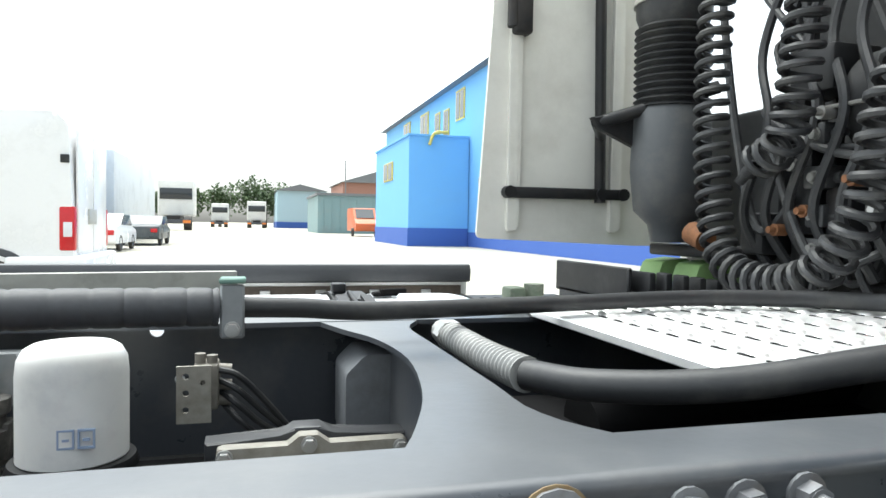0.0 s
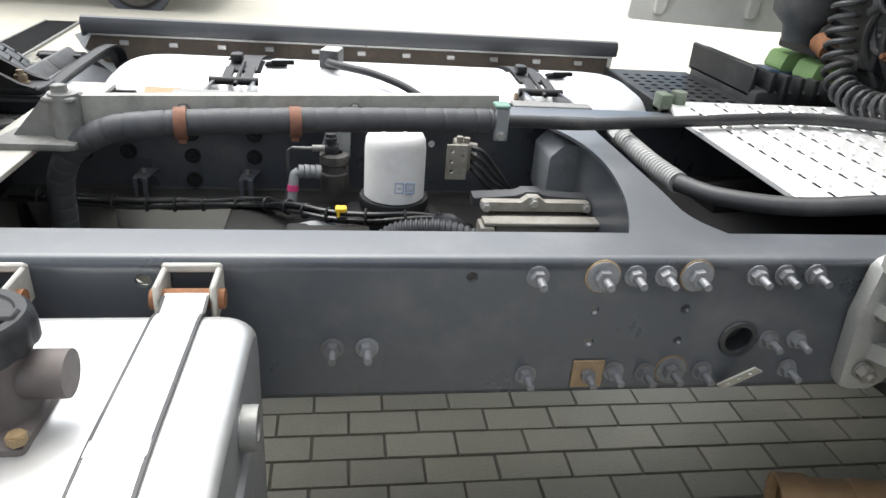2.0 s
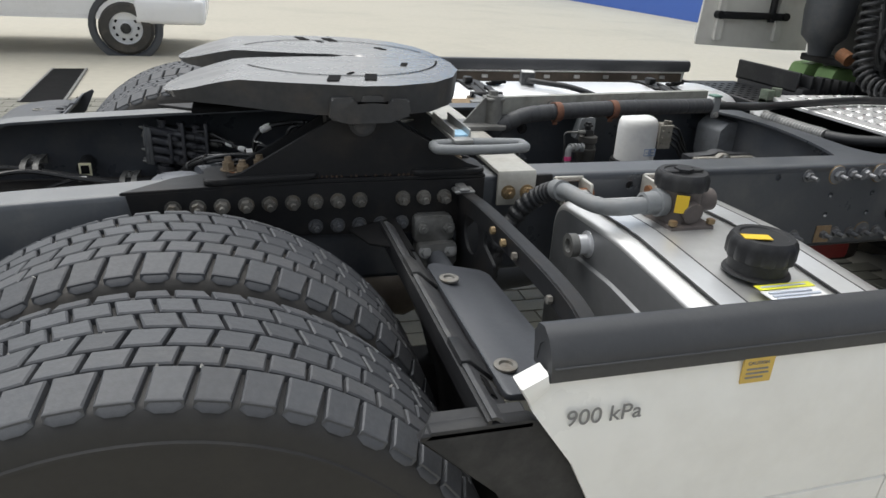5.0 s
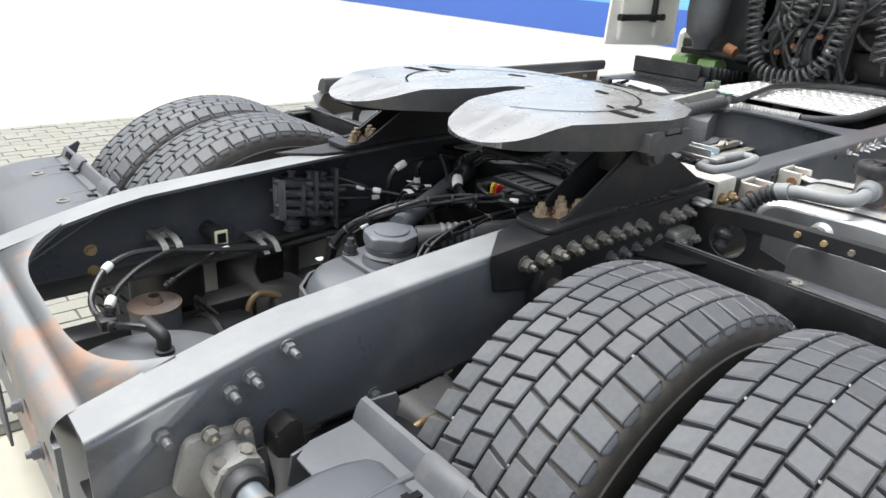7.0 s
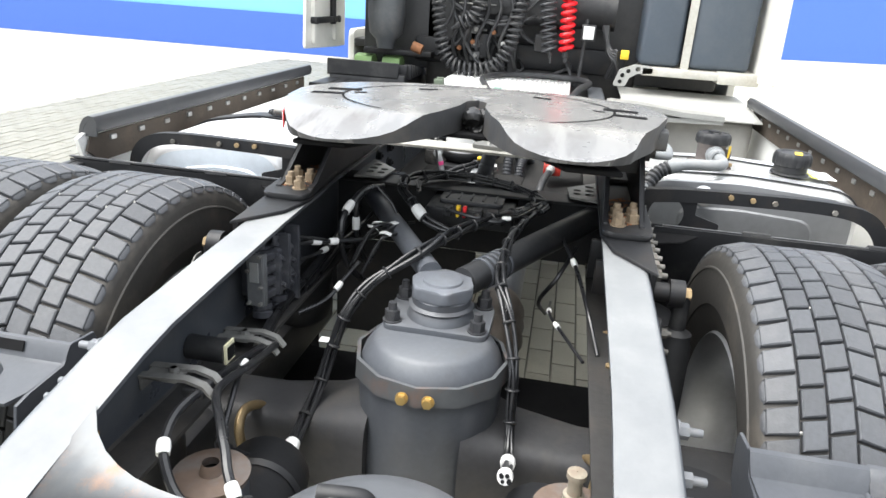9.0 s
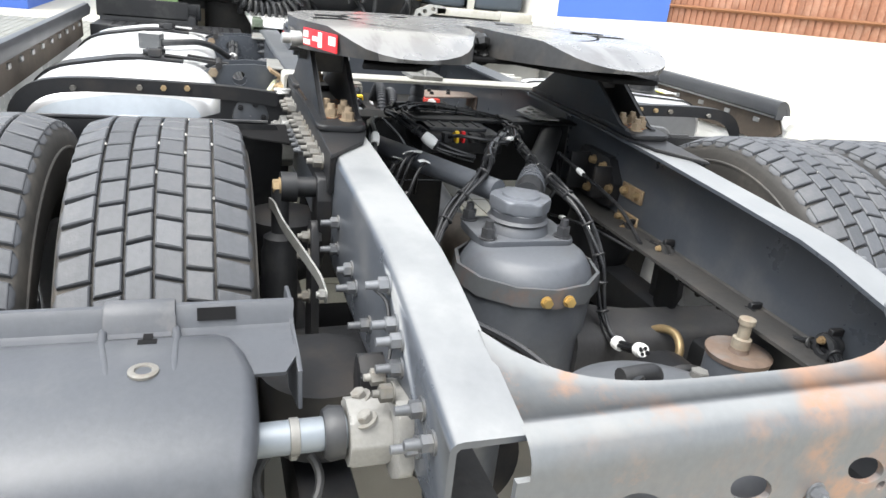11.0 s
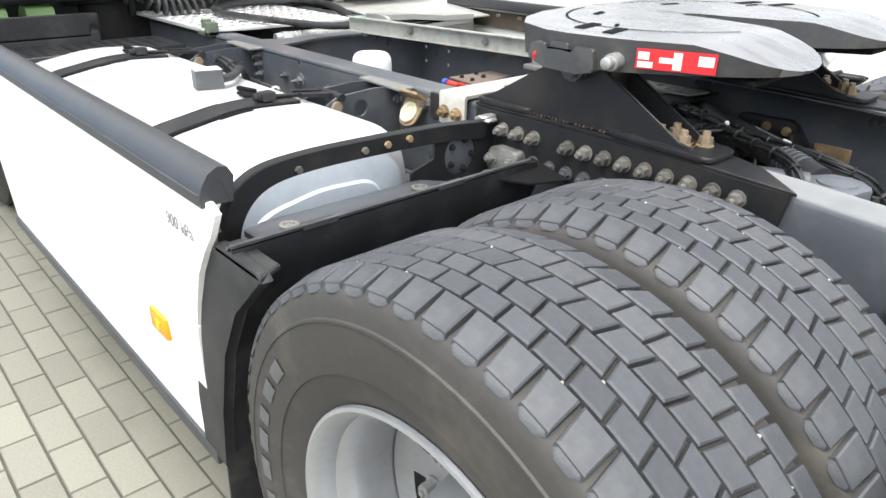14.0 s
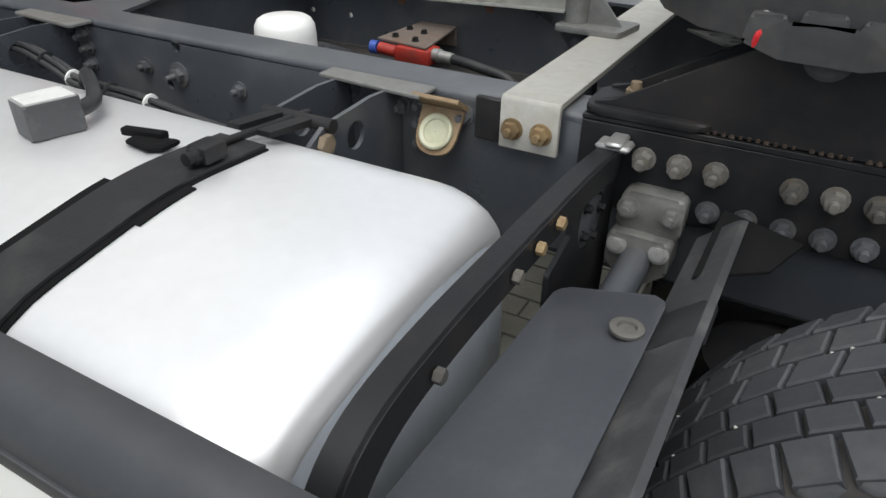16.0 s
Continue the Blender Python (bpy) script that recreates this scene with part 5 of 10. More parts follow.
# ---- anti-roll bar brackets at the tail ----
def anchor(s):
    th = thing("axle_link_bracket", "pale cast bracket clamping a grey round bar", "bracket", "tractor unit", (-0.65, s * 0.5, 0.7))
    bm = B()
    prism(bm, rounded([(-0.58, 0.8), (-0.7, 0.82), (-0.73, 0.72), (-0.68, 0.68), (-0.57, 0.7)], 0.02), "y", s * RY, s * (RY + 0.022), 0.004, 2)
    prism(bm, rounded([(-0.585, 0.72), (-0.59, 0.775), (-0.62, 0.79), (-0.665, 0.785), (-0.685, 0.745), (-0.675, 0.7), (-0.61, 0.69)], 0.015), "y", s * (RY + 0.02), s * (RY + 0.085), 0.008, 3)
    part("casting", bm, mat("dusty_cast_bracket", (0.2, 0.197, 0.186), 0.65, 0.1, 140, 0.15, 0.3, (0.16, 0.15, 0.13), 0.5, 16), th, "pale cast metal bracket")
    bm = B()
    tube(bm, smooth_path([(-0.635, s * 0.47, 0.742), (-0.635, s * 0.6, 0.742), (-0.63, s * 0.8, 0.735)]), 0.026, 18)
    part("round_bar", bm, mat("bar_grey", (0.16, 0.18, 0.2), 0.4, 0.2, 60, 0.1, 0.05), th, "grey round bar")
    bm = B()
    lathe(bm, (-0.635, s * 0.52, 0.742), (0, s, 0), [(0, 0.04), (0.02, 0.042), (0.03, 0.036), (0.03, 0.026)], 24, False)
    part("rubber_bush", bm, HOSE, th)
    for x, z in ((-0.612, 0.776), (-0.662, 0.77)):
        q = hexnut(B(), (x, s * 0.49, z + 0.008), (0, s * 0.5, 1), r=0.012, h=0.01, washer=0.018, stud=0)
        part("bolt", q, BOLT, th, "pale bolt")
    for x, z in ((-0.6, 0.812), (-0.66, 0.822)):
        part("bolt", hexnut(B(), (x, s * (RY + 0.022), z), (0, s, 0), r=0.014, h=0.018, stud=0.014), BOLT, th)
    bm = B()
    prism(bm, rounded([(-0.49, 0.79), (-0.51, 0.8), (-0.545, 0.78), (-0.55, 0.73), (-0.51, 0.71), (-0.485, 0.73)], 0.01), "y", s * (RY + 0.001), s * (RY + 0.045), 0.006, 2)
    part("side_casting", bm, FRAMEB, th, "dirty dark cast lug")
    bm = B()
    lathe(bm, (-0.635, s * 0.585, 0.742), (0, s, 0), [(0, 0.026), (0.001, 0.0285), (0.014, 0.0285), (0.015, 0.026)], 22, False)
    box(bm, -0.641, -0.629, min(s * 0.586, s * 0.599), max(s * 0.586, s * 0.599), 0.7, 0.716, 0.003, 1)
    part("clamp_band", bm, WORN, th, "dull steel band")
    bm = B()
    tube(bm, [(-0.64 + 0.045 * math.cos(a), s * (0.6 + 0.048 * math.sin(a)), 0.665 + 0.03 * math.cos(a)) for a in [2 * math.pi * k / 22 for k in range(20)]], 0.0075, 8)
    part("hose_loop", bm, HOSE, th, "black hose loop")
    k_, at = 0.86, Vector((-0.66, s * RY, 0.79))
    for ob in th.children:
        for v in ob.data.vertices:
            v.co = at + (v.co - at) * k_
    th.location += Vector((-0.02, 0.0, 0.014))
    return th


for s in (-1, 1):
    anchor(s)
    # forward bracket between rail and tray
    th = thing("forward_link_bracket", "dirty cast bracket with bright bolts on the rail", "bracket", "tractor unit", (0.56, s * 0.5, 0.8))
    bm = B()
    prism(bm, rounded([(0.525, 0.912), (0.615, 0.912), (0.622, 0.85), (0.525, 0.845)], 0.012), "y", s * (RY + 0.012), s * (RY + 0.045), 0.006, 2)
    prism(bm, rounded([(0.53, 0.85), (0.624, 0.852), (0.624, 0.805), (0.6, 0.775), (0.56, 0.775), (0.53, 0.8)], 0.012), "y", s * (RY + 0.012), s * (RY + 0.065), 0.006, 2)
    part("casting", bm, WORN, th)
    for x in (0.546, 0.608):
        part("bolt", hexnut(B(), (x, s * (RY + 0.065), 0.832), (0, s, 0.3), r=0.01, h=0.01, washer=0.015, stud=0), STEEL, th, "bright bolt")
        part("bolt", hexnut(B(), (x - 0.004, s * (RY + 0.045), 0.885), (0, s, 0.1), r=0.012, h=0.014, washer=0.017, stud=0.01), WORN, th)
    bm = B()
    tube(bm, [(0.578, s * 0.47, 0.81), (0.57, s * 0.72, 0.815)], 0.024, 16)
    part("round_bar", bm, AXLE, th)

# dampers beside the inner tyres
for s, ex, ez in ((-1, 0.075, 0.88), (1, -0.02, 0.896)):
    th = thing("damper", "black shock absorber hung from a bracket on the rail", "shock absorber", "dampers", (ex, s * 0.5, 0.6))
    bm = B()
    lathe(bm, (ex - 0.02, s * 0.53, 0.4), (0.02, 0, ez - 0.4), [(0, 0.038), (0.36, 0.038), (0.37, 0.034), (0.39, 0.034), (0.4, 0.018), (ez - 0.4, 0.018)], 22, False)
    part("body", bm, PLASTIC, th)
    bm = B()
    cyl(bm, (ex, s * 0.44, ez), (ex, s * 0.5, ez), 0.021, n=20)
    cyl(bm, (ex, s * 0.498, ez), (ex, s * 0.53, ez), 0.031, n=24)
    part("top_eye", bm, FRAMEB, th)
    bm = B()
    prism(bm, rounded([(ex - 0.045, 0.775), (ex + 0.035, 0.775), (ex + 0.04, 0.86), (ex + 0.03, 0.925), (ex - 0.03, 0.925), (ex - 0.045, 0.88)], 0.012), "y", s * (RY + 0.001), s * (RY + 0.03), 0.005, 2)
    cyl(bm, (ex - 0.05, s * 0.452, 0.8), (ex - 0.05, s * 0.475, 0.8), 0.014, n=6)
    part("bracket", bm, FRAMEB, th, "black cast bracket")
    part("bolt", hexnut(B(), (ex, s * 0.53, ez), (0, s, 0), r=0.016, h=0.012, washer=0.02, stud=0), BRASS, th, "yellowed bolt")
    # pressed black plate behind the damper
    bm = B()
    prism(bm, rounded([(ex - 0.13, 0.77), (ex - 0.15, 0.62), (ex - 0.12, 0.55), (ex - 0.06, 0.55), (ex - 0.05, 0.84), (ex - 0.1, 0.86)], 0.02), "y", s * (RY + 0.035), s * (RY + 0.05), 0.004, 2)
    part("side_plate", bm, FRAMEB, th, "black pressed plate")
    for bx, bz in ((ex - 0.085, 0.82), (ex - 0.09, 0.78), (ex - 0.11, 0.7)):
        part("bolt", hexnut(B(), (bx, s * (RY + 0.05), bz), (0, s, 0), r=0.011, h=0.012, washer=0.015, stud=0.012), BOLT, th)
    if s > 0:
        bm = B()
        run = smooth_path([(ex - 0.01, s * 0.552, ez - 0.03), (-0.07, s * 0.545, 0.868), (-0.12, s * 0.533, 0.85), (-0.215, s * 0.507, 0.83), (-0.275, s * 0.483, 0.803), (-0.298, s * 0.474, 0.778)], 6)
        loft(bm, [[p + Vector((0, dy, dz)) for dy, dz in ((-0.002, -0.011), (0.002, -0.011), (0.002, 0.011), (-0.002, 0.011))] for p in run])
        part("bolt", hexnut(B(), (-0.296, s * 0.474, 0.784), (0, s, 0), r=0.01, h=0.01, washer=0.013, stud=0.008), WORN, th)
        wire = B()
        tube(wire, smooth_path([(-0.55, s * (RY + 0.02), 0.915), (-0.563, s * (RY + 0.006), 0.902), (-0.58, s * (RY + 0.004), 0.878), (-0.601, s * (RY + 0.005), 0.857), (-0.615, s * (RY + 0.01), 0.84)]), 0.0028, 6)
        part("wire", wire, HOSE, th, "thin black wire")
        part("valve_arm", bm, WORN, th, "dull steel arm")

# ---- axle and rear frame interior ----
axle = thing("rear_axle", "grey painted axle housing with a breather tower and rods", "axle", "tractor unit", (-0.1, 0, 0.4))
bm = B()
prof = [(0.0, 0.15), (0.14, 0.15), (0.24, 0.156), (0.275, 0.155), (0.3, 0.146), (0.325, 0.13), (0.335, 0.115), (0.336, 0.001)]
lathe(bm, (-0.1, -0.01, 0.45), (0.02, 0, 1), prof, 36, False)
part("differential_housing", bm, AXLE, axle, "grey rounded housing")
bm = B()
for s in (-1, 1):
    loft(bm, [[(-0.1 + a * k, s * y, 0.5 + b * k) for a, b in rounded([(-1, -1), (1, -1), (1, 1), (-1, 1)], 0.5, 4)] for y, k in ((0.1, 0.135), (0.2, 0.1), (0.34, 0.082), (0.58, 0.078), (0.9, 0.078))])
part("axle_beam", bm, mat("grimy_axle", (0.035, 0.035, 0.037), 0.6, 0, 70, 0.25, 0.2, (0.08, 0.072, 0.06), 0.5, 8), axle, "grimy dark axle beam")
bm = B()
lathe(bm, (-0.095, -0.01, 0.705), (0.02, 0, 1), [(0.0, 0.16), (0.0, 0.168), (0.042, 0.166), (0.042, 0.158)], 12, False)
bnd = part("clamp_band", bm, mat("band_grey", (0.09, 0.095, 0.1), 0.45, 0.2, 60, 0.15, 0.05, RUSTC, 0.4, 14), axle)
for dy in (-0.036, 0.016):
    part("bolt", hexnut(B(), (-0.263, dy, 0.727), (-1, 0, 0.1), r=0.011, h=0.01, washer=0.013, stud=0), mat("brass", (0.6, 0.42, 0.16), 0.35, 0.8, 80, 0.1, 0.05), bnd, "brass bolt")
bm = B()
prism(bm, rounded([(-0.105, -0.125), (0.065, -0.125), (0.065, 0.105), (-0.105, 0.105)], 0.03), "z", 0.778, 0.798, 0.004, 2)
part("tower_base", bm, AXLE, axle)
for x in (-0.08, 0.045):
    for y in (-0.1, 0.085):
        b2 = hexnut(B(), (x, y, 0.798), (0, 0, 1), r=0.0165, h=0.022, washer=0.021, stud=0.02, sr=0.0105)
        part("bolt", b2, mat("greasy_bolt", (0.045, 0.046, 0.05), 0.4, 0.3, 90, 0.3, 0.2, (0.14, 0.14, 0.14), 0.4, 40), axle, "dark greasy bolt")
bm = B()
lathe(bm, (-0.02, -0.01, 0.795), (0, 0, 1), [(0.0, 0.075), (0.02, 0.07), (0.024, 0.065), (0.03, 0.072), (0.036, 0.065), (0.05, 0.066), (0.055, 0.062)], 30, False)
part("tower", bm, AXLE, axle)
bm = B()
pts = rounded([(-0.02 + 0.075 * math.cos(a), -0.01 + 0.075 * math.sin(a)) for a in [radians(60 * i + 15) for i in range(6)]], 0.025, 4)
prism(bm, pts, "z", 0.848, 0.878, 0.006, 3)
lathe(bm, (-0.02, -0.01, 0.877), (0, 0, 1), [(0, 0.045), (0.006, 0.043), (0.01, 0.02), (0.01, 0.001)], 24, False)
part("tower_cap", bm, mat("cap_grey", (0.125, 0.134, 0.15), 0.42, 0.15, 60, 0.15, 0.1, (0.1, 0.09, 0.08), 0.4, 20), axle, "grey cast cap")
for s, r, a, b in ((1, 0.027, (0.03, 0.027, 0.872), (0.52, 0.297, 0.885)), (-1, 0.034, (0.03, -0.05, 0.86), (0.55, -0.36, 0.9))):
    bm = B()
    cyl(bm, a, b, r, n=22)
    part("v_rod", bm, AXLE if s > 0 else HOSE, axle, "round rod")
bm = B()
for i in range(5):
    f = 0.1 + 0.03 * i
    p = Vector((0.03, -0.05, 0.86)).lerp(Vector((0.55, -0.36, 0.9)), f)
    q = Vector((0.03, -0.05, 0.86)).lerp(Vector((0.55, -0.36, 0.9)), f + 0.014)
    cyl(bm, p, q, 0.037, n=22)
part("ribbed_boot", bm, AXLE, axle, "ribbed grey boot")
bm = B()
cyl(bm, (0.62, -0.1, 0.54), (1.15, -0.1, 0.6), 0.06, n=28)
part("propeller_shaft", bm, AXLE, axle, "grey propeller shaft tube")
bm = B()
lathe(bm, (0.36, -0.11, 0.515), (0.3, 0.01, 0.03), [(0, 0.001), (0, 0.04), (0.03, 0.07), (0.07, 0.08), (0.11, 0.068), (0.15, 0.08), (0.19, 0.068), (0.22, 0.078), (0.26, 0.066), (0.28, 0.062)], 28, False)
part("shaft_boot", bm, mat("shaft_brown", (0.1, 0.082, 0.066), 0.6, 0.1, 60, 0.25, 0.2, (0.05, 0.042, 0.036), 0.5, 10), axle, "dirty brown joint boot")

# air spring reservoirs at the tail
th = thing("air_reservoir", "grey domed air reservoir with elbow fitting", "air tank", "tractor unit", (-0.6, -0.03, 0.5))
bm = B()
lathe(bm, (-0.635, -0.03, 0.44), (0, 0, 1), [(0, 0.196), (0.225, 0.196), (0.245, 0.193), (0.26, 0.18), (0.274, 0.14), (0.284, 0.09), (0.289, 0.045), (0.29, 0.001)], 48, False)
part("dome", bm, mat("dome_grey", (0.1, 0.106, 0.116), 0.42, 0.1, 60, 0.1, 0.04, (0.16, 0.16, 0.16), 0.4, 9), th, "grey domed lid")
part("bolt", hexnut(B(), (-0.551, -0.148, 0.708), (0, 0, 1), r=0.016, h=0.016, washer=0.02, stud=0), WORN, th)
bm = B()
lathe(bm, (-0.6, -0.012, 0.725), (0, 0, 1), [(0, 0.02), (0.012, 0.02), (0.014, 0.014), (0.03, 0.014)], 16, False)
tube(bm, smooth_path([(-0.6, -0.012, 0.745), (-0.6, -0.01, 0.765), (-0.605, 0.012, 0.772), (-0.61, 0.06, 0.772)]), 0.015, 12)
part("elbow_fitting", bm, PLASTIC, th, "black plastic elbow")
for s in (1, -1):
    cx, cy = (-0.525, 0.275) if s > 0 else (-0.46, -0.315)
    th = thing("brake_canister", "dark canister with a rust brown rim", "canister", "canisters", (cx, cy, 0.5))
    bm = B()
    cyl(bm, (cx, cy, 0.5), (cx, cy, 0.69), 0.06, n=28)
    part("body", bm, AXLE, th)
    bm = B()
    lathe(bm, (cx, cy, 0.69), (0, 0, 1), [(0, 0.062), (0.01, 0.064), (0.014, 0.05), (0.011, 0.02), (0.03, 0.014)], 28, False)
    part("rim", bm, mat("dull_rust", (0.12, 0.085, 0.065), 0.7, 0.1, 60, 0.3, 0.3, (0.13, 0.13, 0.13), 0.8, 16), th, "rust brown rim")
    if s > 0:
        continue
    bm = B()
    lathe(bm, (cx, cy, 0.71), (0, 0, 1), [(0, 0.018), (0.02, 0.018), (0.022, 0.012), (0.05, 0.012), (0.052, 0.016), (0.062, 0.016), (0.064, 0.001)], 14, False)
    part("stem", bm, mat("dull_stem", (0.26, 0.23, 0.18), 0.65, 0.2, 120, 0.4, 0.5, (0.15, 0.08, 0.05), 0.6, 30), th, "dull rusty threaded stem")
BRASSP = mat("brass_pipe", (0.26, 0.19, 0.1), 0.45, 0.6, 60, 0.25, 0.1, (0.1, 0.075, 0.05), 0.5, 20)
for s in (1, -1):
    th = thing("brass_hook", "curved brass coloured brake pipe", "pipe", "brake pipes", (-0.2, s * 0.36, 0.5))
    bm = B()
    tube(bm, smooth_path([(-0.245, s * 0.35, 0.45), (-0.245, s * 0.362, 0.53), (-0.235, s * 0.372, 0.572), (-0.2, s * 0.376, 0.592), (-0.155, s * 0.362, 0.58), (-0.132, s * 0.335, 0.54), (-0.13, s * 0.32, 0.46)]), 0.0105, 12)
    part("pipe", bm, BRASSP, th)
    for p, d in (((-0.245, s * 0.356, 0.5), (0, 0, 1)), ((-0.13, s * 0.328, 0.51), (0, 0, 1))):
        part("union_nut", hexnut(B(), p, d, r=0.018, h=0.022, washer=0.015, stud=0), BRASSP, th)

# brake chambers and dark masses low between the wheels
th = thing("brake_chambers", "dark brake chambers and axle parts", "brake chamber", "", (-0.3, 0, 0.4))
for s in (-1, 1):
    bm = B()
    cyl(bm, (-0.3, s * 0.28, 0.52), (-0.52, s * 0.24, 0.56), 0.085, n=26)
    lathe(bm, (-0.4, s * 0.262, 0.538), (-0.22, -s * 0.04, 0.04), [(0, 0.088), (0.01, 0.096), (0.02, 0.088)], 26, False)
    part("chamber", bm, FRAMEB, th)
    bm = B()
    box(bm, -0.75, 0.62, s * 0.5 - 0.05, s * 0.5 + 0.05, 0.42, 0.56, 0.02)
    part("spring_beam", bm, FRAMEB, th)
    # added black sheet, no real part: stands for shade over the ground
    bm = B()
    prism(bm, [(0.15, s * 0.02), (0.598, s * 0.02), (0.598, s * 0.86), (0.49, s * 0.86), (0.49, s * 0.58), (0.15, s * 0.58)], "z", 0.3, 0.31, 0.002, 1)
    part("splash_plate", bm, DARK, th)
    bm = B()
    cyl(bm, (-0.42, s * 0.5, 0.6), (-0.42, s * 0.5, 0.72), 0.1, n=26)
    part("air_bellow", bm, FRAMEB, th)
    bm = B()
    lathe(bm, (0.36, s * 0.48, 0.54), (0, 0, 1), [(0, 0.08), (0.02, 0.1), (0.06, 0.105), (0.1, 0.098), (0.13, 0.105), (0.16, 0.1), (0.17, 0.07), (0.17, 0.001)], 28, False)
    part("air_bellow", bm, FRAMEB, th)

# valve block on the left rail's inner face
VALVE = mat("dusty_valve_plastic", (0.045, 0.047, 0.055), 0.42, 0, 120, 0.25, 0.15, (0.16, 0.16, 0.165), 0.5, 30)
th = thing("valve_block", "black pneumatic valve block with fittings on the rail", "valve block", "", (-0.1, 0.39, 0.82))
SLANT = Matrix(((1.33, 0, 0, 0.0828), (0, 1, 0, 0), (-0.266, 0, 1, -0.045), (0, 0, 0, 1)))


def valve_part(name, bm, material, label=""):
    """A piece of the valve block, which hangs askew on the rail."""
    bmesh.ops.transform(bm, matrix=SLANT, verts=bm.verts)
    return part(name, bm, material, th, label)


valve_part("valve_body", box(B(), -0.14, -0.035, 0.375, 0.421, 0.822, 0.938, 0.006), VALVE)
for k in range(4):
    z = 0.836 + 0.029 * k
    bm = B()
    lathe(bm, (-0.158, 0.366, z), (1, 0, 0), [(0, 0.008), (0, 0.0125), (0.05, 0.0125), (0.052, 0.0105), (0.06, 0.0105), (0.062, 0.0125), (0.1, 0.0125), (0.102, 0.0095), (0.116, 0.0095), (0.118, 0.012), (0.124, 0.012)], 14)
    box(bm, -0.152, -0.112, 0.353, 0.37, z - 0.01, z + 0.01, 0.003, 1)
    valve_part("valve_section", bm, VALVE)
for x, z0, z1, y in ((-0.112, 0.83, 0.925, 0.35), (-0.082, 0.835, 0.968, 0.344), (-0.03, 0.793, 0.98, 0.35)):
    bm = B()
    box(bm, x - 0.004, x + 0.004, y - 0.007, y + 0.03, z0, z1, 0.0025, 1)
    valve_part("strut", bm, VALVE, "narrow dusty strut")
for x, y, z in ((-0.085, 0.372, 0.938), (-0.055, 0.374, 0.938), (-0.128, 0.378, 0.937)):
    bm = B()
    lathe(bm, (x, y, z), (0, 0, 1), [(0, 0.011), (0.006, 0.011), (0.006, 0.008), (0.015, 0.008), (0.017, 0.0105), (0.023, 0.0105), (0.024, 0.002)], 12)
    valve_part("fitting", bm, VALVE)
for z, w in ((0.805, 1), (0.86, 0), (0.912, 1), (0.936, 0)):
    bm = B()
    lathe(bm, (-0.03, 0.374, z), (1, -0.1, 0), [(0, 0.008), (0.01, 0.008), (0.01, 0.0115), (0.024, 0.0115), (0.026, 0.007), (0.034, 0.006)], 10)
    valve_part("fitting", bm, WORN if w else FRAMEB)
for x, y, z in ((-0.1, 0.35, 0.85), (-0.062, 0.348, 0.865), (-0.06, 0.348, 0.9), (-0.1, 0.352, 0.912)):
    valve_part("screw", hexnut(B(), (x, y, z), (0, -1, 0), r=0.006, h=0.007, washer=0.008, stud=0), VALVE)
bm = B()
box(bm, -0.169, -0.1605, 0.352, 0.388, 0.815, 0.935, 0.002, 1)
box(bm, -0.162, -0.152, 0.35, 0.356, 0.815, 0.935, 0.002, 1)
valve_part("end_plate", bm, mat("valve_end_grey", (0.13, 0.135, 0.14), 0.4, 0.2, 90, 0.2, 0.1, (0.05, 0.05, 0.05), 0.5, 14), "grey end plate")
bm = B()
box(bm, -0.1715, -0.1688, 0.36, 0.38, 0.87, 0.915, 0.001, 1)
valve_part("type_plate", bm, FADED, "small pale plate")
for y, z in ((0.356, 0.93), (0.356, 0.86), (0.357, 0.822), (0.382, 0.822), (0.383, 0.896)):
    valve_part("screw", hexnut(B(), (-0.169, y, z), (-1, 0, 0), r=0.0042, h=0.004, washer=0.005, stud=0), WORN, "bright screw head")
for x, y in ((-0.13, 0.378), (-0.068, 0.376)):
    bm = B()
    lathe(bm, (x, y, 0.822), (0, 0, -1), [(0, 0.012), (0.008, 0.012), (0.009, 0.0205), (0.022, 0.0205), (0.024, 0.0185), (0.028, 0.0185), (0.03, 0.0205), (0.044, 0.0205), (0.046, 0.015)], 18)
    valve_part("silencer", bm, VALVE)

# clips that carry hoses off the left rail
for x, z in ((-0.485, 0.835), (-0.222, 0.775)):
    th = thing("pipe_clip", "grey steel strap clip holding hoses on the rail", "cable clip", "rail clips", (x + 0.02, 0.4, z))
    bm = B()
    for d in (0.0, 0.034):
        prism(bm, [(0.421, z + 0.0), (0.335, z + 0.006), (0.305, z - 0.002), (0.288, z - 0.022), (0.291, z - 0.024), (0.31, z - 0.007), (0.336, z), (0.421, z - 0.006)], "x", x + d, x + d + 0.016)
    prism(bm, [(0.4195, z - 0.006), (0.4195, z - 0.028), (0.4155, z - 0.028), (0.4155, z - 0.006)], "x", x, x + 0.05)
    box(bm, x, x + 0.05, 0.352, 0.416, z - 0.005, z - 0.0005, 0.001, 1)
    part("strap", bm, WORN, th)
    bm = B()
    box(bm, x - 0.004, x + 0.056, 0.302, 0.342, z - 0.026, z - 0.008, 0.005)
    part("rubber_block", bm, PLASTIC, th, "black rubber block")
    part("bolt", hexnut(B(), (x + 0.026, 0.37, z - 0.0005), (0, 0, 1), r=0.008, h=0.007, washer=0.01, stud=0.004), WORN, th)
th = thing("square_tag", "small square pale framed label on a black plug", "tag", "", (-0.32, 0.36, 0.8))
bm = B()
box(bm, -0.335, -0.3, 0.34, 0.344, 0.785, 0.825)
part("frame", bm, mat("tag_cream", (0.75, 0.72, 0.5), 0.5, 0, 50, 0.05, 0.0), th)
bm = B()
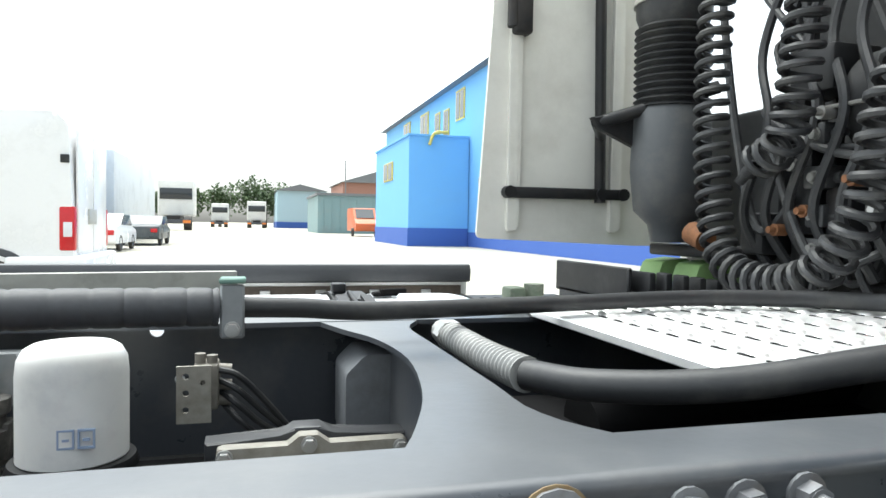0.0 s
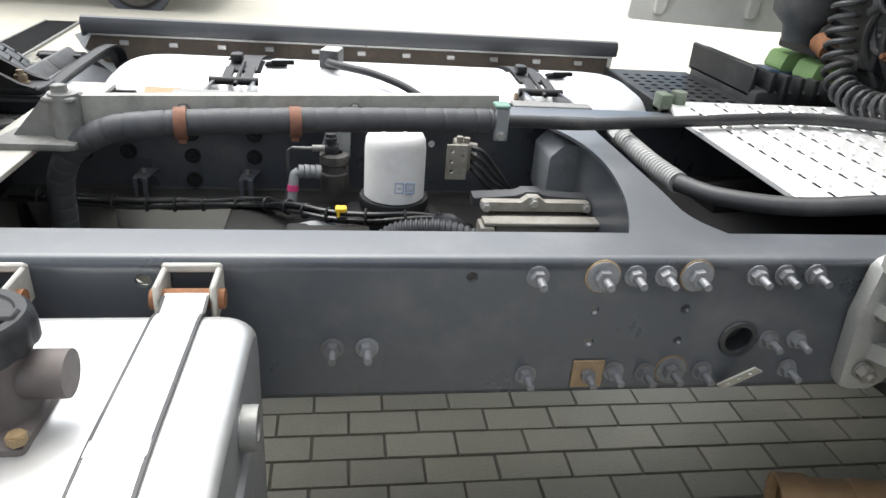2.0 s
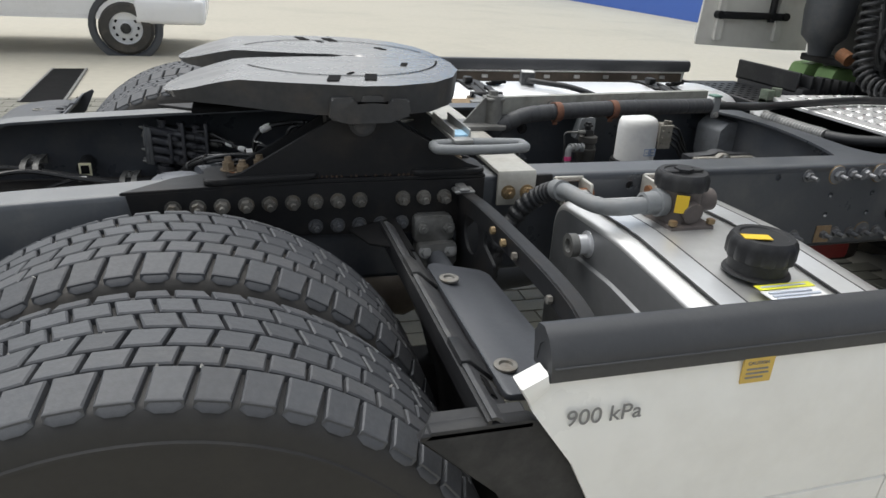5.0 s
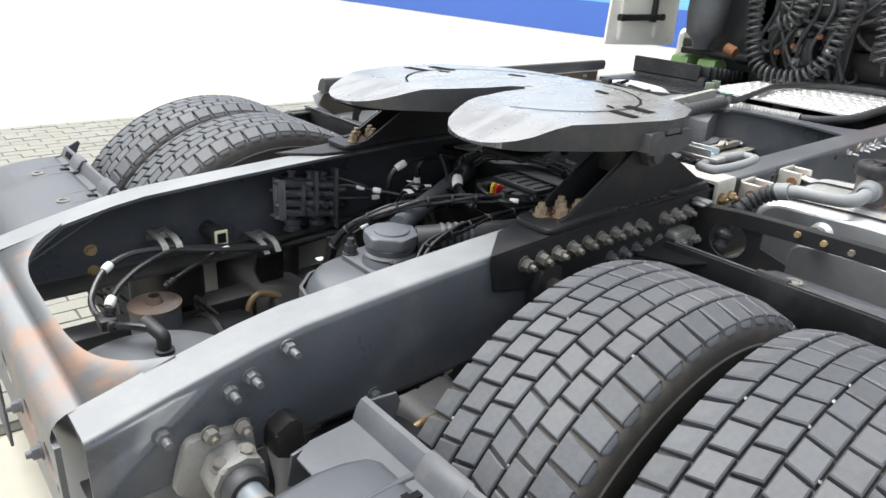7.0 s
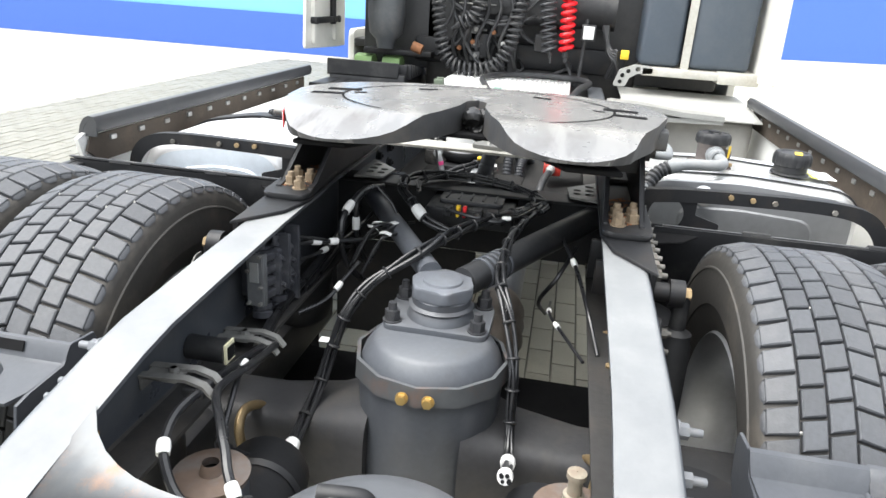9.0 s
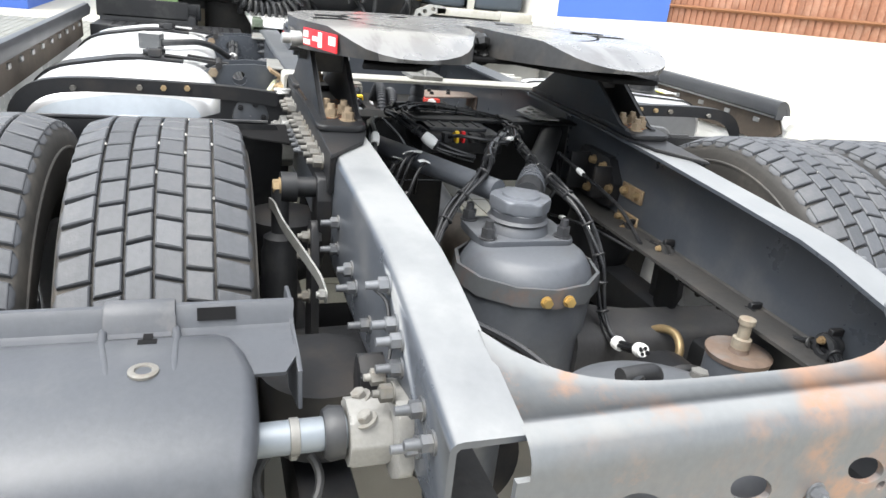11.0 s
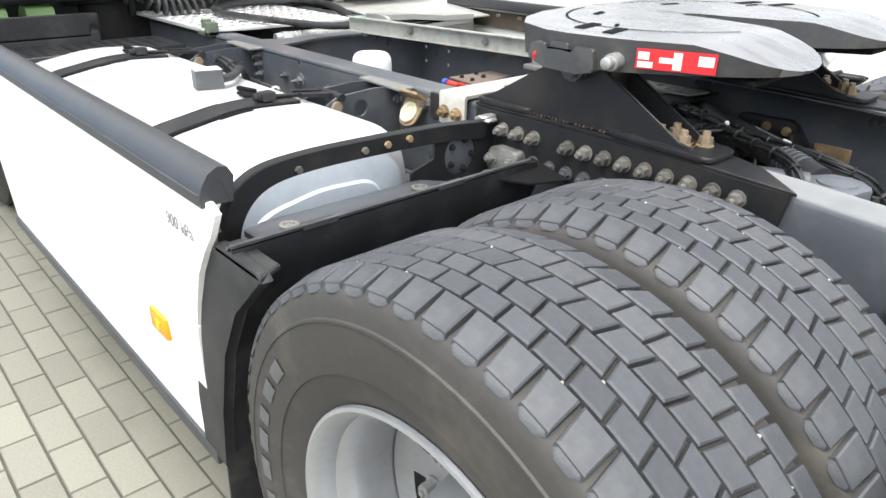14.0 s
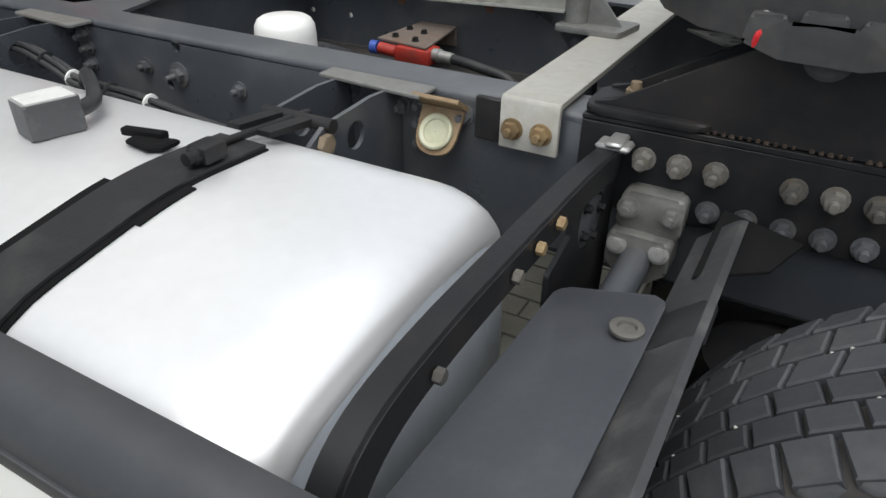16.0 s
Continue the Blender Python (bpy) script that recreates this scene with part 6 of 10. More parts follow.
box(bm, -0.329, -0.306, 0.337, 0.3398, 0.792, 0.818)
part("face", bm, DARK, th)
bm = B()
cyl(bm, (-0.322, 0.421, 0.806), (-0.319, 0.345, 0.805), 0.024, n=16)
part("plug", bm, PLASTIC, th)
for z in (0.81, 0.754):
    th = thing("rail_bolt", "rusty yellowed bolt on the rail web", "bolt", "rail bolts", (-0.618, 0.42, z))
    part("head", hexnut(B(), (-0.618, 0.4205, z), (0, -1, 0), r=0.011, h=0.011, washer=0.015, stud=0), BRASS, th)

CABLE = mat("cable_black", (0.012, 0.0125, 0.014), 0.3, 0, 90, 0.2, 0.05, (0.06, 0.06, 0.058), 0.35, 25)


def cable(name, label, pts, r=0.008, n_par=1, material=CABLE, tapes=(), seg=8, spread=0.011, ties=0.075, tape=0.024):
    """A run of cables that wind slowly round one another, with tape marks at shares of its length and ties at a spacing."""
    th = thing(name, label, "cable", "cables", pts[0])
    base = smooth_path(pts, seg)
    run = [0.0]
    for p, q in zip(base, base[1:]):
        run.append(run[-1] + (q - p).length)
    up = Vector((0, 0, 1))
    sides = []
    for i in range(len(base)):
        d = (base[min(i + 1, len(base) - 1)] - base[max(i - 1, 0)]).normalized()
        u = d.cross(sides[-1][1]).cross(d) if sides else d.cross(up if abs(d.z) < 0.9 else Vector((1, 0, 0)))
        u.normalize()
        sides.append((d.cross(u), u))
    for k in range(n_par):
        a = 2 * math.pi * k / max(n_par, 1)
        w = spread if n_par > 1 else 0.0
        rk = r * (1.0, 0.85, 1.15, 0.9, 1.05, 0.8)[k % 6] if n_par > 1 else r
        off = []
        for (u, v), t in zip(sides, run):
            b = a + 3.5 * t + 0.5 * math.sin(19 * t + 2 * k)
            g = w * (1 + 0.22 * math.sin(11 * t + 1.7 * k))
            off.append(u * math.cos(b) * g + v * math.sin(b) * g)
        bm = B()
        tube(bm, [p + o for p, o in zip(base, off)], rk, 8)
        part("strand", bm, material, th)

    def sleeve(t, length, radius, what, m_, label=""):
        i = max(k for k in range(len(run) - 1) if run[k] <= t)
        d = (base[i + 1] - base[i]).normalized()
        p = base[i] + d * (t - run[i])
        bm = B()
        lathe(bm, p - d * length / 2, d, [(0, radius * 0.9), (0.15 * length, radius), (0.55 * length, radius * 1.07), (length, radius * 0.95)], 12)
        part(what, bm, m_, th, label)
    wide = r * 1.2 + (spread if n_par > 1 else 0)
    for f in tapes:
        sleeve(f * run[-1], tape, wide + 0.0015, "tape", TAPE, "white tape mark")
    if n_par > 1:
        for i in range(1, int(run[-1] / ties)):
            sleeve((i + 0.13 * math.sin(5 * i)) * ties, 0.006, wide + 0.001, "cable_tie", PLASTIC)
    return th


def plug(parent, p, d, r=0.009, l=0.035):
    """A small round cable connector."""
    bm = B()
    lathe(bm, p, d, [(0, 0.6 * r), (0.1 * l, r), (0.5 * l, r), (0.52 * l, 1.25 * r), (0.7 * l, 1.25 * r), (0.72 * l, 0.9 * r), (l, 0.9 * r)], 12)
    part("connector", bm, PLASTIC, parent, "black connector")


cable("cable_loom", "black cable loom tied with cable ties over the axle", [(0.5, -0.2, 0.925), (0.3, -0.07, 0.925), (0.18, -0.005, 0.925), (0.059, 0.056, 0.91), (-0.014, 0.149, 0.849), (-0.055, 0.195, 0.785), (-0.07, 0.215, 0.726), (-0.11, 0.235, 0.64), (-0.18, 0.245, 0.59), (-0.3, 0.242, 0.563)], 0.0046, 6, tapes=(0.965,), spread=0.009)
for dz, dy in ((0.02, 0.0), (0.0, 0.004)):
    th = cable("sensor_wire", "black wire from the loom to a round connector", [(-0.28, 0.242, 0.563), (-0.32, 0.25, 0.565), (-0.36, 0.29, 0.59 + dz), (-0.385, 0.315 + dy, 0.618 + dz)], 0.0046)
    plug(th, (-0.385, 0.315 + dy, 0.618 + dz), (-0.5, 0.3, 0.55))
th = thing("cable_tag", "small white tag tied to a cable loom", "tag", "", (-0.08, 0.24, 0.726))
bm = B()
box(bm, -0.092, -0.07, 0.226, 0.248, 0.7245, 0.7275, 0.001, 1)
part("tag", bm, TAPE, th)
cable("cable_loom", "black cable loom hanging in front of the housing", [(0.5, -0.2, 0.925), (0.35, -0.155, 0.915), (0.2, -0.13, 0.905), (0.03, -0.13, 0.885), (-0.044, -0.153, 0.854), (-0.09, -0.175, 0.80), (-0.125, -0.188, 0.74), (-0.145, -0.19, 0.68), (-0.17, -0.195, 0.625), (-0.225, -0.2, 0.596), (-0.328, -0.2, 0.632)], 0.0043, 6, tapes=(0.9, 0.985), spread=0.0085)
cable("cable_loom", "black cable loop under the coupling plate", [(0.42, -0.19, 0.925), (0.497, -0.202, 0.928), (0.585, -0.13, 0.94), (0.62, 0.0, 0.95), (0.58, 0.12, 0.958), (0.48, 0.19, 0.965), (0.379, 0.18, 0.96), (0.33, 0.14, 0.94), (0.3, 0.105, 0.915), (0.28, 0.06, 0.9), (0.27, 0.0, 0.885)], 0.0044, 5, tapes=(0.86,), spread=0.0085, tape=0.04)
cable("cable_loom", "thin black cables looped under the coupling plate", [(0.3, -0.1, 0.92), (0.4, -0.15, 0.93), (0.5, -0.17, 0.935), (0.57, -0.1, 0.945), (0.59, 0.02, 0.955), (0.54, 0.11, 0.962), (0.46, 0.15, 0.965), (0.39, 0.14, 0.955)], 0.0032, 3, spread=0.006)
cable("brake_hose", "black brake hose with white tape marks", [(-0.2, 0.32, 0.765), (-0.33, 0.32, 0.79), (-0.46, 0.312, 0.818), (-0.54, 0.313, 0.825), (-0.59, 0.306, 0.818), (-0.628, 0.29, 0.802), (-0.662, 0.255, 0.775), (-0.676, 0.218, 0.762), (-0.676, 0.175, 0.755), (-0.665, 0.145, 0.752)], 0.0075, 1, tapes=(0.69,))
cable("brake_hose", "black brake hose with white tape marks", [(-0.2, 0.3, 0.765), (-0.33, 0.295, 0.79), (-0.46, 0.29, 0.818), (-0.55, 0.24, 0.82), (-0.6, 0.207, 0.81), (-0.63, 0.188, 0.795), (-0.658, 0.161, 0.771), (-0.665, 0.145, 0.755)], 0.0075, 1, tapes=(0.92,))
cable("brake_hose", "black hose between a joint block and an elbow fitting", [(-0.665, 0.135, 0.75), (-0.655, 0.1, 0.757), (-0.64, 0.07, 0.765), (-0.62, 0.035, 0.771), (-0.606, 0.015, 0.772)], 0.0085, 1)
th = thing("hose_joint", "black plastic joint block where hoses meet", "hose joint", "", (-0.665, 0.14, 0.74))
part("block", box(B(), -0.685, -0.648, 0.122, 0.158, 0.737, 0.763, 0.006), PLASTIC, th)
for p, d in (((-0.668, 0.156, 0.751), (-0.2, 1, 0)), ((-0.664, 0.124, 0.751), (0.1, -1, 0.05)), ((-0.658, 0.147, 0.761), (0.3, 0.4, 1))):
    bm = B()
    lathe(bm, p, d, [(0, 0.011), (0.008, 0.011), (0.009, 0.0125), (0.018, 0.0125), (0.02, 0.009)], 12)
    part("collar", bm, PLASTIC, th)
for dz in (0, 0.028):
    cable("brake_hose", "black hose along the rail", [(-0.22, 0.33, 0.765 - dz), (-0.05, 0.36, 0.762 - dz), (0.1, 0.36, 0.775 - dz), (0.3, 0.345, 0.815 - dz), (0.6, 0.36, 0.85 - dz)], 0.011)
th = cable("sensor_wire", "thin black sensor wire with white tag", [(-0.2, 0.305, 0.76), (-0.26, 0.315, 0.778), (-0.32, 0.312, 0.784), (-0.37, 0.302, 0.778), (-0.42, 0.29, 0.765), (-0.47, 0.278, 0.75)], 0.0055, 1, tapes=(0.45,))
plug(th, (-0.468, 0.278, 0.751), (-0.7, -0.2, -0.3))
cable("air_hose", "black hose with white tape hanging beside the rail", [(0.4, 0.24, 0.955), (0.33, 0.27, 0.962), (0.24, 0.28, 0.948), (0.2, 0.289, 0.92), (0.186, 0.289, 0.88), (0.19, 0.285, 0.83), (0.22, 0.27, 0.77), (0.28, 0.25, 0.72)], 0.008, 1, tapes=(0.4,), tape=0.034)
cable("air_hose", "black hose with white tape hanging beside the rail", [(0.36, 0.27, 0.955), (0.3, 0.281, 0.94), (0.29, 0.283, 0.884), (0.295, 0.278, 0.82), (0.33, 0.26, 0.75)], 0.0075, 1, tapes=(0.48,), tape=0.034)
cable("cable_loom", "black cable loom held by round clips on the rail", [(0.5, -0.36, 0.76), (0.38, -0.385, 0.72), (0.246, -0.4, 0.706), (0.101, -0.4, 0.732), (-0.067, -0.4, 0.74), (-0.16, -0.39, 0.722), (-0.242, -0.39, 0.716), (-0.38, -0.4, 0.724), (-0.494, -0.4, 0.741), (-0.574, -0.4, 0.768), (-0.63, -0.375, 0.75), (-0.66, -0.34, 0.72)], 0.0045, 4, tapes=(0.55,), spread=0.0065)
for x, z in ((0.101, 0.734), (-0.067, 0.742), (-0.38, 0.726), (-0.574, 0.77)):
    th = thing("cable_clip", "round black rubber lined cable clip on the rail", "cable clip", "cable clips", (x, -0.41, z))
    bm = B()
    lathe(bm, (x, -0.4215, z), (0, 1, 0), [(0, 0.016), (0.012, 0.016), (0.014, 0.024), (0.034, 0.024), (0.036, 0.014), (0.03, 0.012)], 18, False)
    part("rubber", bm, HOSE, th)
    bm = B()
    lathe(bm, (x, -0.4, z), (0, 1, 0), [(0, 0.0245), (0, 0.0265), (0.008, 0.0265), (0.008, 0.0245)], 18, False)
    box(bm, x - 0.006, x + 0.006, -0.421, -0.392, z + 0.022, z + 0.036, 0.002, 1)
    part("clip_band", bm, FRAMEB, th)
    part("bolt", hexnut(B(), (x + 0.004, -0.386, z + 0.012), (0, 1, 0), r=0.006, h=0.006, washer=0.008, stud=0), BRASS, th)
for z in (0.831, 0.755):
    th = thing("rail_plate", "yellowed bolted plate on the rail", "plate", "rail plates", (0.14, -0.42, z))
    bm = B()
    box(bm, 0.09, 0.19, -0.421, -0.414, z - 0.02, z + 0.02, 0.002, 1)
    part("plate", bm, MATS["yellowed_zinc"], th)
    for d in (-0.027, 0.03):
        part("bolt", hexnut(B(), (0.14 + d, -0.414, z), (0, 1, 0), r=0.01, h=0.01, washer=0.013, stud=0.006), BRASS, th)
th = thing("cast_bracket", "dark cast bracket with rusty bolts on the rail", "bracket", "", (0.3, -0.42, 0.84))
bm = B()
prism(bm, rounded([(0.21, 0.765), (0.4, 0.765), (0.42, 0.9), (0.25, 0.9), (0.2, 0.84)], 0.02), "y", -0.421, -0.395, 0.006, 2)
box(bm, 0.225, 0.24, -0.4, -0.345, 0.79, 0.88, 0.005)
box(bm, 0.35, 0.365, -0.4, -0.335, 0.78, 0.89, 0.005)
part("casting", bm, FRAMEB, th)
for x, z in ((0.265, 0.87), (0.325, 0.875), (0.265, 0.795), (0.33, 0.79), (0.215, 0.82)):
    part("bolt", hexnut(B(), (x, -0.395, z), (0, 1, 0), r=0.011, h=0.011, washer=0.014, stud=0.006), BRASS, th)

# control box with coloured plugs ahead of the axle
th = thing("control_box", "black electronic control box with yellow and red plugs", "control box", "", (0.48, 0, 0.88))
part("housing", box(B(), 0.375, 0.59, -0.125, 0.115, 0.87, 0.922, 0.008), PLASTIC, th)
bm = B()
prism(bm, rounded([(0.42, -0.09), (0.57, -0.09), (0.57, 0.085), (0.42, 0.085)], 0.012), "z", 0.922, 0.932, 0.003, 1)
for k in range(5):
    box(bm, 0.435, 0.555, -0.072 + 0.034 * k, -0.066 + 0.034 * k, 0.931, 0.935, 0.001, 1)
part("lid", bm, mat("lid_grey", (0.03, 0.031, 0.034), 0.5, 0, 90, 0.2, 0.1, (0.08, 0.08, 0.08), 0.4, 14), th, "ribbed dusty lid")
for y, m_, w in ((0.05, PLASTIC, 0.022), (0.022, YELLOW, 0.009), (0.004, RED, 0.008), (-0.03, PLASTIC, 0.026), (-0.07, PLASTIC, 0.03)):
    bm = B()
    box(bm, 0.352, 0.385, y - w / 2, y + w / 2, 0.905, 0.93, 0.002, 1)
    if m_ is not PLASTIC:
        box(bm, 0.358, 0.37, y - w / 2 - 0.001, y + w / 2 + 0.001, 0.926, 0.936, 0.001, 1)
    part("plug", bm, m_, th)
th = thing("perforated_gusset", "dark perforated gusset plate on a rail", "gusset", "", (0.6, 0.3, 0.95))
for s in (-1, 1):
    bm = B()
    plate(bm, [(0.5, s * 0.355), (0.72, s * 0.355), (0.62, s * 0.26), (0.52, s * 0.27)], [circle(0.56 + 0.045 * i, s * 0.325, 0.014, 12) for i in range(3)] + [circle(0.56 + 0.04 * i, s * 0.29, 0.012, 12) for i in range(2)], "z", 0.945, 0.951)
    part("plate", bm, WORN, th)

# thin wiring and tags under the coupling plate
WIRES = (
    ((0.0, 0.37, 0.912), (0.05, 0.36, 0.91), (0.13, 0.31, 0.88), (0.24, 0.28, 0.83), (0.4, 0.31, 0.84), (0.52, 0.35, 0.86)),
    ((0.0, 0.37, 0.85), (0.06, 0.36, 0.845), (0.15, 0.33, 0.84), (0.3, 0.3, 0.84), (0.48, 0.28, 0.86)),
    ((0.0, 0.37, 0.882), (0.08, 0.35, 0.885), (0.16, 0.29, 0.87), (0.24, 0.23, 0.86), (0.36, 0.2, 0.87)),
    ((0.34, 0.24, 0.97), (0.33, 0.19, 0.92), (0.3, 0.15, 0.84), (0.36, 0.13, 0.76)),
    ((0.36, 0.05, 0.92), (0.31, 0.03, 0.935), (0.29, -0.05, 0.93), (0.34, -0.12, 0.925), (0.42, -0.18, 0.925)),
    ((0.35, -0.03, 0.92), (0.3, -0.05, 0.925), (0.3, -0.1, 0.925), (0.38, -0.15, 0.925)),
    ((0.35, -0.07, 0.92), (0.31, -0.1, 0.93), (0.34, -0.14, 0.93), (0.44, -0.18, 0.93)),
    ((0.3, -0.26, 0.9), (0.2, -0.3, 0.86), (0.06, -0.33, 0.82), (-0.02, -0.36, 0.75)),
    ((0.36, -0.3, 0.86), (0.28, -0.26, 0.8), (0.3, -0.22, 0.72), (0.4, -0.24, 0.64)),
    ((0.3, -0.25, 0.72), (0.16, -0.25, 0.75), (0.06, -0.28, 0.755), (-0.04, -0.33, 0.74)),
    ((0.12, 0.22, 0.84), (0.1, 0.25, 0.8), (0.05, 0.28, 0.76), (0.0, 0.33, 0.74)),
)
for k, w in enumerate(WIRES):
    cable("sensor_wire", "thin black wire under the coupling plate", list(w), 0.004 + 0.001 * (k % 3), 1, tapes=((), (0.35,), (0.3, 0.42), (0.5,), (), (), (0.3,), (0.25,), (), (0.3, 0.6), (0.4,))[k])
for k, (x, y, z) in enumerate(((0.2, 0.2, 0.915), (0.24, 0.17, 0.905), (0.17, 0.17, 0.9), (0.23, 0.22, 0.89))):
    th = thing("cable_tag", "small white paper tag among dark wires", "tag", "cable tags", (x, y, z))
    bm = B()
    sheet(bm, [(x - 0.014, z, y - 0.009, y + 0.009), (x, z + 0.004, y - 0.009, y + 0.009), (x + 0.014, z + 0.001, y - 0.008, y + 0.01)], 0.0015)
    part("tag", bm, TAPE, th, m=Matrix.Translation((x, y, z)) @ Matrix.Rotation(0.6 + 0.5 * k, 4, "Z") @ Matrix.Rotation(0.5 - 0.3 * k, 4, "Y") @ Matrix.Translation((-x, -y, -z)))
    cable("sensor_wire", "thin black wire with a tag", [(x - 0.03, y + 0.05, z - 0.1), (x - 0.01, y + 0.02, z - 0.03), (x, y, z - 0.006), (x + 0.04, y - 0.02, z - 0.01), (x + 0.12, y - 0.03, z - 0.03)], 0.004)

# ---- between the rails ahead of the coupling ----
def text_part(text, size, material, parent, m):
    """Letters in the built-in font as a thin mesh."""
    cu = bpy.data.curves.new("lettering", "FONT")
    cu.body, cu.size, cu.extrude = text, size, 0.0004
    ob = bpy.data.objects.new("lettering", cu)
    me = bpy.data.meshes.new_from_object(ob)
    me.materials.append(material)
    bpy.data.objects.remove(ob)
    bpy.data.curves.remove(cu)
    return shared("lettering", me, parent, m)


DCAST = mat("dirty_casting", (0.21, 0.195, 0.17), 0.6, 0.2, 140, 0.2, 0.3, (0.1, 0.09, 0.07), 0.6, 18)
INK = mat("grey_ink", (0.2, 0.2, 0.2), 0.6, 0, 60, 0.05, 0.0)
BLUEINK = mat("blue_ink", (0.32, 0.4, 0.56), 0.6, 0, 60, 0.05, 0.0)
th = thing("filter_cartridge", "white screw-on filter cartridge on a dirty black base", "filter", "", (1.485, 0.18, 0.82))
FX, FY = 1.488, 0.185
bm = B()
lathe(bm, (FX, FY, 0.838), (0, 0, 1), [(0, 0.066), (0.003, 0.069), (0.115, 0.069), (0.135, 0.067), (0.148, 0.06), (0.154, 0.05), (0.156, 0.001)], 40, False)
part("cartridge", bm, FILTERW, th, "white painted cartridge")
bm = B()
lathe(bm, (FX, FY, 0.796), (0, 0, 1), [(0, 0.06), (0.01, 0.075), (0.03, 0.082), (0.042, 0.078), (0.044, 0.05)], 32, False)
box(bm, FX - 0.11, FX + 0.09, FY - 0.07, FY + 0.07, 0.72, 0.795, 0.015)
part("base", bm, FRAMEB, th, "dirty black base")
bm = B()
for u in (-0.012, 0.012):
    c = FX + 0.018 + u
    for x0, x1, z0, z1 in ((-0.01, 0.01, 0.868, 0.8705), (-0.01, 0.01, 0.8905, 0.893), (-0.01, -0.0078, 0.8705, 0.8905), (0.0078, 0.01, 0.8705, 0.8905), (-0.004, 0.004, 0.878, 0.881)):
        box(bm, c + x0, c + x1, FY - 0.0695, FY - 0.0655, z0, z1)
tagged(part("printed_mark", bm, BLUEINK, th, "blue printed squares"), kind="stuff")
th = thing("solenoid_valve", "black solenoid valve with bracket beside a filter", "valve", "valves", (1.33, 0.25, 0.85))
bm = B()
prism(bm, rounded([(1.315, 0.88), (1.335, 0.958), (1.388, 0.958), (1.388, 0.88)], 0.006), "y", 0.31, 0.35, 0.004, 1)
box(bm, 1.37, 1.39, 0.34, 0.421, 0.9, 0.945, 0.003, 1)
part("bracket", bm, FADED, th, "dull grey bracket")
bm = B()
lathe(bm, (1.35, 0.28, 0.805), (0, 0, 1), [(0, 0.03), (0.03, 0.034), (0.05, 0.034), (0.053, 0.028), (0.07, 0.028), (0.075, 0.034), (0.095, 0.034), (0.1, 0.02)], 20, False)
box(bm, 1.318, 1.385, 0.27, 0.312, 0.81, 0.865, 0.006)
part("body", bm, mat("dusty_solenoid", (0.045, 0.043, 0.04), 0.6, 0, 120, 0.3, 0.25, (0.14, 0.13, 0.115), 0.6, 30), th, "dusty black body")
bm = B()
box(bm, 1.328, 1.362, 0.262, 0.295, 0.9, 0.925, 0.005)
cyl(bm, (1.343, 0.275, 0.925), (1.343, 0.275, 0.952), 0.012, n=12)
box(bm, 1.33, 1.357, 0.262, 0.288, 0.936, 0.944, 0.002, 1)
part("plug", bm, PLASTIC, th)
bm = B()
cyl(bm, (1.328, 0.27, 0.917), (1.3, 0.265, 0.918), 0.008, n=10)
cyl(bm, (1.3, 0.265, 0.918), (1.255, 0.26, 0.92), 0.0035, n=8)
part("nozzle", bm, WORN, th)
bm = B()
for k in range(4):
    cyl(bm, (1.318 - 0.013 * k, 0.252, 0.865), (1.307 - 0.013 * k, 0.25, 0.866), 0.0165 - 0.001 * (k % 2), n=16)
tube(bm, smooth_path([(1.27, 0.245, 0.867), (1.26, 0.242, 0.86), (1.257, 0.235, 0.84), (1.253, 0.225, 0.8)]), 0.0115, 12)
part("elbow_plug", bm, FADED, th, "ribbed grey elbow plug")
bm = B()
cyl(bm, (1.2565, 0.234, 0.838), (1.2555, 0.231, 0.824), 0.013, n=14)
part("pink_ring", bm, mat("pink_plastic", (0.5, 0.04, 0.16), 0.5, 0, 50, 0.05, 0.0), th, "pink ring")
bm = B()
tube(bm, smooth_path([(1.256, 0.26, 0.92), (1.245, 0.258, 0.91), (1.245, 0.25, 0.88), (1.247, 0.245, 0.84), (1.235, 0.23, 0.79)]), 0.004, 8)
part("wire", bm, HOSE, th)
th = thing("solenoid_valve", "pale metal valve block with cables beside a filter", "valve", "valves", (1.66, 0.28, 0.85))
bm = B()
plate(bm, [(1.613, 0.86), (1.662, 0.86), (1.662, 0.945), (1.613, 0.945)], [circle(1.626, 0.93, 0.005, 8), circle(1.626, 0.905, 0.005, 8), circle(1.626, 0.88, 0.005, 8), circle(1.65, 0.92, 0.004, 8)], "y", 0.232, 0.238)
part("backplate", bm, MATS["stained_flange"] if "stained_flange" in MATS else mat("stained_flange", (0.3, 0.285, 0.25), 0.55, 0.25, 100, 0.2, 0.2, (0.16, 0.14, 0.11), 0.6, 16), th)
bm = B()
box(bm, 1.635, 1.672, 0.24, 0.3, 0.875, 0.945, 0.006)
cyl(bm, (1.645, 0.255, 0.945), (1.645, 0.255, 0.96), 0.008, n=12)
cyl(bm, (1.662, 0.255, 0.945), (1.662, 0.255, 0.957), 0.008, n=12)
for k in range(3):
    cyl(bm, (1.668, 0.27, 0.885 + 0.024 * k), (1.69, 0.27, 0.883 + 0.024 * k), 0.0085, n=10)
part("block", bm, DCAST, th)
for k in range(4):
    bm = B()
    tube(bm, smooth_path([(1.672, 0.25 + 0.012 * k, 0.935 - 0.018 * k), (1.7, 0.25, 0.925 - 0.022 * k), (1.74, 0.27, 0.88 - 0.02 * k), (1.8, 0.3, 0.8)]), 0.005, 8)
    part("cable", bm, HOSE, th)

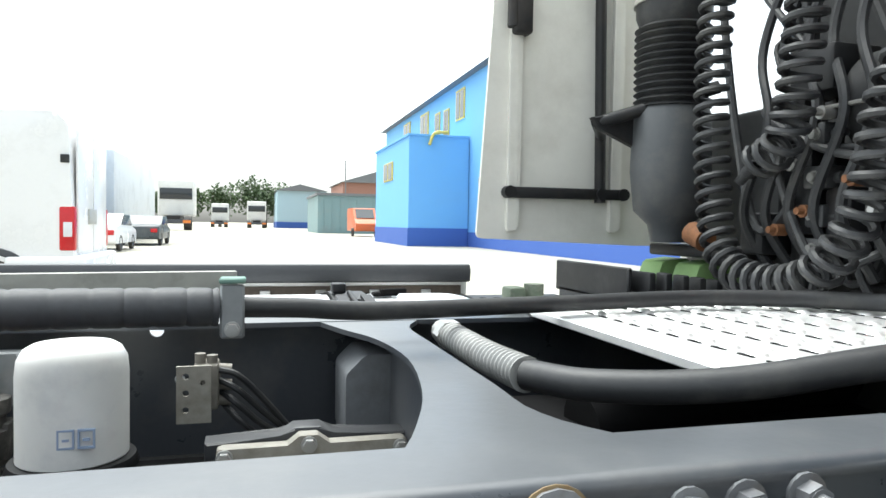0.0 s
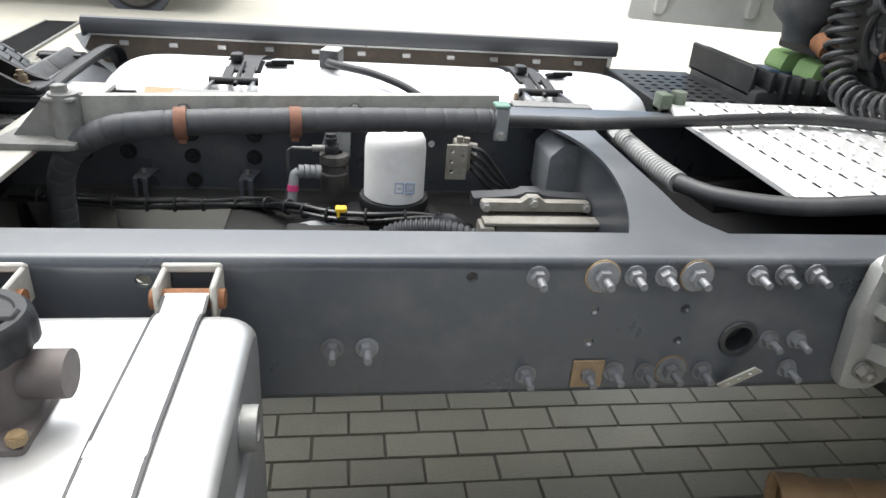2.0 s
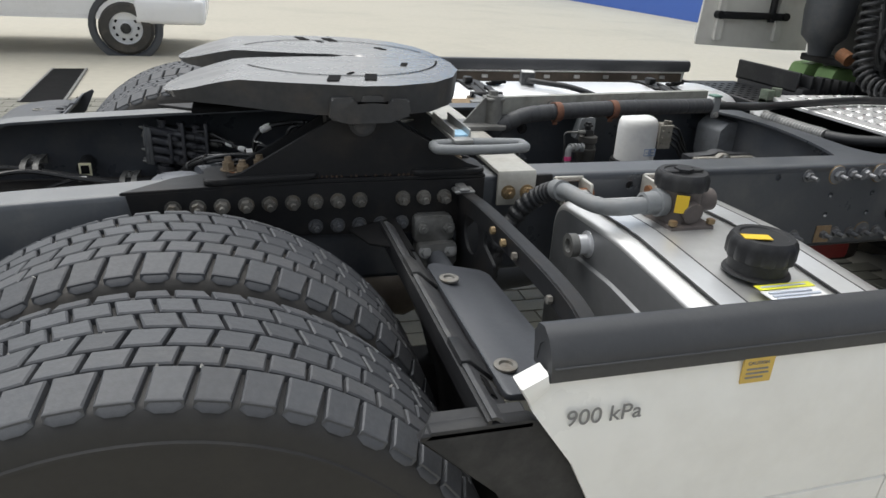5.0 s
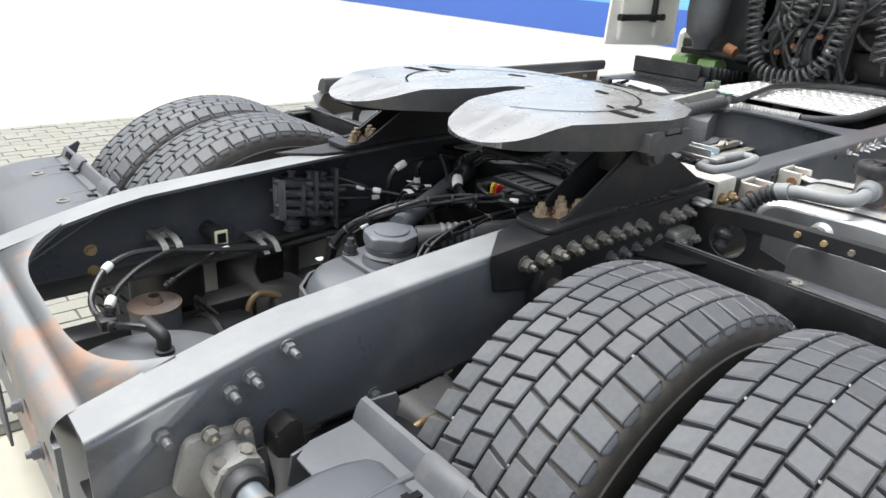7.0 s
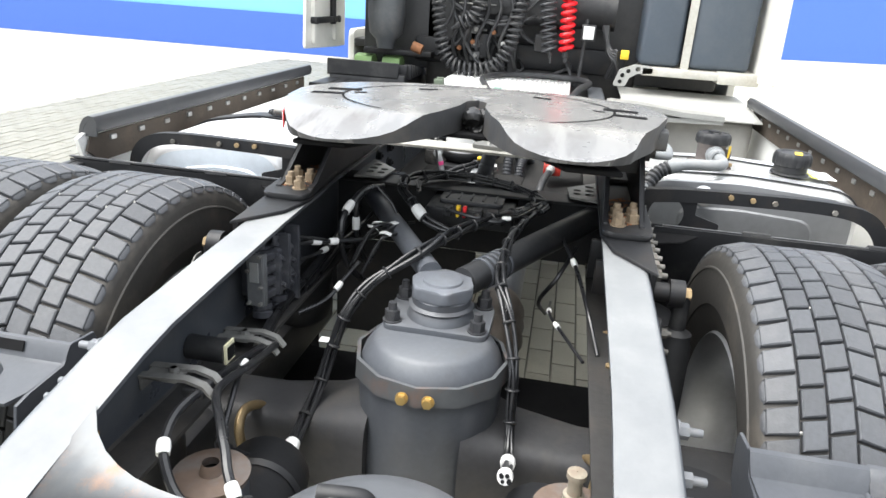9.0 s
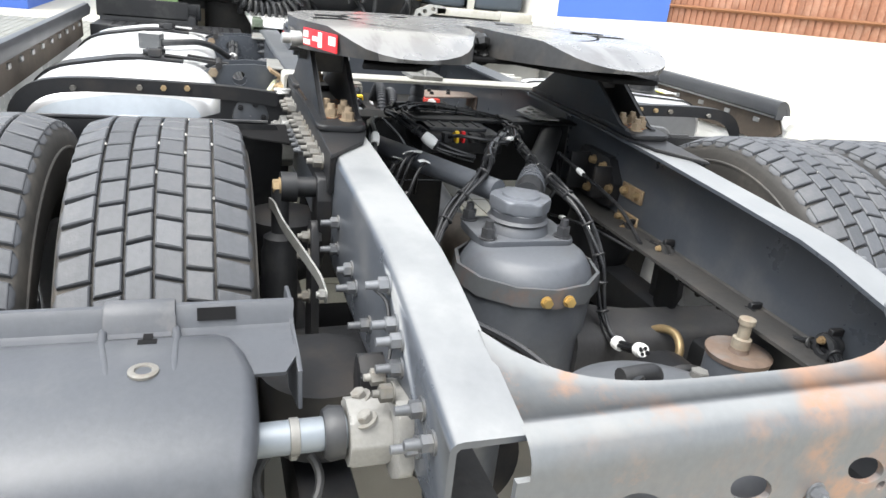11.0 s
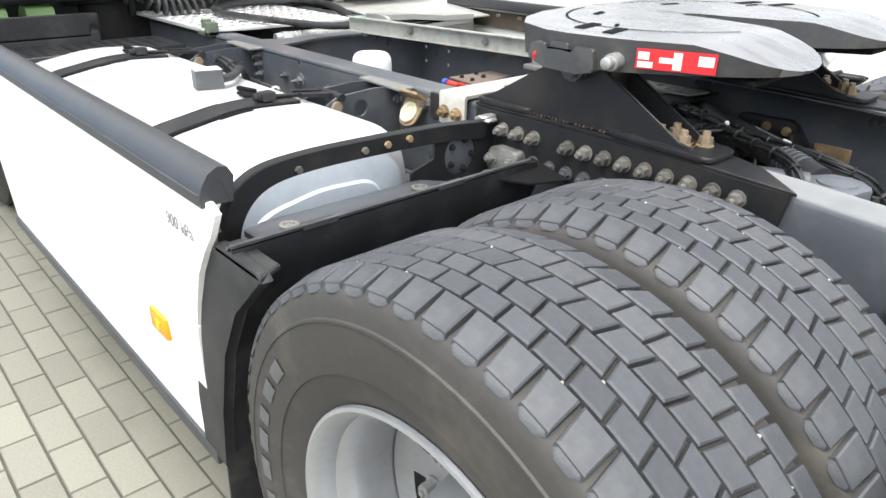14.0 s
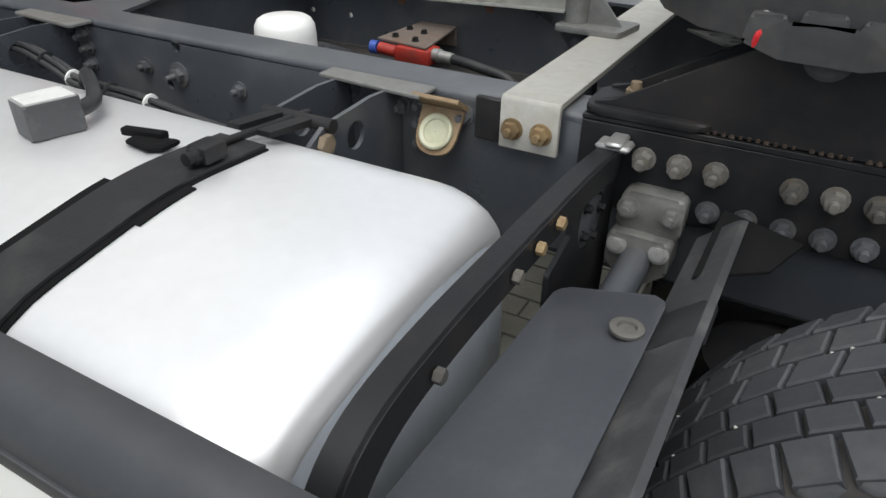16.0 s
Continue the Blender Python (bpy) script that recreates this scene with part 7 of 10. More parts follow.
th = thing("gearbox_actuator", "ribbed grey cast gearbox actuator housing", "housing", "", (1.8, 0.05, 0.75))
bm = B()
box(bm, 1.7, 1.985, 0.03, 0.13, 0.75, 0.832, 0.01)
part("cast_body", bm, DCAST, th, "dirty grey cast body")
bm = B()
box(bm, 1.672, 1.984, 0.02, 0.06, 0.834, 0.843, 0.002, 1)
box(bm, 1.664, 1.697, 0.016, 0.07, 0.75, 0.833, 0.006, 2)
part("mounting_flange", bm, mat("stained_flange", (0.3, 0.285, 0.25), 0.55, 0.25, 100, 0.2, 0.2, (0.16, 0.14, 0.11), 0.6, 16), th, "stained pale flange")
bm = B()
lathe(bm, (1.965, 0.024, 0.8), (0, -1, 0), [(0, 0.024), (0.006, 0.024), (0.008, 0.018), (0.012, 0.016), (0.012, 0.001)], 20, False)
part("round_boss", bm, DCAST, th)
for i in range(8):
    part("rib", box(B(), 1.79 + 0.0155 * i, 1.7955 + 0.0155 * i, 0.018, 0.034, 0.765, 0.818, 0.002, 1), DCAST, th)
for x, z in ((1.735, 0.805), (1.775, 0.79)):
    part("bolt", hexnut(B(), (x, 0.03, z), (0, -1, 0), r=0.009, h=0.008, washer=0.011, stud=0), STEEL, th)
bm = B()
prism(bm, rounded([(1.676, 0.843), (1.928, 0.843), (1.928, 0.864), (1.822, 0.864), (1.806, 0.876), (1.782, 0.876), (1.766, 0.864), (1.676, 0.864)], 0.006), "y", 0.085, 0.108, 0.003, 1)
part("flange", bm, MATS["stained_flange"], th, "pale metal flange")
for x, z in ((1.686, 0.853), (1.794, 0.864), (1.918, 0.853)):
    part("bolt", hexnut(B(), (x, 0.085, z), (0, -1, 0), r=0.009, h=0.008, washer=0.011, stud=0), STEEL, th)
bm = B()
prism(bm, [(1.66, 0.842), (1.945, 0.842), (1.945, 0.866), (1.83, 0.866), (1.812, 0.88), (1.776, 0.88), (1.758, 0.866), (1.66, 0.866)], "y", 0.111, 0.15, 0.004, 2)
part("top_cover", bm, TRIM, th, "dark grey cover")
bm = B()
# widened to the rails and bulked below to keep light off the paving
box(bm, 1.1, 2.25, -0.34, 0.34, 0.72, 0.76, 0.018, 3)
box(bm, 1.95, 2.3, -0.13, 0.3, 0.52, 0.7, 0.04, 3)
box(bm, 1.3, 1.62, -0.1, 0.3, 0.7, 0.775, 0.03)
gb = thing("gearbox", "oily dark gearbox between the rails", "gearbox", "tractor unit", (1.7, 0.05, 0.4))
part("casing", bm, mat("oily_casting", (0.02, 0.0195, 0.019), 0.7, 0.0, 50, 0.35, 0.3, (0.045, 0.04, 0.032), 0.4, 8, spec=0.25), gb)
bm = B()
box(bm, 1.93, 2.1, -0.25, -0.15, 0.6, 0.69, 0.015)
part("red_flange", bm, mat("dark_red_paint", (0.16, 0.012, 0.012), 0.5, 0, 50, 0.3, 0.1, (0.03, 0.02, 0.02), 0.5, 9), gb, "dark red painted drum")
# added near-black mass, covers bright paving under the hose
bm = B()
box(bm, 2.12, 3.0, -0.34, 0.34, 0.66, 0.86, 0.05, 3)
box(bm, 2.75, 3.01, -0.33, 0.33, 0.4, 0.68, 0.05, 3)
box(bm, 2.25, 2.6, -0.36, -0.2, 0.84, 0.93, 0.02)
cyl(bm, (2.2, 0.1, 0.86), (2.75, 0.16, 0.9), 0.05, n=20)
part("front_casing", bm, DARK, gb, "added near-black mass")
bm = B()
box(bm, 1.27, 1.43, 0.035, 0.075, 0.765, 0.812, 0.008)
box(bm, 1.25, 1.3, 0.02, 0.09, 0.76, 0.81, 0.01)
blk = part("mount_block", bm, MATS["oily_casting"], gb, "oily mount block")
part("bolt", hexnut(B(), (1.418, 0.035, 0.8), (0, -1, 0.2), r=0.012, h=0.01, washer=0.014, stud=0), STEEL, blk)
# added dark mass, hides bright ground below the cab
bm = B()
box(bm, 3.02, 4.6, -0.62, 0.68, 0.5, 1.12, 0.06, 3)
part("engine_block", bm, MATS["oily_casting"], gb, "added dark mass in the engine's place")
th = thing("cast_stop", "grey rounded cast stop beside a cross member", "bracket", "", (2.0, 0.28, 0.85))
bm = B()
prism(bm, rounded([(1.86, 0.8), (1.86, 0.925), (1.89, 0.955), (1.97, 0.955), (1.97, 0.8)], 0.02), "y", 0.22, 0.36, 0.012, 3)
part("casting", bm, mat("grey_stop_paint", (0.17, 0.178, 0.188), 0.5, 0, 80, 0.15, 0.12, (0.08, 0.075, 0.07), 0.5, 14), th)

# spiral hoses and looms low between the rails
for y0, lift in ((-0.02, 0.038), (-0.07, 0.016)):
    th = thing("corrugated_conduit", "black corrugated plastic conduit bent over the gearbox", "conduit", "conduits", (1.45, y0, 0.75))
    pts = smooth_path([(1.4, y0, 0.7), (1.45, y0, 0.78 + lift), (1.53, y0 - 0.01, 0.815 + lift), (1.63, y0 - 0.02, 0.8 + lift), (1.75, y0 - 0.03, 0.76)], 36)
    bm = B()
    tube(bm, pts, 0.02, 18, rr=lambda i: 0.0205 if i % 4 < 2 else 0.0172)
    part("conduit", bm, TRIM, th, smooth=26)
cable("cable_loom", "black loom along the rail inside", [(0.6, 0.31, 0.775), (0.75, 0.3, 0.77), (0.92, 0.295, 0.758), (1.145, 0.275, 0.772), (1.24, 0.2, 0.798), (1.33, 0.11, 0.818), (1.42, 0.09, 0.823), (1.56, 0.09, 0.82), (1.66, 0.1, 0.79)], 0.0062, 4, spread=0.0095)
cable("cable_loom", "thick black hose elbows beside a filter", [(1.58, 0.12, 0.72), (1.57, 0.08, 0.8), (1.6, 0.06, 0.825), (1.64, 0.05, 0.8)], 0.02, 1)
cable("cable_loom", "grey taped hose end over the gearbox", [(1.24, 0.1, 0.7), (1.26, 0.1, 0.77), (1.33, 0.1, 0.79), (1.4, 0.08, 0.76)], 0.018, 1, FADED)
for x, c, m_ in ((1.355, "yellow", YELLOW),):
    th = thing("cable_marker", f"small {c} cable marker on a loom", "marker", "", (x, 0.1, 0.82))
    bm = B()
    box(bm, x, x + 0.025, 0.078, 0.1, 0.836, 0.846, 0.002, 1)
    box(bm, x + 0.004, x + 0.01, 0.076, 0.082, 0.826, 0.838, 0.001, 1)
    part("tag", bm, m_, th)
for x in (0.87, 1.12):
    th = thing("loom_bracket", "dark bent steel bracket on the rail", "bracket", "loom brackets", (x, 0.36, 0.78))
    bm = B()
    plate(bm, [(x, 0.421), (x + 0.042, 0.421), (x + 0.03, 0.35), (x - 0.004, 0.35)], [circle(x + 0.018, 0.375, 0.006, 10)], "z", 0.8, 0.804)
    box(bm, x - 0.004, x + 0.006, 0.346, 0.35, 0.757, 0.803, 0.001, 1)
    box(bm, x + 0.018, x + 0.03, 0.346, 0.35, 0.757, 0.803, 0.001, 1)
    part("bracket", bm, AXLE, th)
    part("bolt", hexnut(B(), (x + 0.012, 0.39, 0.804), (0, 0, 1), r=0.007, h=0.006, washer=0.01, stud=0.003), WORN, th)
for i, (x, z) in enumerate([(0.998, 0.896), (0.997, 0.838), (0.996, 0.775), (1.15, 0.896), (1.148, 0.838), (0.742, 0.843), (0.844, 0.847)]):
    b2 = hexnut(B(), (x, RY - 0.008, z), (0, -1, 0), r=0.015, h=0.014, washer=0.02, stud=0.01)
    part("bolt", b2, FRAMEB, RAIL_L)

# red and steel valve on a bracket from the right rail
th = thing("red_valve", "red and bare metal air valve under a rusty steel bracket", "valve", "valves", (1.35, -0.2, 0.88))
bm = B()
SINK = Matrix.Translation((0.065, -0.1, -0.03))
prism(bm, [(1.31, -0.32), (1.43, -0.32), (1.44, -0.1), (1.27, -0.075)], "z", 0.882, 0.888, 0.001, 1)
box(bm, 1.31, 1.43, -0.321, -0.314, 0.83, 0.882, 0.002, 1)
part("bracket", bm, mat("brown_bracket", (0.17, 0.14, 0.12), 0.65, 0.2, 60, 0.3, 0.2, RUSTC, 0.6, 14), th, "worn rusty bracket", m=SINK)
for x, y in ((1.4, -0.13), (1.33, -0.12), (1.35, -0.2), (1.41, -0.22)):
    part("bolt", hexnut(B(), (x, y, 0.888), (0, 0, 1), r=0.008, h=0.007, washer=0.01, stud=0), FRAMEB, th, m=SINK)
bm = B()
box(bm, 1.26, 1.37, -0.14, -0.07, 0.838, 0.881, 0.008)
cyl(bm, (1.42, -0.08, 0.867), (1.37, -0.085, 0.862), 0.016, n=14)
part("valve", bm, mat("dirty_red", (0.36, 0.03, 0.02), 0.5, 0, 60, 0.2, 0.1, (0.08, 0.05, 0.04), 0.5, 20), th, "red valve body", m=SINK)
bm = B()
cyl(bm, (1.445, -0.078, 0.867), (1.425, -0.08, 0.867), 0.018, n=14)
part("blue_ring", bm, mat("blue_plastic", (0.05, 0.1, 0.4), 0.4, 0, 60, 0.1, 0.0), th, "blue ring", m=SINK)
bm = B()
lathe(bm, (1.26, -0.1, 0.867), (-1, 0.1, -0.03), [(0, 0.017), (0.02, 0.018), (0.022, 0.015), (0.06, 0.015), (0.062, 0.012)], 16, False)
part("hose_end", bm, STEEL, th, "bright hose end", m=SINK)
bm = B()
tube(bm, smooth_path([(1.21, -0.095, 0.866), (1.12, -0.08, 0.86), (1.02, -0.07, 0.84), (0.95, -0.06, 0.76)]), 0.013, 12)
part("hose", bm, HOSE, th, m=SINK)

# ---- hose carrier beam and hoses ----
th = thing("hose_carrier", "weathered galvanised steel beam carrying a hose", "beam", "", (0.87, 0, 1.0))
A0, A1 = Vector((0.895, 0.01, 0)), Vector((1.7, 0.125, 0))
d = (A1 - A0).normalized()
nrm = Vector((-d.y, d.x, 0))
bm = B()
prof = [(0.0, 1.04), (0.0, 1.092), (0.022, 1.092), (0.022, 1.088), (0.004, 1.088), (0.004, 1.044), (0.022, 1.044), (0.022, 1.04)]
loft(bm, [[p + nrm * a + Vector((0, 0, z)) for a, z in prof] for p in (A0, A1)])
beam = part("beam", bm, mat("weathered_galvanised", (0.33, 0.33, 0.3), 0.6, 0.3, 40, 0.25, 0.2, (0.12, 0.12, 0.1), 0.6, 14), th)
for f in (0.22, 0.62):
    p = A0.lerp(A1, f)
    part("bolt", hexnut(B(), p - nrm * 0.001 + Vector((0, 0, 1.066)), -nrm, r=0.01, h=0.008, washer=0.013, stud=0.004), WORN, beam)
    part("bolt", hexnut(B(), p + nrm * 0.005 + Vector((0, 0, 1.066)), nrm, r=0.01, h=0.008, washer=0.013, stud=0.004), WORN, beam)
bm = B()
prism(bm, rounded([(0.755, -0.055), (0.9, -0.055), (0.905, 0.05), (0.77, 0.05)], 0.012), "z", 1.008, 1.02, 0.002, 1)
prism(bm, [(0.78, 1.02), (0.862, 1.02), (0.862, 1.095), (0.845, 1.095)], "y", -0.004, 0.004)
box(bm, 0.845, 0.9, -0.025, 0.03, 1.086, 1.096, 0.003, 1)
cyl(bm, (0.875, 0.0, 1.02), (0.875, 0.0, 1.1), 0.026, n=18)
part("pivot_stand", bm, WORN, th, "rusty steel pivot stand")
part("bolt", hexnut(B(), (0.87, 0.0, 1.098), (0, 0, 1), r=0.014, h=0.012, washer=0.02, stud=0.003), WORN, th)
CLIPR = mat("clip_rust", (0.19, 0.085, 0.052), 0.75, 0.1, 80, 0.3, 0.2, (0.06, 0.05, 0.045), 0.5, 30)
for f, m_ in ((0.215, CLIPR), (0.47, CLIPR)):
    p = A0.lerp(A1, f)
    q = p - nrm * 0.042
    bm = B()
    lathe(bm, q + Vector((0, 0, 1.052)) - d * 0.011, d, [(0, 0.0255), (0, 0.0295), (0.022, 0.0295), (0.022, 0.0255)], 24, False)
    box(bm, q.x - 0.008, q.x + 0.008, q.y - 0.002, q.y + 0.003, 1.012, 1.026, 0.001, 1)
    part("hose_clip", bm, m_, th, "rusty hose clip")
q = A1 - nrm * 0.02
bm = B()
box(bm, q.x - 0.022, q.x + 0.008, q.y - 0.045, q.y - 0.038, 1.012, 1.08, 0.003, 1)
clp = part("end_clamp", bm, FADED, th, "grey steel end clamp")
part("bolt", hexnut(B(), (q.x - 0.007, q.y - 0.045, 1.024), (0, -1, 0), r=0.008, h=0.006, washer=0.01, stud=0.003), STEEL, clp)
bm = B()
box(bm, q.x - 0.023, q.x + 0.009, q.y - 0.047, q.y - 0.01, 1.081, 1.088, 0.002, 1)
part("green_cap", bm, mat("green_plastic", (0.13, 0.23, 0.19), 0.6, 0, 60, 0.1, 0.05), th, "green cap")
th = thing("air_hose", "thick black hose looped over a tread plate", "hose", "", (0.9, 0, 1.0))
wrapped = [(0.83, 0.02, 0.82), (0.84, 0.01, 0.92), (0.87, -0.005, 0.985), (0.93, -0.018, 1.03), (1.02, -0.014, 1.05), (1.3, 0.026, 1.055), (1.6, 0.068, 1.052), (1.68, 0.08, 1.05)]
rough_path, base = smooth_path(wrapped, 60), []
for p in rough_path:
    if not base or (p - base[-1]).length > 0.0033:
        base.append(p)
bm = B()
tube(bm, base, 0.0245, 28, rr=lambda i: 0.0228 if i % 8 == 0 else 0.0245)
part("wrapped_hose", bm, mat("grey_rubber_wrap", (0.045, 0.047, 0.052), 0.55, 0.0, 100, 0.2, 0.1, (0.11, 0.11, 0.105), 0.35, 9), th, "spiral wrapped hose", smooth=40)
bm = B()
loop = [(1.68, 0.08, 1.05), (1.78, 0.1, 1.045), (1.9, 0.125, 1.036), (2.2, 0.19, 1.034), (2.5, 0.24, 1.034), (2.74, 0.17, 1.034), (2.86, -0.03, 1.036), (2.84, -0.24, 1.036), (2.66, -0.34, 1.036), (2.4, -0.29, 1.03), (2.2, -0.24, 1.0), (2.08, -0.17, 0.988), (2.03, -0.09, 0.985)]
tube(bm, smooth_path(loop, 10), 0.0135, 20, rr=lambda i: 0.0135 + 0.0045 * min(1.0, max(0.0, (i - 30) / 40)))
part("loop", bm, HOSE, th)
bm = B()
e1 = smooth_path([(2.03, -0.09, 0.985), (2.02, 0.03, 0.985), (2.022, 0.2, 0.985)], 44)
tube(bm, e1, 0.019, 18, rr=lambda i: 0.022 if i % 4 < 2 else 0.0185)
part("spring_guard", bm, mat("pale_spring_guard", (0.3, 0.3, 0.29), 0.5, 0.2, 60, 0.2, 0.1, (0.15, 0.14, 0.13), 0.5, 12), th, "grey spring guard", smooth=26)
bm = B()
cyl(bm, (2.022, 0.195, 0.985), (2.024, 0.235, 0.985), 0.024, n=6)
cyl(bm, (2.024, 0.235, 0.985), (2.025, 0.26, 0.983), 0.02, n=14)
part("coupling", bm, STEEL, th, "steel coupling nut")

# release handle of the coupling
th = thing("release_handle", "grey oval pull handle on a steel slide", "handle", "", (0.6, -0.45, 1.05))
bm = B()
cx, cy = 0.66, -0.5
path = [(cx + math.copysign(min(abs(math.cos(a)) * 1.25, 1), math.cos(a)) * 0.105, cy + 0.03 * math.sin(a), 1.085) for a in [2 * math.pi * i / 28 for i in range(29)]]
tube(bm, path, 0.011, 10, False)
part("loop", bm, FADED, th, "grey coated loop")
bm = B()
box(bm, 0.6, 0.645, -0.5, -0.3, 1.09, 1.1, 0.002, 1)
box(bm, 0.602, 0.606, -0.48, -0.3, 1.1, 1.118, 0.001, 1)
box(bm, 0.64, 0.644, -0.48, -0.3, 1.1, 1.118, 0.001, 1)
part("slide", bm, STEEL, th, "bare steel slide")
bm = B()
box(bm, 0.606, 0.64, -0.47, -0.42, 1.1, 1.104)
part("blue_label", bm, mat("pale_blue_label", (0.4, 0.65, 0.85), 0.5, 0, 50, 0.05, 0.0), th, "pale blue label")
# locking parts in the throat
bm = B()
for k in range(14):
    a, r = random.uniform(0, 6.28), random.uniform(0.0, 0.05)
    p = (0.36 + r * math.cos(a), 0.02 * math.sin(a * 2), 1.16 + 0.02 * math.sin(k))
    lathe(bm, p, (random.uniform(-1, 1), random.uniform(-1, 1), 1), [(-0.02, 0.001), (-0.015, 0.018), (0.0, 0.024), (0.015, 0.016), (0.02, 0.001)], 8, False)
tagged(part("greasy_lock", bm, mat("black_grease", (0.012, 0.012, 0.012), 0.25, 0, 40, 0.3, 0.4), fifth, "lock jaws caked in black grease"), kind="stuff")
# slabs in the near-black void colour, for the dark underside
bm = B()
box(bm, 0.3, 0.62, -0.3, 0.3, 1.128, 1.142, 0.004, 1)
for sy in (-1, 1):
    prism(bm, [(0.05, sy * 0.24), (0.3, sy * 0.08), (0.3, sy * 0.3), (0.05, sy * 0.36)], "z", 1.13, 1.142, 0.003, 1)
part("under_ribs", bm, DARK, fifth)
for s in (-1, 1):
    for r, w in ((0.3, 0.006),):
        bm = B()
        pts = [(0.4 + r * math.cos(a) * 0.9, s * r * math.sin(a) * 1.15) for a in [radians(14 + 132 * i / 22) for i in range(23)]]
        pts = [p for p in pts if p[0] > 0.09]
        for p, q in zip(pts, pts[1:]):
            v = [bm.verts.new((x, y, FWT + 0.0012)) for x, y in (p, q, (0.4 + (q[0] - 0.4) * (1 + w / r), q[1] * (1 + w / r)), (0.4 + (p[0] - 0.4) * (1 + w / r), p[1] * (1 + w / r)))]
            bm.faces.new(v)
        fw_lean(part("lubrication_groove", bm, DARK, plate_ob, "dark grease groove"))
    for x, y, l in ((0.437, 0.365, 0.085), (0.352, 0.383, 0.08), (0.4, 0.31, 0.03), (0.56, 0.16, 0.05)):
        bm = B()
        prism(bm, rounded([(x - l / 6 + 0.008, s * (y - l / 2)), (x + l / 6 + 0.008, s * (y - l / 2)), (x + l / 6 - 0.008, s * (y + l / 2)), (x - l / 6 - 0.008, s * (y + l / 2))], 0.004), "z", FWT + 0.0004, FWT + 0.002)
        fw_lean(part("slot", bm, DARK, plate_ob))
# maker's plate, red and white, on the left edge of the coupling
bm = B()
th_m = Matrix.Translation((0.176, 0.4305, 1.171)) @ pose(0, 0, 0, 0, 0, 20.5)
box(bm, -0.075, 0.075, -0.001, 0.0015, -0.02, 0.018, 0.0)
part("maker_plate", bm, RED, plate_ob, "red and white maker's plate", m=th_m)
for x0, x1, z0, z1 in ((-0.07, -0.042, -0.006, 0.012), (-0.012, 0.004, -0.017, 0.015), (0.004, 0.03, -0.006, 0.004), (0.05, 0.071, -0.002, 0.012), (0.042, 0.071, -0.017, -0.006)):
    bm = B()
    box(bm, x0, x1, 0.0015, 0.003, z0, z1)
    part("white_bar", bm, TAPE, plate_ob, m=th_m)
bm = B()
cyl(bm, (0.29, 0.44, 1.16), (0.287, 0.482, 1.158), 0.017, n=18)
lathe(bm, (0.287, 0.481, 1.158), (-0.1, 1, 0), [(0, 0.017), (0.002, 0.012), (0.02, 0.012), (0.022, 0.009), (0.022, 0.001)], 16)
part("edge_bolt", bm, STEEL, plate_ob, "bright steel edge bolt")
bm = B()
lathe(bm, (0.484, 0.458, 1.163), (0.2, 1, 0), [(0, 0.012), (0.004, 0.012), (0.006, 0.008), (0.012, 0.008), (0.013, 0.001)], 14, False)
part("safety_nut", bm, STEEL, plate_ob, "small bright nut")
bm = B()
tube(bm, smooth_path([(0.484, 0.472, 1.158), (0.488, 0.476, 1.148), (0.49, 0.474, 1.135)]), 0.0045, 8)
part("red_pin", bm, RED, plate_ob, "small red safety tag")

# ---- tread plate, silencer and cast arm ----
th = thing("tread_plate", "bright aluminium studded tread plate behind the cab", "tread plate", "", (2.5, 0, 0.98))
outline = [(2.245, 0.46), (2.2, 0.3), (2.197, -0.225), (2.21, -0.24), (2.98, -0.24), (2.98, 0.46)]
bm = B()
prism(bm, outline, "z", 0.998, 1.012, 0.002, 1)
pl = part("plate", bm, TREADALU, th, "bright studded sheet")
studs, slits = B(), B()
for i in range(8):
    x = 2.275 + 0.0945 * i
    for k in range(14):
        y = -0.21 + 0.0485 * k + 0.006 * (i % 2)
        if x > 2.29 or -0.26 < y < 0.4:
            prism(slits, rounded([(x - 0.003, y - 0.014), (x + 0.003, y - 0.014), (x + 0.003, y + 0.014), (x - 0.003, y + 0.014)], 0.0025, 2), "z", 1.0118, 1.0132)
            lathe(studs, (x + 0.016, y, 1.0115), (0, 0, 1), [(0, 0.014), (0.003, 0.012), (0.005, 0.008), (0.0055, 0.001)], 10)
            lathe(studs, (x + 0.048, y + 0.024, 1.0115), (0, 0, 1), [(0, 0.011), (0.002, 0.009), (0.003, 0.001)], 8)
tagged(part("raised_studs", studs, TREADALU, pl), kind="stuff")
tagged(part("slit", slits, DARK, pl, "dark slits"), kind="stuff")
th = thing("exhaust_silencer", "pale grey boxed exhaust silencer with heat shield", "silencer", "tractor unit", (2.65, -0.85, 0.3))
bm = B()
box(bm, 2.36, 3.0, -1.19, -0.53, 0.32, 0.95, 0.05, 4)
part("silencer_box", bm, mat("dusty_silencer", (0.42, 0.41, 0.38), 0.6, 0.3, 40, 0.1, 0.1, (0.25, 0.23, 0.2), 0.5, 5), th)
bm = B()
prism(bm, [(2.28, 0.955), (2.62, 0.99), (2.98, 1.0), (2.98, 0.993), (2.62, 0.983), (2.28, 0.948)], "y", -1.2, -0.52)
part("heat_shield", bm, mat("heat_shield", (0.55, 0.55, 0.52), 0.45, 0.5, 30, 0.1, 0.1, (0.35, 0.33, 0.3), 0.4, 7), th, "dull silver heat shield")
th = thing("support_casting", "pale cast aluminium support arm with ribs", "bracket", "", (2.3, -0.5, 0.8))
bm = B()
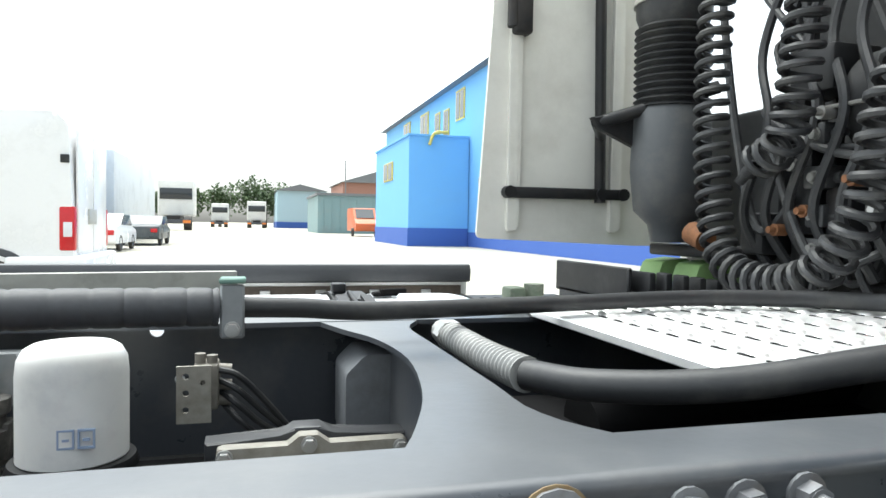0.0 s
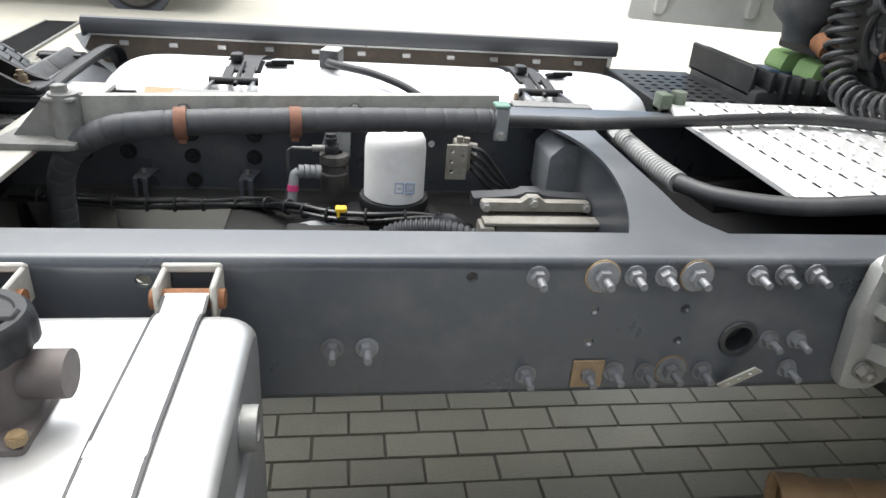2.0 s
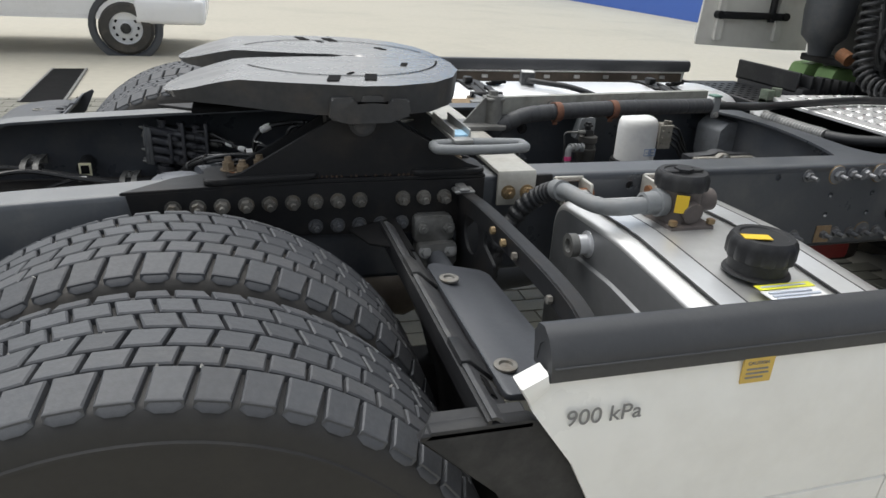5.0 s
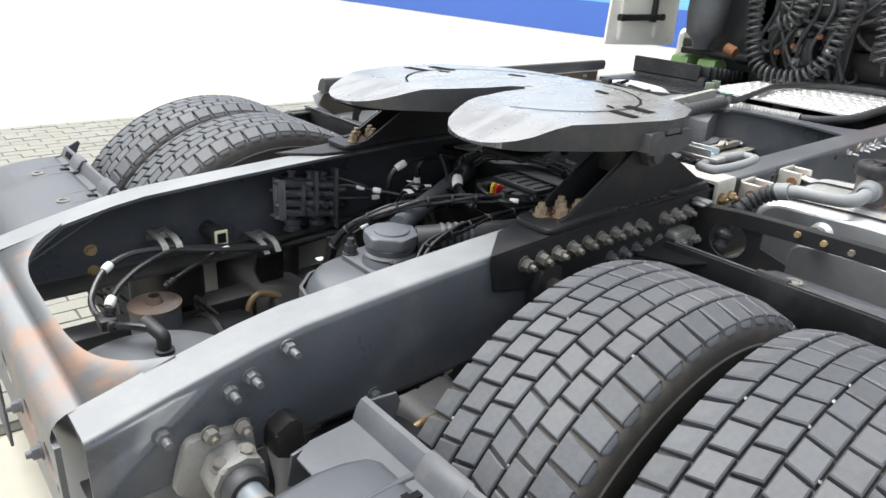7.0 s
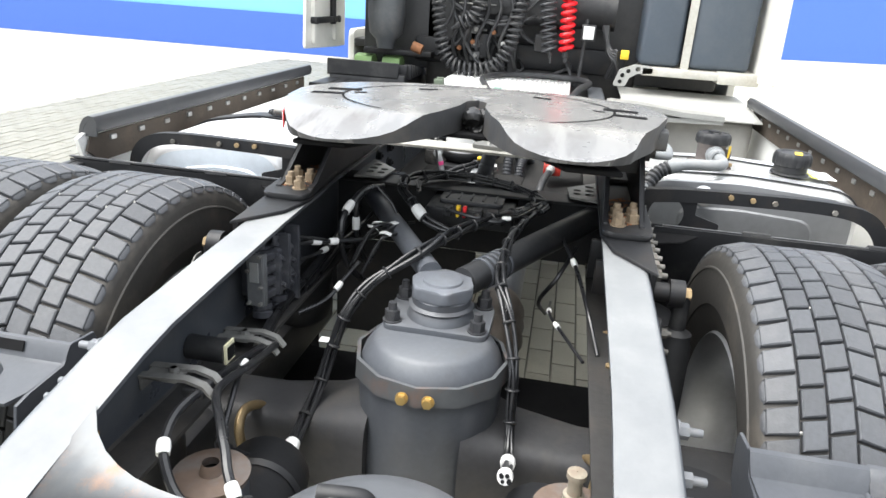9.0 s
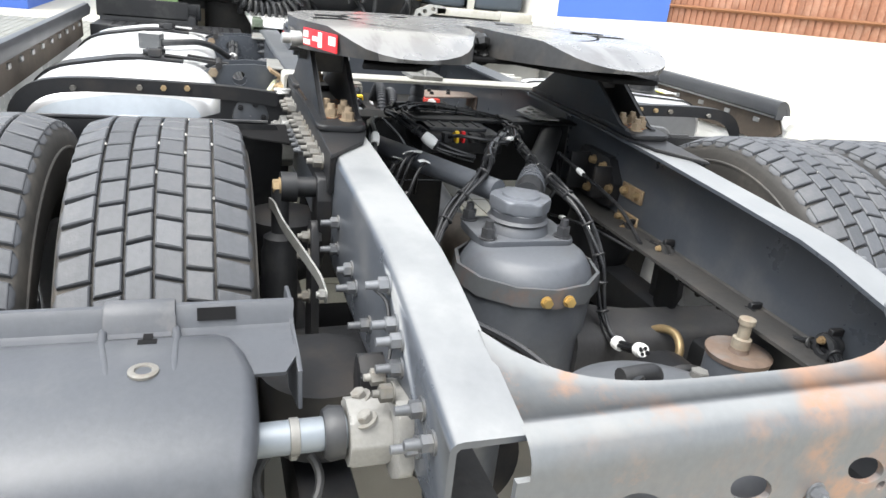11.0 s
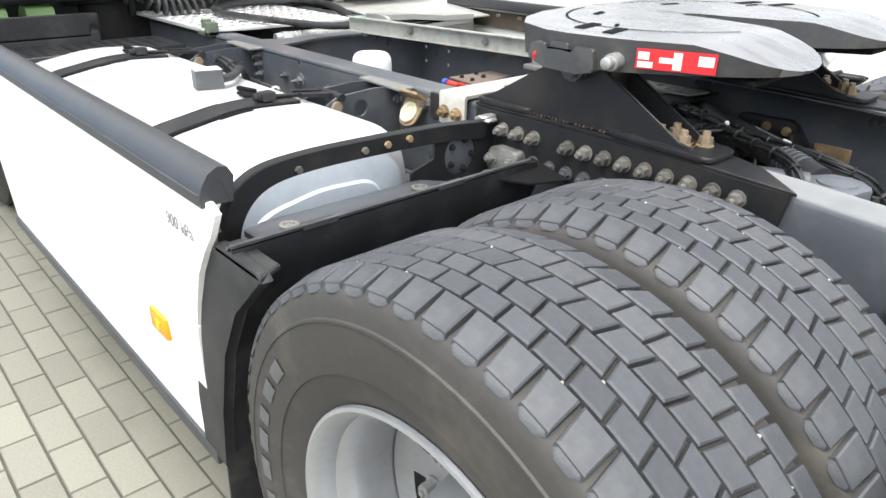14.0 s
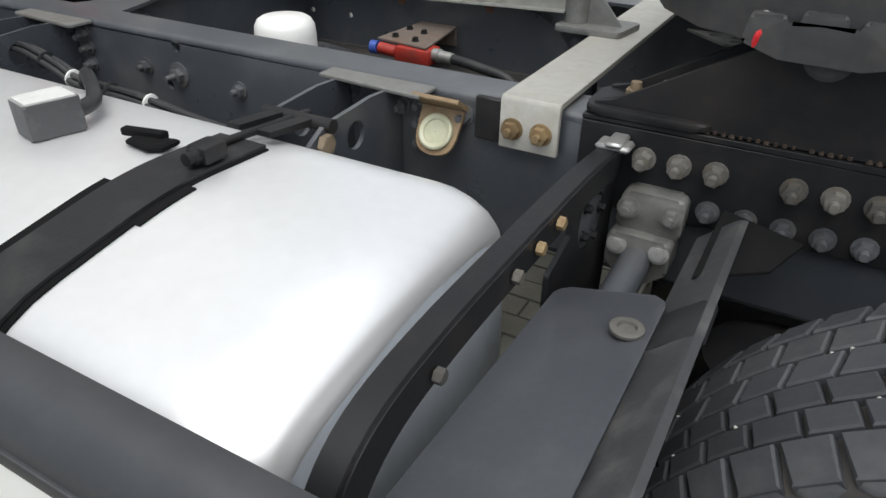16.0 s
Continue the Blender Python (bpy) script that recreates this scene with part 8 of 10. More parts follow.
prism(bm, rounded([(2.2, 0.76), (2.19, 0.9), (2.2, 1.0), (2.3, 1.01), (2.42, 0.95), (2.42, 0.9), (2.33, 0.86), (2.27, 0.76)], 0.02), "y", -0.432, -0.46, 0.005, 2)
loft(bm, [[(2.2 + dx, y, z + w) for dx, w in ((0.0, 0.0), (0.2, -0.01), (0.2, -0.035), (0.0, -0.025))] for y, z in ((-0.45, 1.01), (-0.6, 1.005), (-0.8, 0.985), (-1.0, 0.98))])
loft(bm, [[(2.21 + dx, y, z + w) for dx, w in ((0.0, 0.0), (0.16, -0.01), (0.16, -0.03), (0.0, -0.022))] for y, z in ((-0.45, 0.93), (-0.6, 0.945), (-0.8, 0.955), (-1.0, 0.96))])
loft(bm, [[(2.23 + dx, y, z + w) for dx, w in ((0.0, 0.0), (0.1, 0.0), (0.1, -0.03), (0.0, -0.03))] for y, z in ((-0.45, 0.85), (-0.55, 0.88), (-0.7, 0.93))])
part("casting", bm, CAST, th)
for z in (0.975, 0.91, 0.8):
    part("bolt", hexnut(B(), (2.23, -0.462, z), (0, -1, 0), r=0.015, h=0.016, stud=0.012), BOLT, th)
th = thing("wrapped_pipe", "brown wrapped exhaust pipe end under the frame", "pipe", "", (2.5, -0.2, 0.2))
bm = B()
lathe(bm, (2.27, -0.35, 0.36), (1, -0.35, 0.1), [(0.02, 0.06), (0, 0.065), (0, 0.075), (0.06, 0.078), (0.062, 0.072), (0.14, 0.075), (0.142, 0.08), (0.3, 0.085), (0.5, 0.085)], 28, False)
part("wrap", bm, mat("brown_wrap", (0.3, 0.19, 0.1), 0.8, 0, 40, 0.2, 0.2, (0.12, 0.08, 0.05), 0.6, 12), th)

# plates and a perforated strip low on the right rail
th = thing("rail_plate", "rusty square washer plate bolted to the rail", "plate", "rail plates", (1.814, -0.43, 0.78))
part("plate", box(B(), 1.738, 1.791, -0.4345, -0.4305, 0.757, 0.809, 0.001, 1), MATS["yellowed_zinc"], th)
th = thing("perforated_strip", "pale bent perforated strip on the rail", "strip", "", (2.03, -0.44, 0.8))
bm = B()
plate(bm, [(-0.012, -0.035), (0.012, -0.035), (0.012, 0.035), (-0.012, 0.035)], [circle(0, -0.02, 0.004, 8), circle(0, 0.0, 0.004, 8), circle(0, 0.02, 0.004, 8)], "y", -0.0015, 0.0015)
part("strip", bm, GALV, th, m=pose(2.02, -0.452, 0.782, 25, 0, 0) @ pose(0, 0, 0, 0, 35, 0))

bm = B()
# the cup's closed back is added so that the hole stays dark
lathe(bm, (2.012, -0.4315, 0.845), (0, 1, 0), [(-0.003, 0.024), (-0.003, 0.032), (0.0, 0.034), (0.004, 0.025), (0.035, 0.024), (0.036, 0.001)], 24, False)
part("grommet", bm, HOSE, RAIL_R, "black rubber grommet")

# ---- fittings of the right tank ----
for x in (0.893, 1.142):
    th = thing("tank_strap", "bright steel strap over the tank with a rusty hinge", "strap", "tank straps", (x, -0.8, 0.9))
    pr = [p for p in right_prof if p[1] > 0.6]
    pr = sorted(pr, key=lambda p: math.atan2(p[1] - 0.65, p[0] + 0.83))
    part("strap_band", band([(-0.475, 0.965)] + [(y, z + 0.003) for y, z in pr if y < -0.52], 0.055, -0.003, x), mat("bright_strap", (0.8, 0.81, 0.82), 0.35, 0.8, 50, 0.05, 0.03), th, smooth=50)
    for e in (0.0, 0.0555):
        bm = band([(-0.49, 0.964)] + [(y, z + 0.002) for y, z in pr if y < -0.52], 0.004, -0.004, x + e - 0.002)
        part("rubber_edge", bm, HOSE, th)
    bm = B()
    box(bm, x - 0.012, x - 0.004, -0.5, -0.432, 0.93, 0.985, 0.003, 1)
    box(bm, x + 0.059, x + 0.067, -0.5, -0.432, 0.93, 0.985, 0.003, 1)
    box(bm, x - 0.012, x + 0.067, -0.445, -0.437, 0.975, 0.989, 0.003, 1)
    part("hinge", bm, GALV, th, "galvanised hinge")
    bm = B()
    cyl(bm, (x - 0.02, -0.478, 0.955), (x + 0.075, -0.478, 0.955), 0.014, n=14)
    part("hinge_pin", bm, RUST, th, "rusty hinge pin")
th = thing("filler_cap", "ribbed black plastic filler cap with yellow label", "filler cap", "tank caps", (1.045, -0.985, 0.975))
bm = B()
cyl(bm, (1.037, -0.985, 0.972), (1.037, -0.985, 1.006), 0.052, n=32)
lathe(bm, (1.037, -0.985, 0.975), (0, 0, 1), [(0, 0.06), (0.004, 0.058), (0.006, 0.052)], 32, False)
part("neck", bm, PLASTIC, th)


def ribbed_cap(bm, c, r, h, lobes=14):
    n = lobes * 4
    rings = []
    for z, k, w in ((0, 0.97, 1), (0.004, 1.0, 1), (h * 0.62, 1.0, 1), (h * 0.85, 0.95, 0.5), (h, 0.86, 0.0), (h, 0.7, 0), (h * 0.93, 0.66, 0), (h * 0.93, 0.0005, 0)):
        rings.append([bm.verts.new((c[0] + r * k * (1 - 0.07 * w * (0.5 + 0.5 * math.cos(lobes * a)) ** 2) * math.cos(a), c[1] + r * k * (1 - 0.07 * w * (0.5 + 0.5 * math.cos(lobes * a)) ** 2) * math.sin(a), c[2] + z)) for a in [2 * math.pi * i / n for i in range(n)]])
    for p, q in zip(rings, rings[1:]):
        for i in range(n):
            j = (i + 1) % n
            bm.faces.new((p[i], p[j], q[j], q[i]))
    return bm


part("cap", ribbed_cap(B(), (1.037, -0.985, 1.004), 0.061, 0.042), PLASTIC, th, "ribbed cap")
bm = B()
box(bm, -0.03, 0.02, -0.011, 0.011, 0, 0.0015)
part("label", bm, YELLOW, th, "yellow label", m=pose(1.018, -0.995, 1.0458, 0, 0, -15))
th = thing("breather_filter", "brown cast breather filter with black lid and grey pipe", "filter", "", (1.04, -0.72, 0.975))
bm = B()
box(bm, 0.985, 1.09, -0.79, -0.66, 0.968, 0.985, 0.006)
lathe(bm, (1.035, -0.725, 0.983), (0, 0, 1), [(0, 0.05), (0.01, 0.046), (0.06, 0.046), (0.065, 0.05), (0.072, 0.05)], 32, False)
cyl(bm, (1.035, -0.725, 1.02), (1.115, -0.725, 1.02), 0.024, n=20)
cyl(bm, (1.035, -0.725, 1.02), (1.035, -0.785, 1.01), 0.022, n=18)
BODYB = mat("brown_cast", (0.1, 0.085, 0.08), 0.6, 0.1, 70, 0.2, 0.2, (0.18, 0.15, 0.12), 0.4, 20)
part("cast_body", bm, BODYB, th, "brown cast body")
part("lid", ribbed_cap(B(), (1.035, -0.725, 1.052), 0.057, 0.034, 12), PLASTIC, th, "lobed black lid")
bm = B()
box(bm, 0.99, 1.08, -0.735, -0.715, 1.082, 1.089, 0.003, 1)
cyl(bm, (1.035, -0.725, 1.084), (1.035, -0.725, 1.092), 0.02, n=6)
part("lid_nut", bm, PLASTIC, th)
bm = B()
box(bm, -0.013, 0.013, -0.0008, 0.0008, -0.019, 0.019)
part("label", bm, YELLOW, th, "yellow label", m=pose(1.008, -0.7775, 1.03, 0, 0, -26))
for x, y in ((0.992, -0.782), (1.083, -0.782)):
    part("bolt", hexnut(B(), (x, y, 0.985), (0, 0, 1), r=0.009, h=0.008, washer=0, stud=0), BRASS, th)
bm = B()
tube(bm, smooth_path([(1.0, -0.73, 1.02), (0.95, -0.736, 1.018), (0.89, -0.738, 1.015), (0.85, -0.722, 1.015), (0.833, -0.68, 1.015), (0.828, -0.62, 1.012), (0.826, -0.57, 1.0)], 8), 0.0175, 16)
part("grey_pipe", bm, FADED, th, "grey plastic pipe")
bm = B()
lathe(bm, (0.995, -0.73, 1.02), (-1, -0.05, -0.02), [(0, 0.03), (0.018, 0.03), (0.02, 0.025), (0.05, 0.024), (0.052, 0.018)], 20, False)
part("pipe_nut", bm, FADED, th)
bm = B()
cyl(bm, (0.826, -0.6, 1.008), (0.826, -0.565, 0.999), 0.023, n=20)
part("pipe_nut", bm, FADED, th)
bm = B()
tube(bm, smooth_path([(0.826, -0.57, 1.0), (0.81, -0.53, 0.975), (0.775, -0.5, 0.93), (0.73, -0.49, 0.84), (0.7, -0.49, 0.7)], 14), 0.022, 14, rr=lambda i: 0.0235 if (i // 2) % 2 else 0.02)
part("spiral_hose", bm, HOSE, th, "black spiral hose", smooth=20)
for x, s in ((1.238, 1), (0.852, -1)):
    th = thing("drain_plug", "steel threaded tank port with rusty end", "tank port", "tank ports", (x, -0.72, 0.91))
    bm = B()
    lathe(bm, (x - s * 0.01, -0.69, 0.915), (s, 0, 0), [(0, 0.032), (0.008, 0.03), (0.012, 0.022), (0.05, 0.022)], 24, False)
    part("socket", bm, ALU, th)
    bm = B()
    lathe(bm, (x + s * 0.025, -0.69, 0.915), (s, 0, 0), [(0, 0.026), (0.018, 0.026), (0.018, 0.015), (0.01, 0.014), (0.01, 0.001)], 24, False)
    part("rusty_end", bm, WORN, th)
th = thing("tank_label", "white and yellow printed label on a tank", "label", "labels", (1.04, -1.07, 0.97))
bm = B()
box(bm, 0.985, 1.1, -1.062, -1.044, 0.9765, 0.9775)
part("yellow_strip", bm, mat("yellow_green_label", (0.75, 0.75, 0.05), 0.5, 0, 50, 0.05, 0.0), th)
bm = B()
box(bm, 0.985, 1.1, -1.12, -1.063, 0.974, 0.9755)
part("white_sheet", bm, TAPE, th)
for y, x1 in ((-1.053, 1.085), (-1.074, 1.08), (-1.085, 1.09), (-1.096, 1.06)):
    bm = B()
    box(bm, 0.993, x1, y - 0.0025, y + 0.0025, 0.9758, 0.9783)
    part("printed_line", bm, mat("faint_blue_ink", (0.5, 0.54, 0.62), 0.6, 0, 60, 0.05, 0.0), th)

# ---- writing on the skirts ----
for s in (-1, 1):
    par = SK_R if s < 0 else SK_L
    x = 0.635 if s < 0 else 0.745
    text_part("900 kPa", 0.036, INK, par, pose(0.54, s * 1.2515, 0.906, 90, 0, 0 if s < 0 else 180) if s < 0 else pose(0.672, 1.2515, 0.902, 90, 0, 180))
bm = B()
box(bm, 0.811, 0.862, -1.2475, -1.244, 0.935, 0.976)
st = part("caution_label", bm, mat("amber_label", (0.62, 0.43, 0.1), 0.55, 0, 50, 0.05, 0.0), SK_R, "amber warning label")
text_part("CAUTION", 0.008, INK, SK_R, pose(0.817, -1.248, 0.9655, 90, 0, 0))
for k, w in enumerate((0.036, 0.038, 0.03)):
    bm = B()
    box(bm, 0.817, 0.817 + w, -1.2485, -1.2475, 0.957 - 0.007 * k, 0.9595 - 0.007 * k)
    part("printed_line", bm, INK, SK_R)
bm = B()
box(bm, 0.8, 0.89, 1.235, 1.25, 0.578, 0.632, 0.006)
lamp = part("side_marker", bm, mat("amber_lens", (0.85, 0.3, 0.01), 0.25, 0, 60, 0.08, 0.02), SK_L, "amber side marker lamp")
bm = B()
box(bm, 0.83, 0.85, 1.25, 1.253, 0.595, 0.615)
part("reflector", bm, YELLOW, lamp)
for s in (-1,):
    bm = B()
    prism(bm, [(0.472, 0.972), (0.508, 0.99), (0.513, 0.97), (0.488, 0.944)], "y", s * 1.215, s * 1.25, 0.004, 2)
    part("corner_cap", bm, WHITE, SK_R if s < 0 else SK_L)

# ---- behind the cab ----
grp = "equipment behind the cab"
th = thing("air_intake", "black ribbed intake bellows over a grey funnel", "air intake", grp, (2.87, 0.9, 1.1))
bm = B()
pr = [(0.0, 0.05), (0.05, 0.06), (0.09, 0.1), (0.2, 0.112), (0.36, 0.108), (0.38, 0.1)]
lathe(bm, (2.87, 0.9, 1.12), (0, 0, 1), pr, 32, False)
part("funnel", bm, mat("funnel_grey", (0.07, 0.075, 0.08), 0.5, 0, 60, 0.12, 0.08, DUST, 0.25, 6), th)
bm = B()
pr = []
for i in range(12):
    pr += [(0.38 + 0.02 * i, 0.108), (0.39 + 0.02 * i, 0.094)]
lathe(bm, (2.87, 0.9, 1.12), (0, 0, 1), pr + [(0.64, 0.105), (0.7, 0.105), (1.1, 0.11)], 32, False)
part("bellows", bm, HOSE, th, smooth=25)
bm = B()
lathe(bm, (2.87, 0.9, 1.79), (0, 0, 1), [(0, 0.107), (0, 0.112), (0.016, 0.112), (0.016, 0.107)], 32, False)
part("clamp_ring", bm, GALV, th)
th = thing("support_bracket", "black triangular support bracket behind the cab", "bracket", grp, (2.75, 1.1, 1.4))
bm = B()
prism(bm, [(2.64, 1.47), (2.8, 1.5), (2.95, 1.52), (2.95, 1.49), (2.8, 1.38), (2.66, 1.44)], "y", 0.93, 0.96, 0.004, 1)
cyl(bm, (2.66, 0.95, 1.455), (2.95, 0.8, 1.55), 0.018, n=14)
cyl(bm, (2.66, 0.95, 1.46), (2.82, 1.22, 1.46), 0.016, n=12)
part("arm", bm, FRAMEB, th)
th = thing("deflector_stay", "black steel stays on the inside of a deflector", "stay", grp, (2.7, 1.22, 1.2))
bm = B()
cyl(bm, (2.82, 1.218, 1.24), (2.8, 1.218, 2.4), 0.018, n=12)
part("upright", bm, FRAMEB, th)
bm = B()
box(bm, 2.49, 2.91, 1.205, 1.23, 1.25, 1.285, 0.005)
for x in (2.5, 2.82, 2.9):
    cyl(bm, (x, 1.2, 1.268), (x, 1.235, 1.268), 0.02, n=12)
part("crossbar", bm, FRAMEB, th)
bm = B()
box(bm, 2.5, 2.56, 1.18, 1.235, 1.76, 1.9, 0.01)
cyl(bm, (2.5, 1.2, 1.78), (2.5, 1.2, 1.9), 0.02, n=12)
part("clamp", bm, FRAMEB, th)
for x in (2.515, 2.875):
    bm = B()
    prism(bm, rounded([(x - 0.02, 1.14), (x + 0.02, 1.15), (x + 0.03, 2.6), (x - 0.01, 2.6)], 0.01), "y", 1.215, 1.235, 0.006, 2)
    part("deflector_rib", bm, CABW, cab)


def coil(name, label, pts, r, wire, turns, material):
    th = thing(name, label, "coiled hose", "coiled hoses", pts[0])
    bm = B()
    tube(bm, coil_along(pts, r, turns, 12), wire, 7)
    part("coil", bm, material, th)
    for p, q in ((pts[0], pts[1]), (pts[-1], pts[-2])):
        a = Vector(p)
        u = (a - Vector(q)).normalized()
        part("end_fitting", lathe(B(), a, u, [(0, wire * 1.2), (0.004, wire * 1.9), (0.03, wire * 1.9), (0.034, wire * 1.3), (0.06, wire * 1.3), (0.062, 0.001)], 12, False), PLASTIC, th, "black end fitting")
    return th


coil("coiled_air_line", "thick black coiled air line hanging in a loop", [(2.78, 0.56, 1.9), (2.76, 0.57, 1.6), (2.75, 0.55, 1.3), (2.74, 0.49, 1.1), (2.74, 0.36, 1.05), (2.74, 0.22, 1.08), (2.75, 0.13, 1.2), (2.76, 0.1, 1.38), (2.8, 0.08, 1.5)], 0.034, 0.0085, 46, HOSE)
coil("coiled_air_line", "thick black coiled air line hanging from the cab", [(2.8, 0.32, 1.95), (2.78, 0.31, 1.6), (2.77, 0.34, 1.36), (2.77, 0.43, 1.3)], 0.036, 0.0085, 22, HOSE)
coil("coiled_cable", "red coiled air line", [(2.8, -0.17, 1.85), (2.8, -0.175, 1.6), (2.79, -0.18, 1.4), (2.79, -0.19, 1.19)], 0.035, 0.011, 17, mat("red_coil", (0.72, 0.012, 0.02), 0.35, 0, 60, 0.05, 0.02))
coil("coiled_cable", "thin grey coiled cable", [(2.8, -0.05, 1.6), (2.79, -0.07, 1.35), (2.78, -0.1, 1.18)], 0.042, 0.006, 12, TRIM)
th = thing("work_lamp", "small pale square work lamp", "lamp", grp, (2.8, -0.3, 1.26))
bm = B()
box(bm, 2.775, 2.8, -0.345, -0.265, 1.255, 1.345, 0.006)
part("housing", bm, PLASTIC, th)
bm = B()
box(bm, 2.77, 2.776, -0.335, -0.275, 1.265, 1.335, 0.003, 1)
part("lens", bm, TAPE, th, "pale lens")
bm = B()
cyl(bm, (2.8, -0.305, 1.3), (3.09, -0.305, 1.32), 0.014, n=10)
part("stem", bm, PLASTIC, th)
th = thing("storage_case", "dark blue grey plastic case with pale strap on a shelf", "case", grp, (2.95, -0.95, 1.1))
CASE = mat("blue_grey_plastic", (0.055, 0.07, 0.09), 0.5, 0, 50, 0.1, 0.08, (0.12, 0.13, 0.14), 0.3, 3)
bm = B()
box(bm, 2.8, 3.07, -0.83, -0.6, 1.15, 2.1, 0.03, 3)
part("narrow_body", bm, CASE, th)
bm = B()
box(bm, 2.78, 3.07, -1.2, -0.87, 1.15, 2.1, 0.03, 3)
part("wide_body", bm, CASE, th)
bm = B()
box(bm, 2.775, 2.785, -0.875, -0.83, 1.14, 2.15, 0.002, 1)
part("strap", bm, GALV, th, "pale metal strap")
bm = B()
box(bm, 2.72, 3.07, -1.2, -0.62, 1.1, 1.145, 0.006)
box(bm, 2.71, 3.07, -1.25, -1.03, 1.085, 1.15, 0.008)
part("shelf", bm, GALV, th, "dull metal shelf")
bm = B()
plate(bm, rounded([(-0.47, 1.03), (-0.5, 1.12), (-0.58, 1.155), (-0.68, 1.15), (-0.68, 1.11), (-0.6, 1.105), (-0.56, 1.08), (-0.54, 1.03)], 0.015), [circle(-0.51, 1.055, 0.012, 10), circle(-0.52, 1.09, 0.013, 10), circle(-0.55, 1.115, 0.013, 10), circle(-0.6, 1.13, 0.014, 10)], "x", 2.72, 2.745)
part("holed_bracket", bm, CAST, th, "cast bracket with holes")
# dark hardware on the cab's lower back
th = thing("cab_back_hardware", "dark valves, pipes and tanks on the cab back", "hardware", grp, (2.95, 0, 1.1))
bm = B()
cyl(bm, (2.97, -0.45, 1.42), (2.97, 0.3, 1.42), 0.11, n=28)
part("cross_tank", bm, PLASTIC, th)
bm = B()
box(bm, 3.0, 3.07, -0.55, 0.75, 1.05, 1.2, 0.02)
part("crossbeam", bm, FRAMEB, th)
for y, z, w, h in ((0.42, 1.25, 0.1, 0.2), (0.3, 1.18, 0.07, 0.14), (0.2, 1.3, 0.08, 0.12), (0.55, 1.15, 0.08, 0.1), (-0.05, 1.22, 0.1, 0.1), (0.38, 1.5, 0.12, 0.1)):
    part("valve", box(B(), 2.86, 2.99, y - w / 2, y + w / 2, z - h / 2, z + h / 2, 0.012), FRAMEB, th)
for k, (y, z) in enumerate(((0.36, 1.2), (0.4, 1.3), (0.24, 1.26), (0.32, 1.4), (0.44, 1.16), (0.18, 1.2))):
    bm = B()
    cyl(bm, (2.86, y, z), (2.83, y, z), 0.014, n=10)
    cyl(bm, (2.835, y, z), (2.815, y, z), 0.008, n=8)
    part("fitting", bm, STEEL if k % 2 else RUST, th)
for k in range(7):
    bm = B()
    y = 0.1 + 0.07 * k
    tube(bm, smooth_path([(2.9, y, 1.06), (2.84, y + 0.03, 1.2), (2.85, y - 0.03, 1.4), (2.9, y + 0.05, 1.6), (2.98, y, 1.9)]), 0.011, 8)
    part("pipe", bm, HOSE, th)
for k in range(4):
    bm = B()
    tube(bm, smooth_path([(2.9, -0.5 + 0.02 * k, 1.05), (2.84, -0.48, 1.14 + 0.02 * k), (2.88, -0.42, 1.25), (2.97, -0.4 + 0.04 * k, 1.7)]), 0.012, 8)
    part("pipe", bm, HOSE, th)
# upright post, valve stack with pale screws and slack dusty hoses
DUSTYH = mat("dusty_hose", (0.03, 0.031, 0.033), 0.5, 0, 90, 0.2, 0.1, (0.11, 0.108, 0.1), 0.5, 14)
part("post", box(B(), 2.9, 2.955, 0.1, 0.15, 1.0, 2.1, 0.008), FRAMEB, th, "dark upright post")
part("post", box(B(), 2.93, 2.97, 0.47, 0.5, 1.0, 1.9, 0.006), FRAMEB, th, "dark upright post")
for z, w in ((1.12, 0.06), (1.19, 0.05), (1.27, 0.065), (1.36, 0.045)):
    bm = B()
    box(bm, 2.845, 2.9, 0.345 - w / 2, 0.345 + w / 2, z - 0.024, z + 0.024, 0.006)
    lathe(bm, (2.872, 0.345 - w / 2, z), (0, -1, 0), [(0, 0.013), (0.015, 0.013), (0.017, 0.008), (0.03, 0.008)], 10)
    part("valve", bm, DUSTYH, th)
    part("screw", hexnut(B(), (2.845, 0.345, z), (-1, 0, 0), r=0.011, h=0.008, washer=0.014, stud=0), WORN, th)
part("bracket", box(B(), 2.85, 2.96, 0.24, 0.46, 1.408, 1.416, 0.002, 1), WORN, th, "dusty bracket")
rng = random.Random(77)
for k in range(13):
    y0, y1 = rng.uniform(-0.35, 0.7), rng.uniform(-0.3, 0.65)
    z0, z1 = rng.uniform(1.35, 1.95), rng.uniform(1.1, 1.5)
    x = rng.uniform(2.86, 2.98)
    low = min(z0, z1) - rng.uniform(0.05, 0.2)
    bm = B()
    tube(bm, smooth_path([(3.02, y0, z0), (x, y0 + 0.04, z0 - 0.06), (x - 0.03, (y0 + y1) / 2, max(1.04, low)), (x, y1, z1 - 0.06), (3.02, y1 + 0.03, z1)]), rng.uniform(0.006, 0.012), 8)
    part("slack_hose", bm, DUSTYH, th, "dusty slack hose")
bm = B()
cyl(bm, (2.82, 0.66, 1.13), (2.82, 0.72, 1.15), 0.03, n=12)
part("rusty_coupling", bm, RUST, th)
bm = B()
box(bm, 2.8, 2.84, -0.545, -0.5, 1.17, 1.22, 0.004)
part("yellow_valve", bm, YELLOW, th)
bm = B()
box(bm, 2.9, 3.0, 0.62, 1.05, 1.08, 1.115, 0.008)
part("ledge", bm, FRAMEB, th)
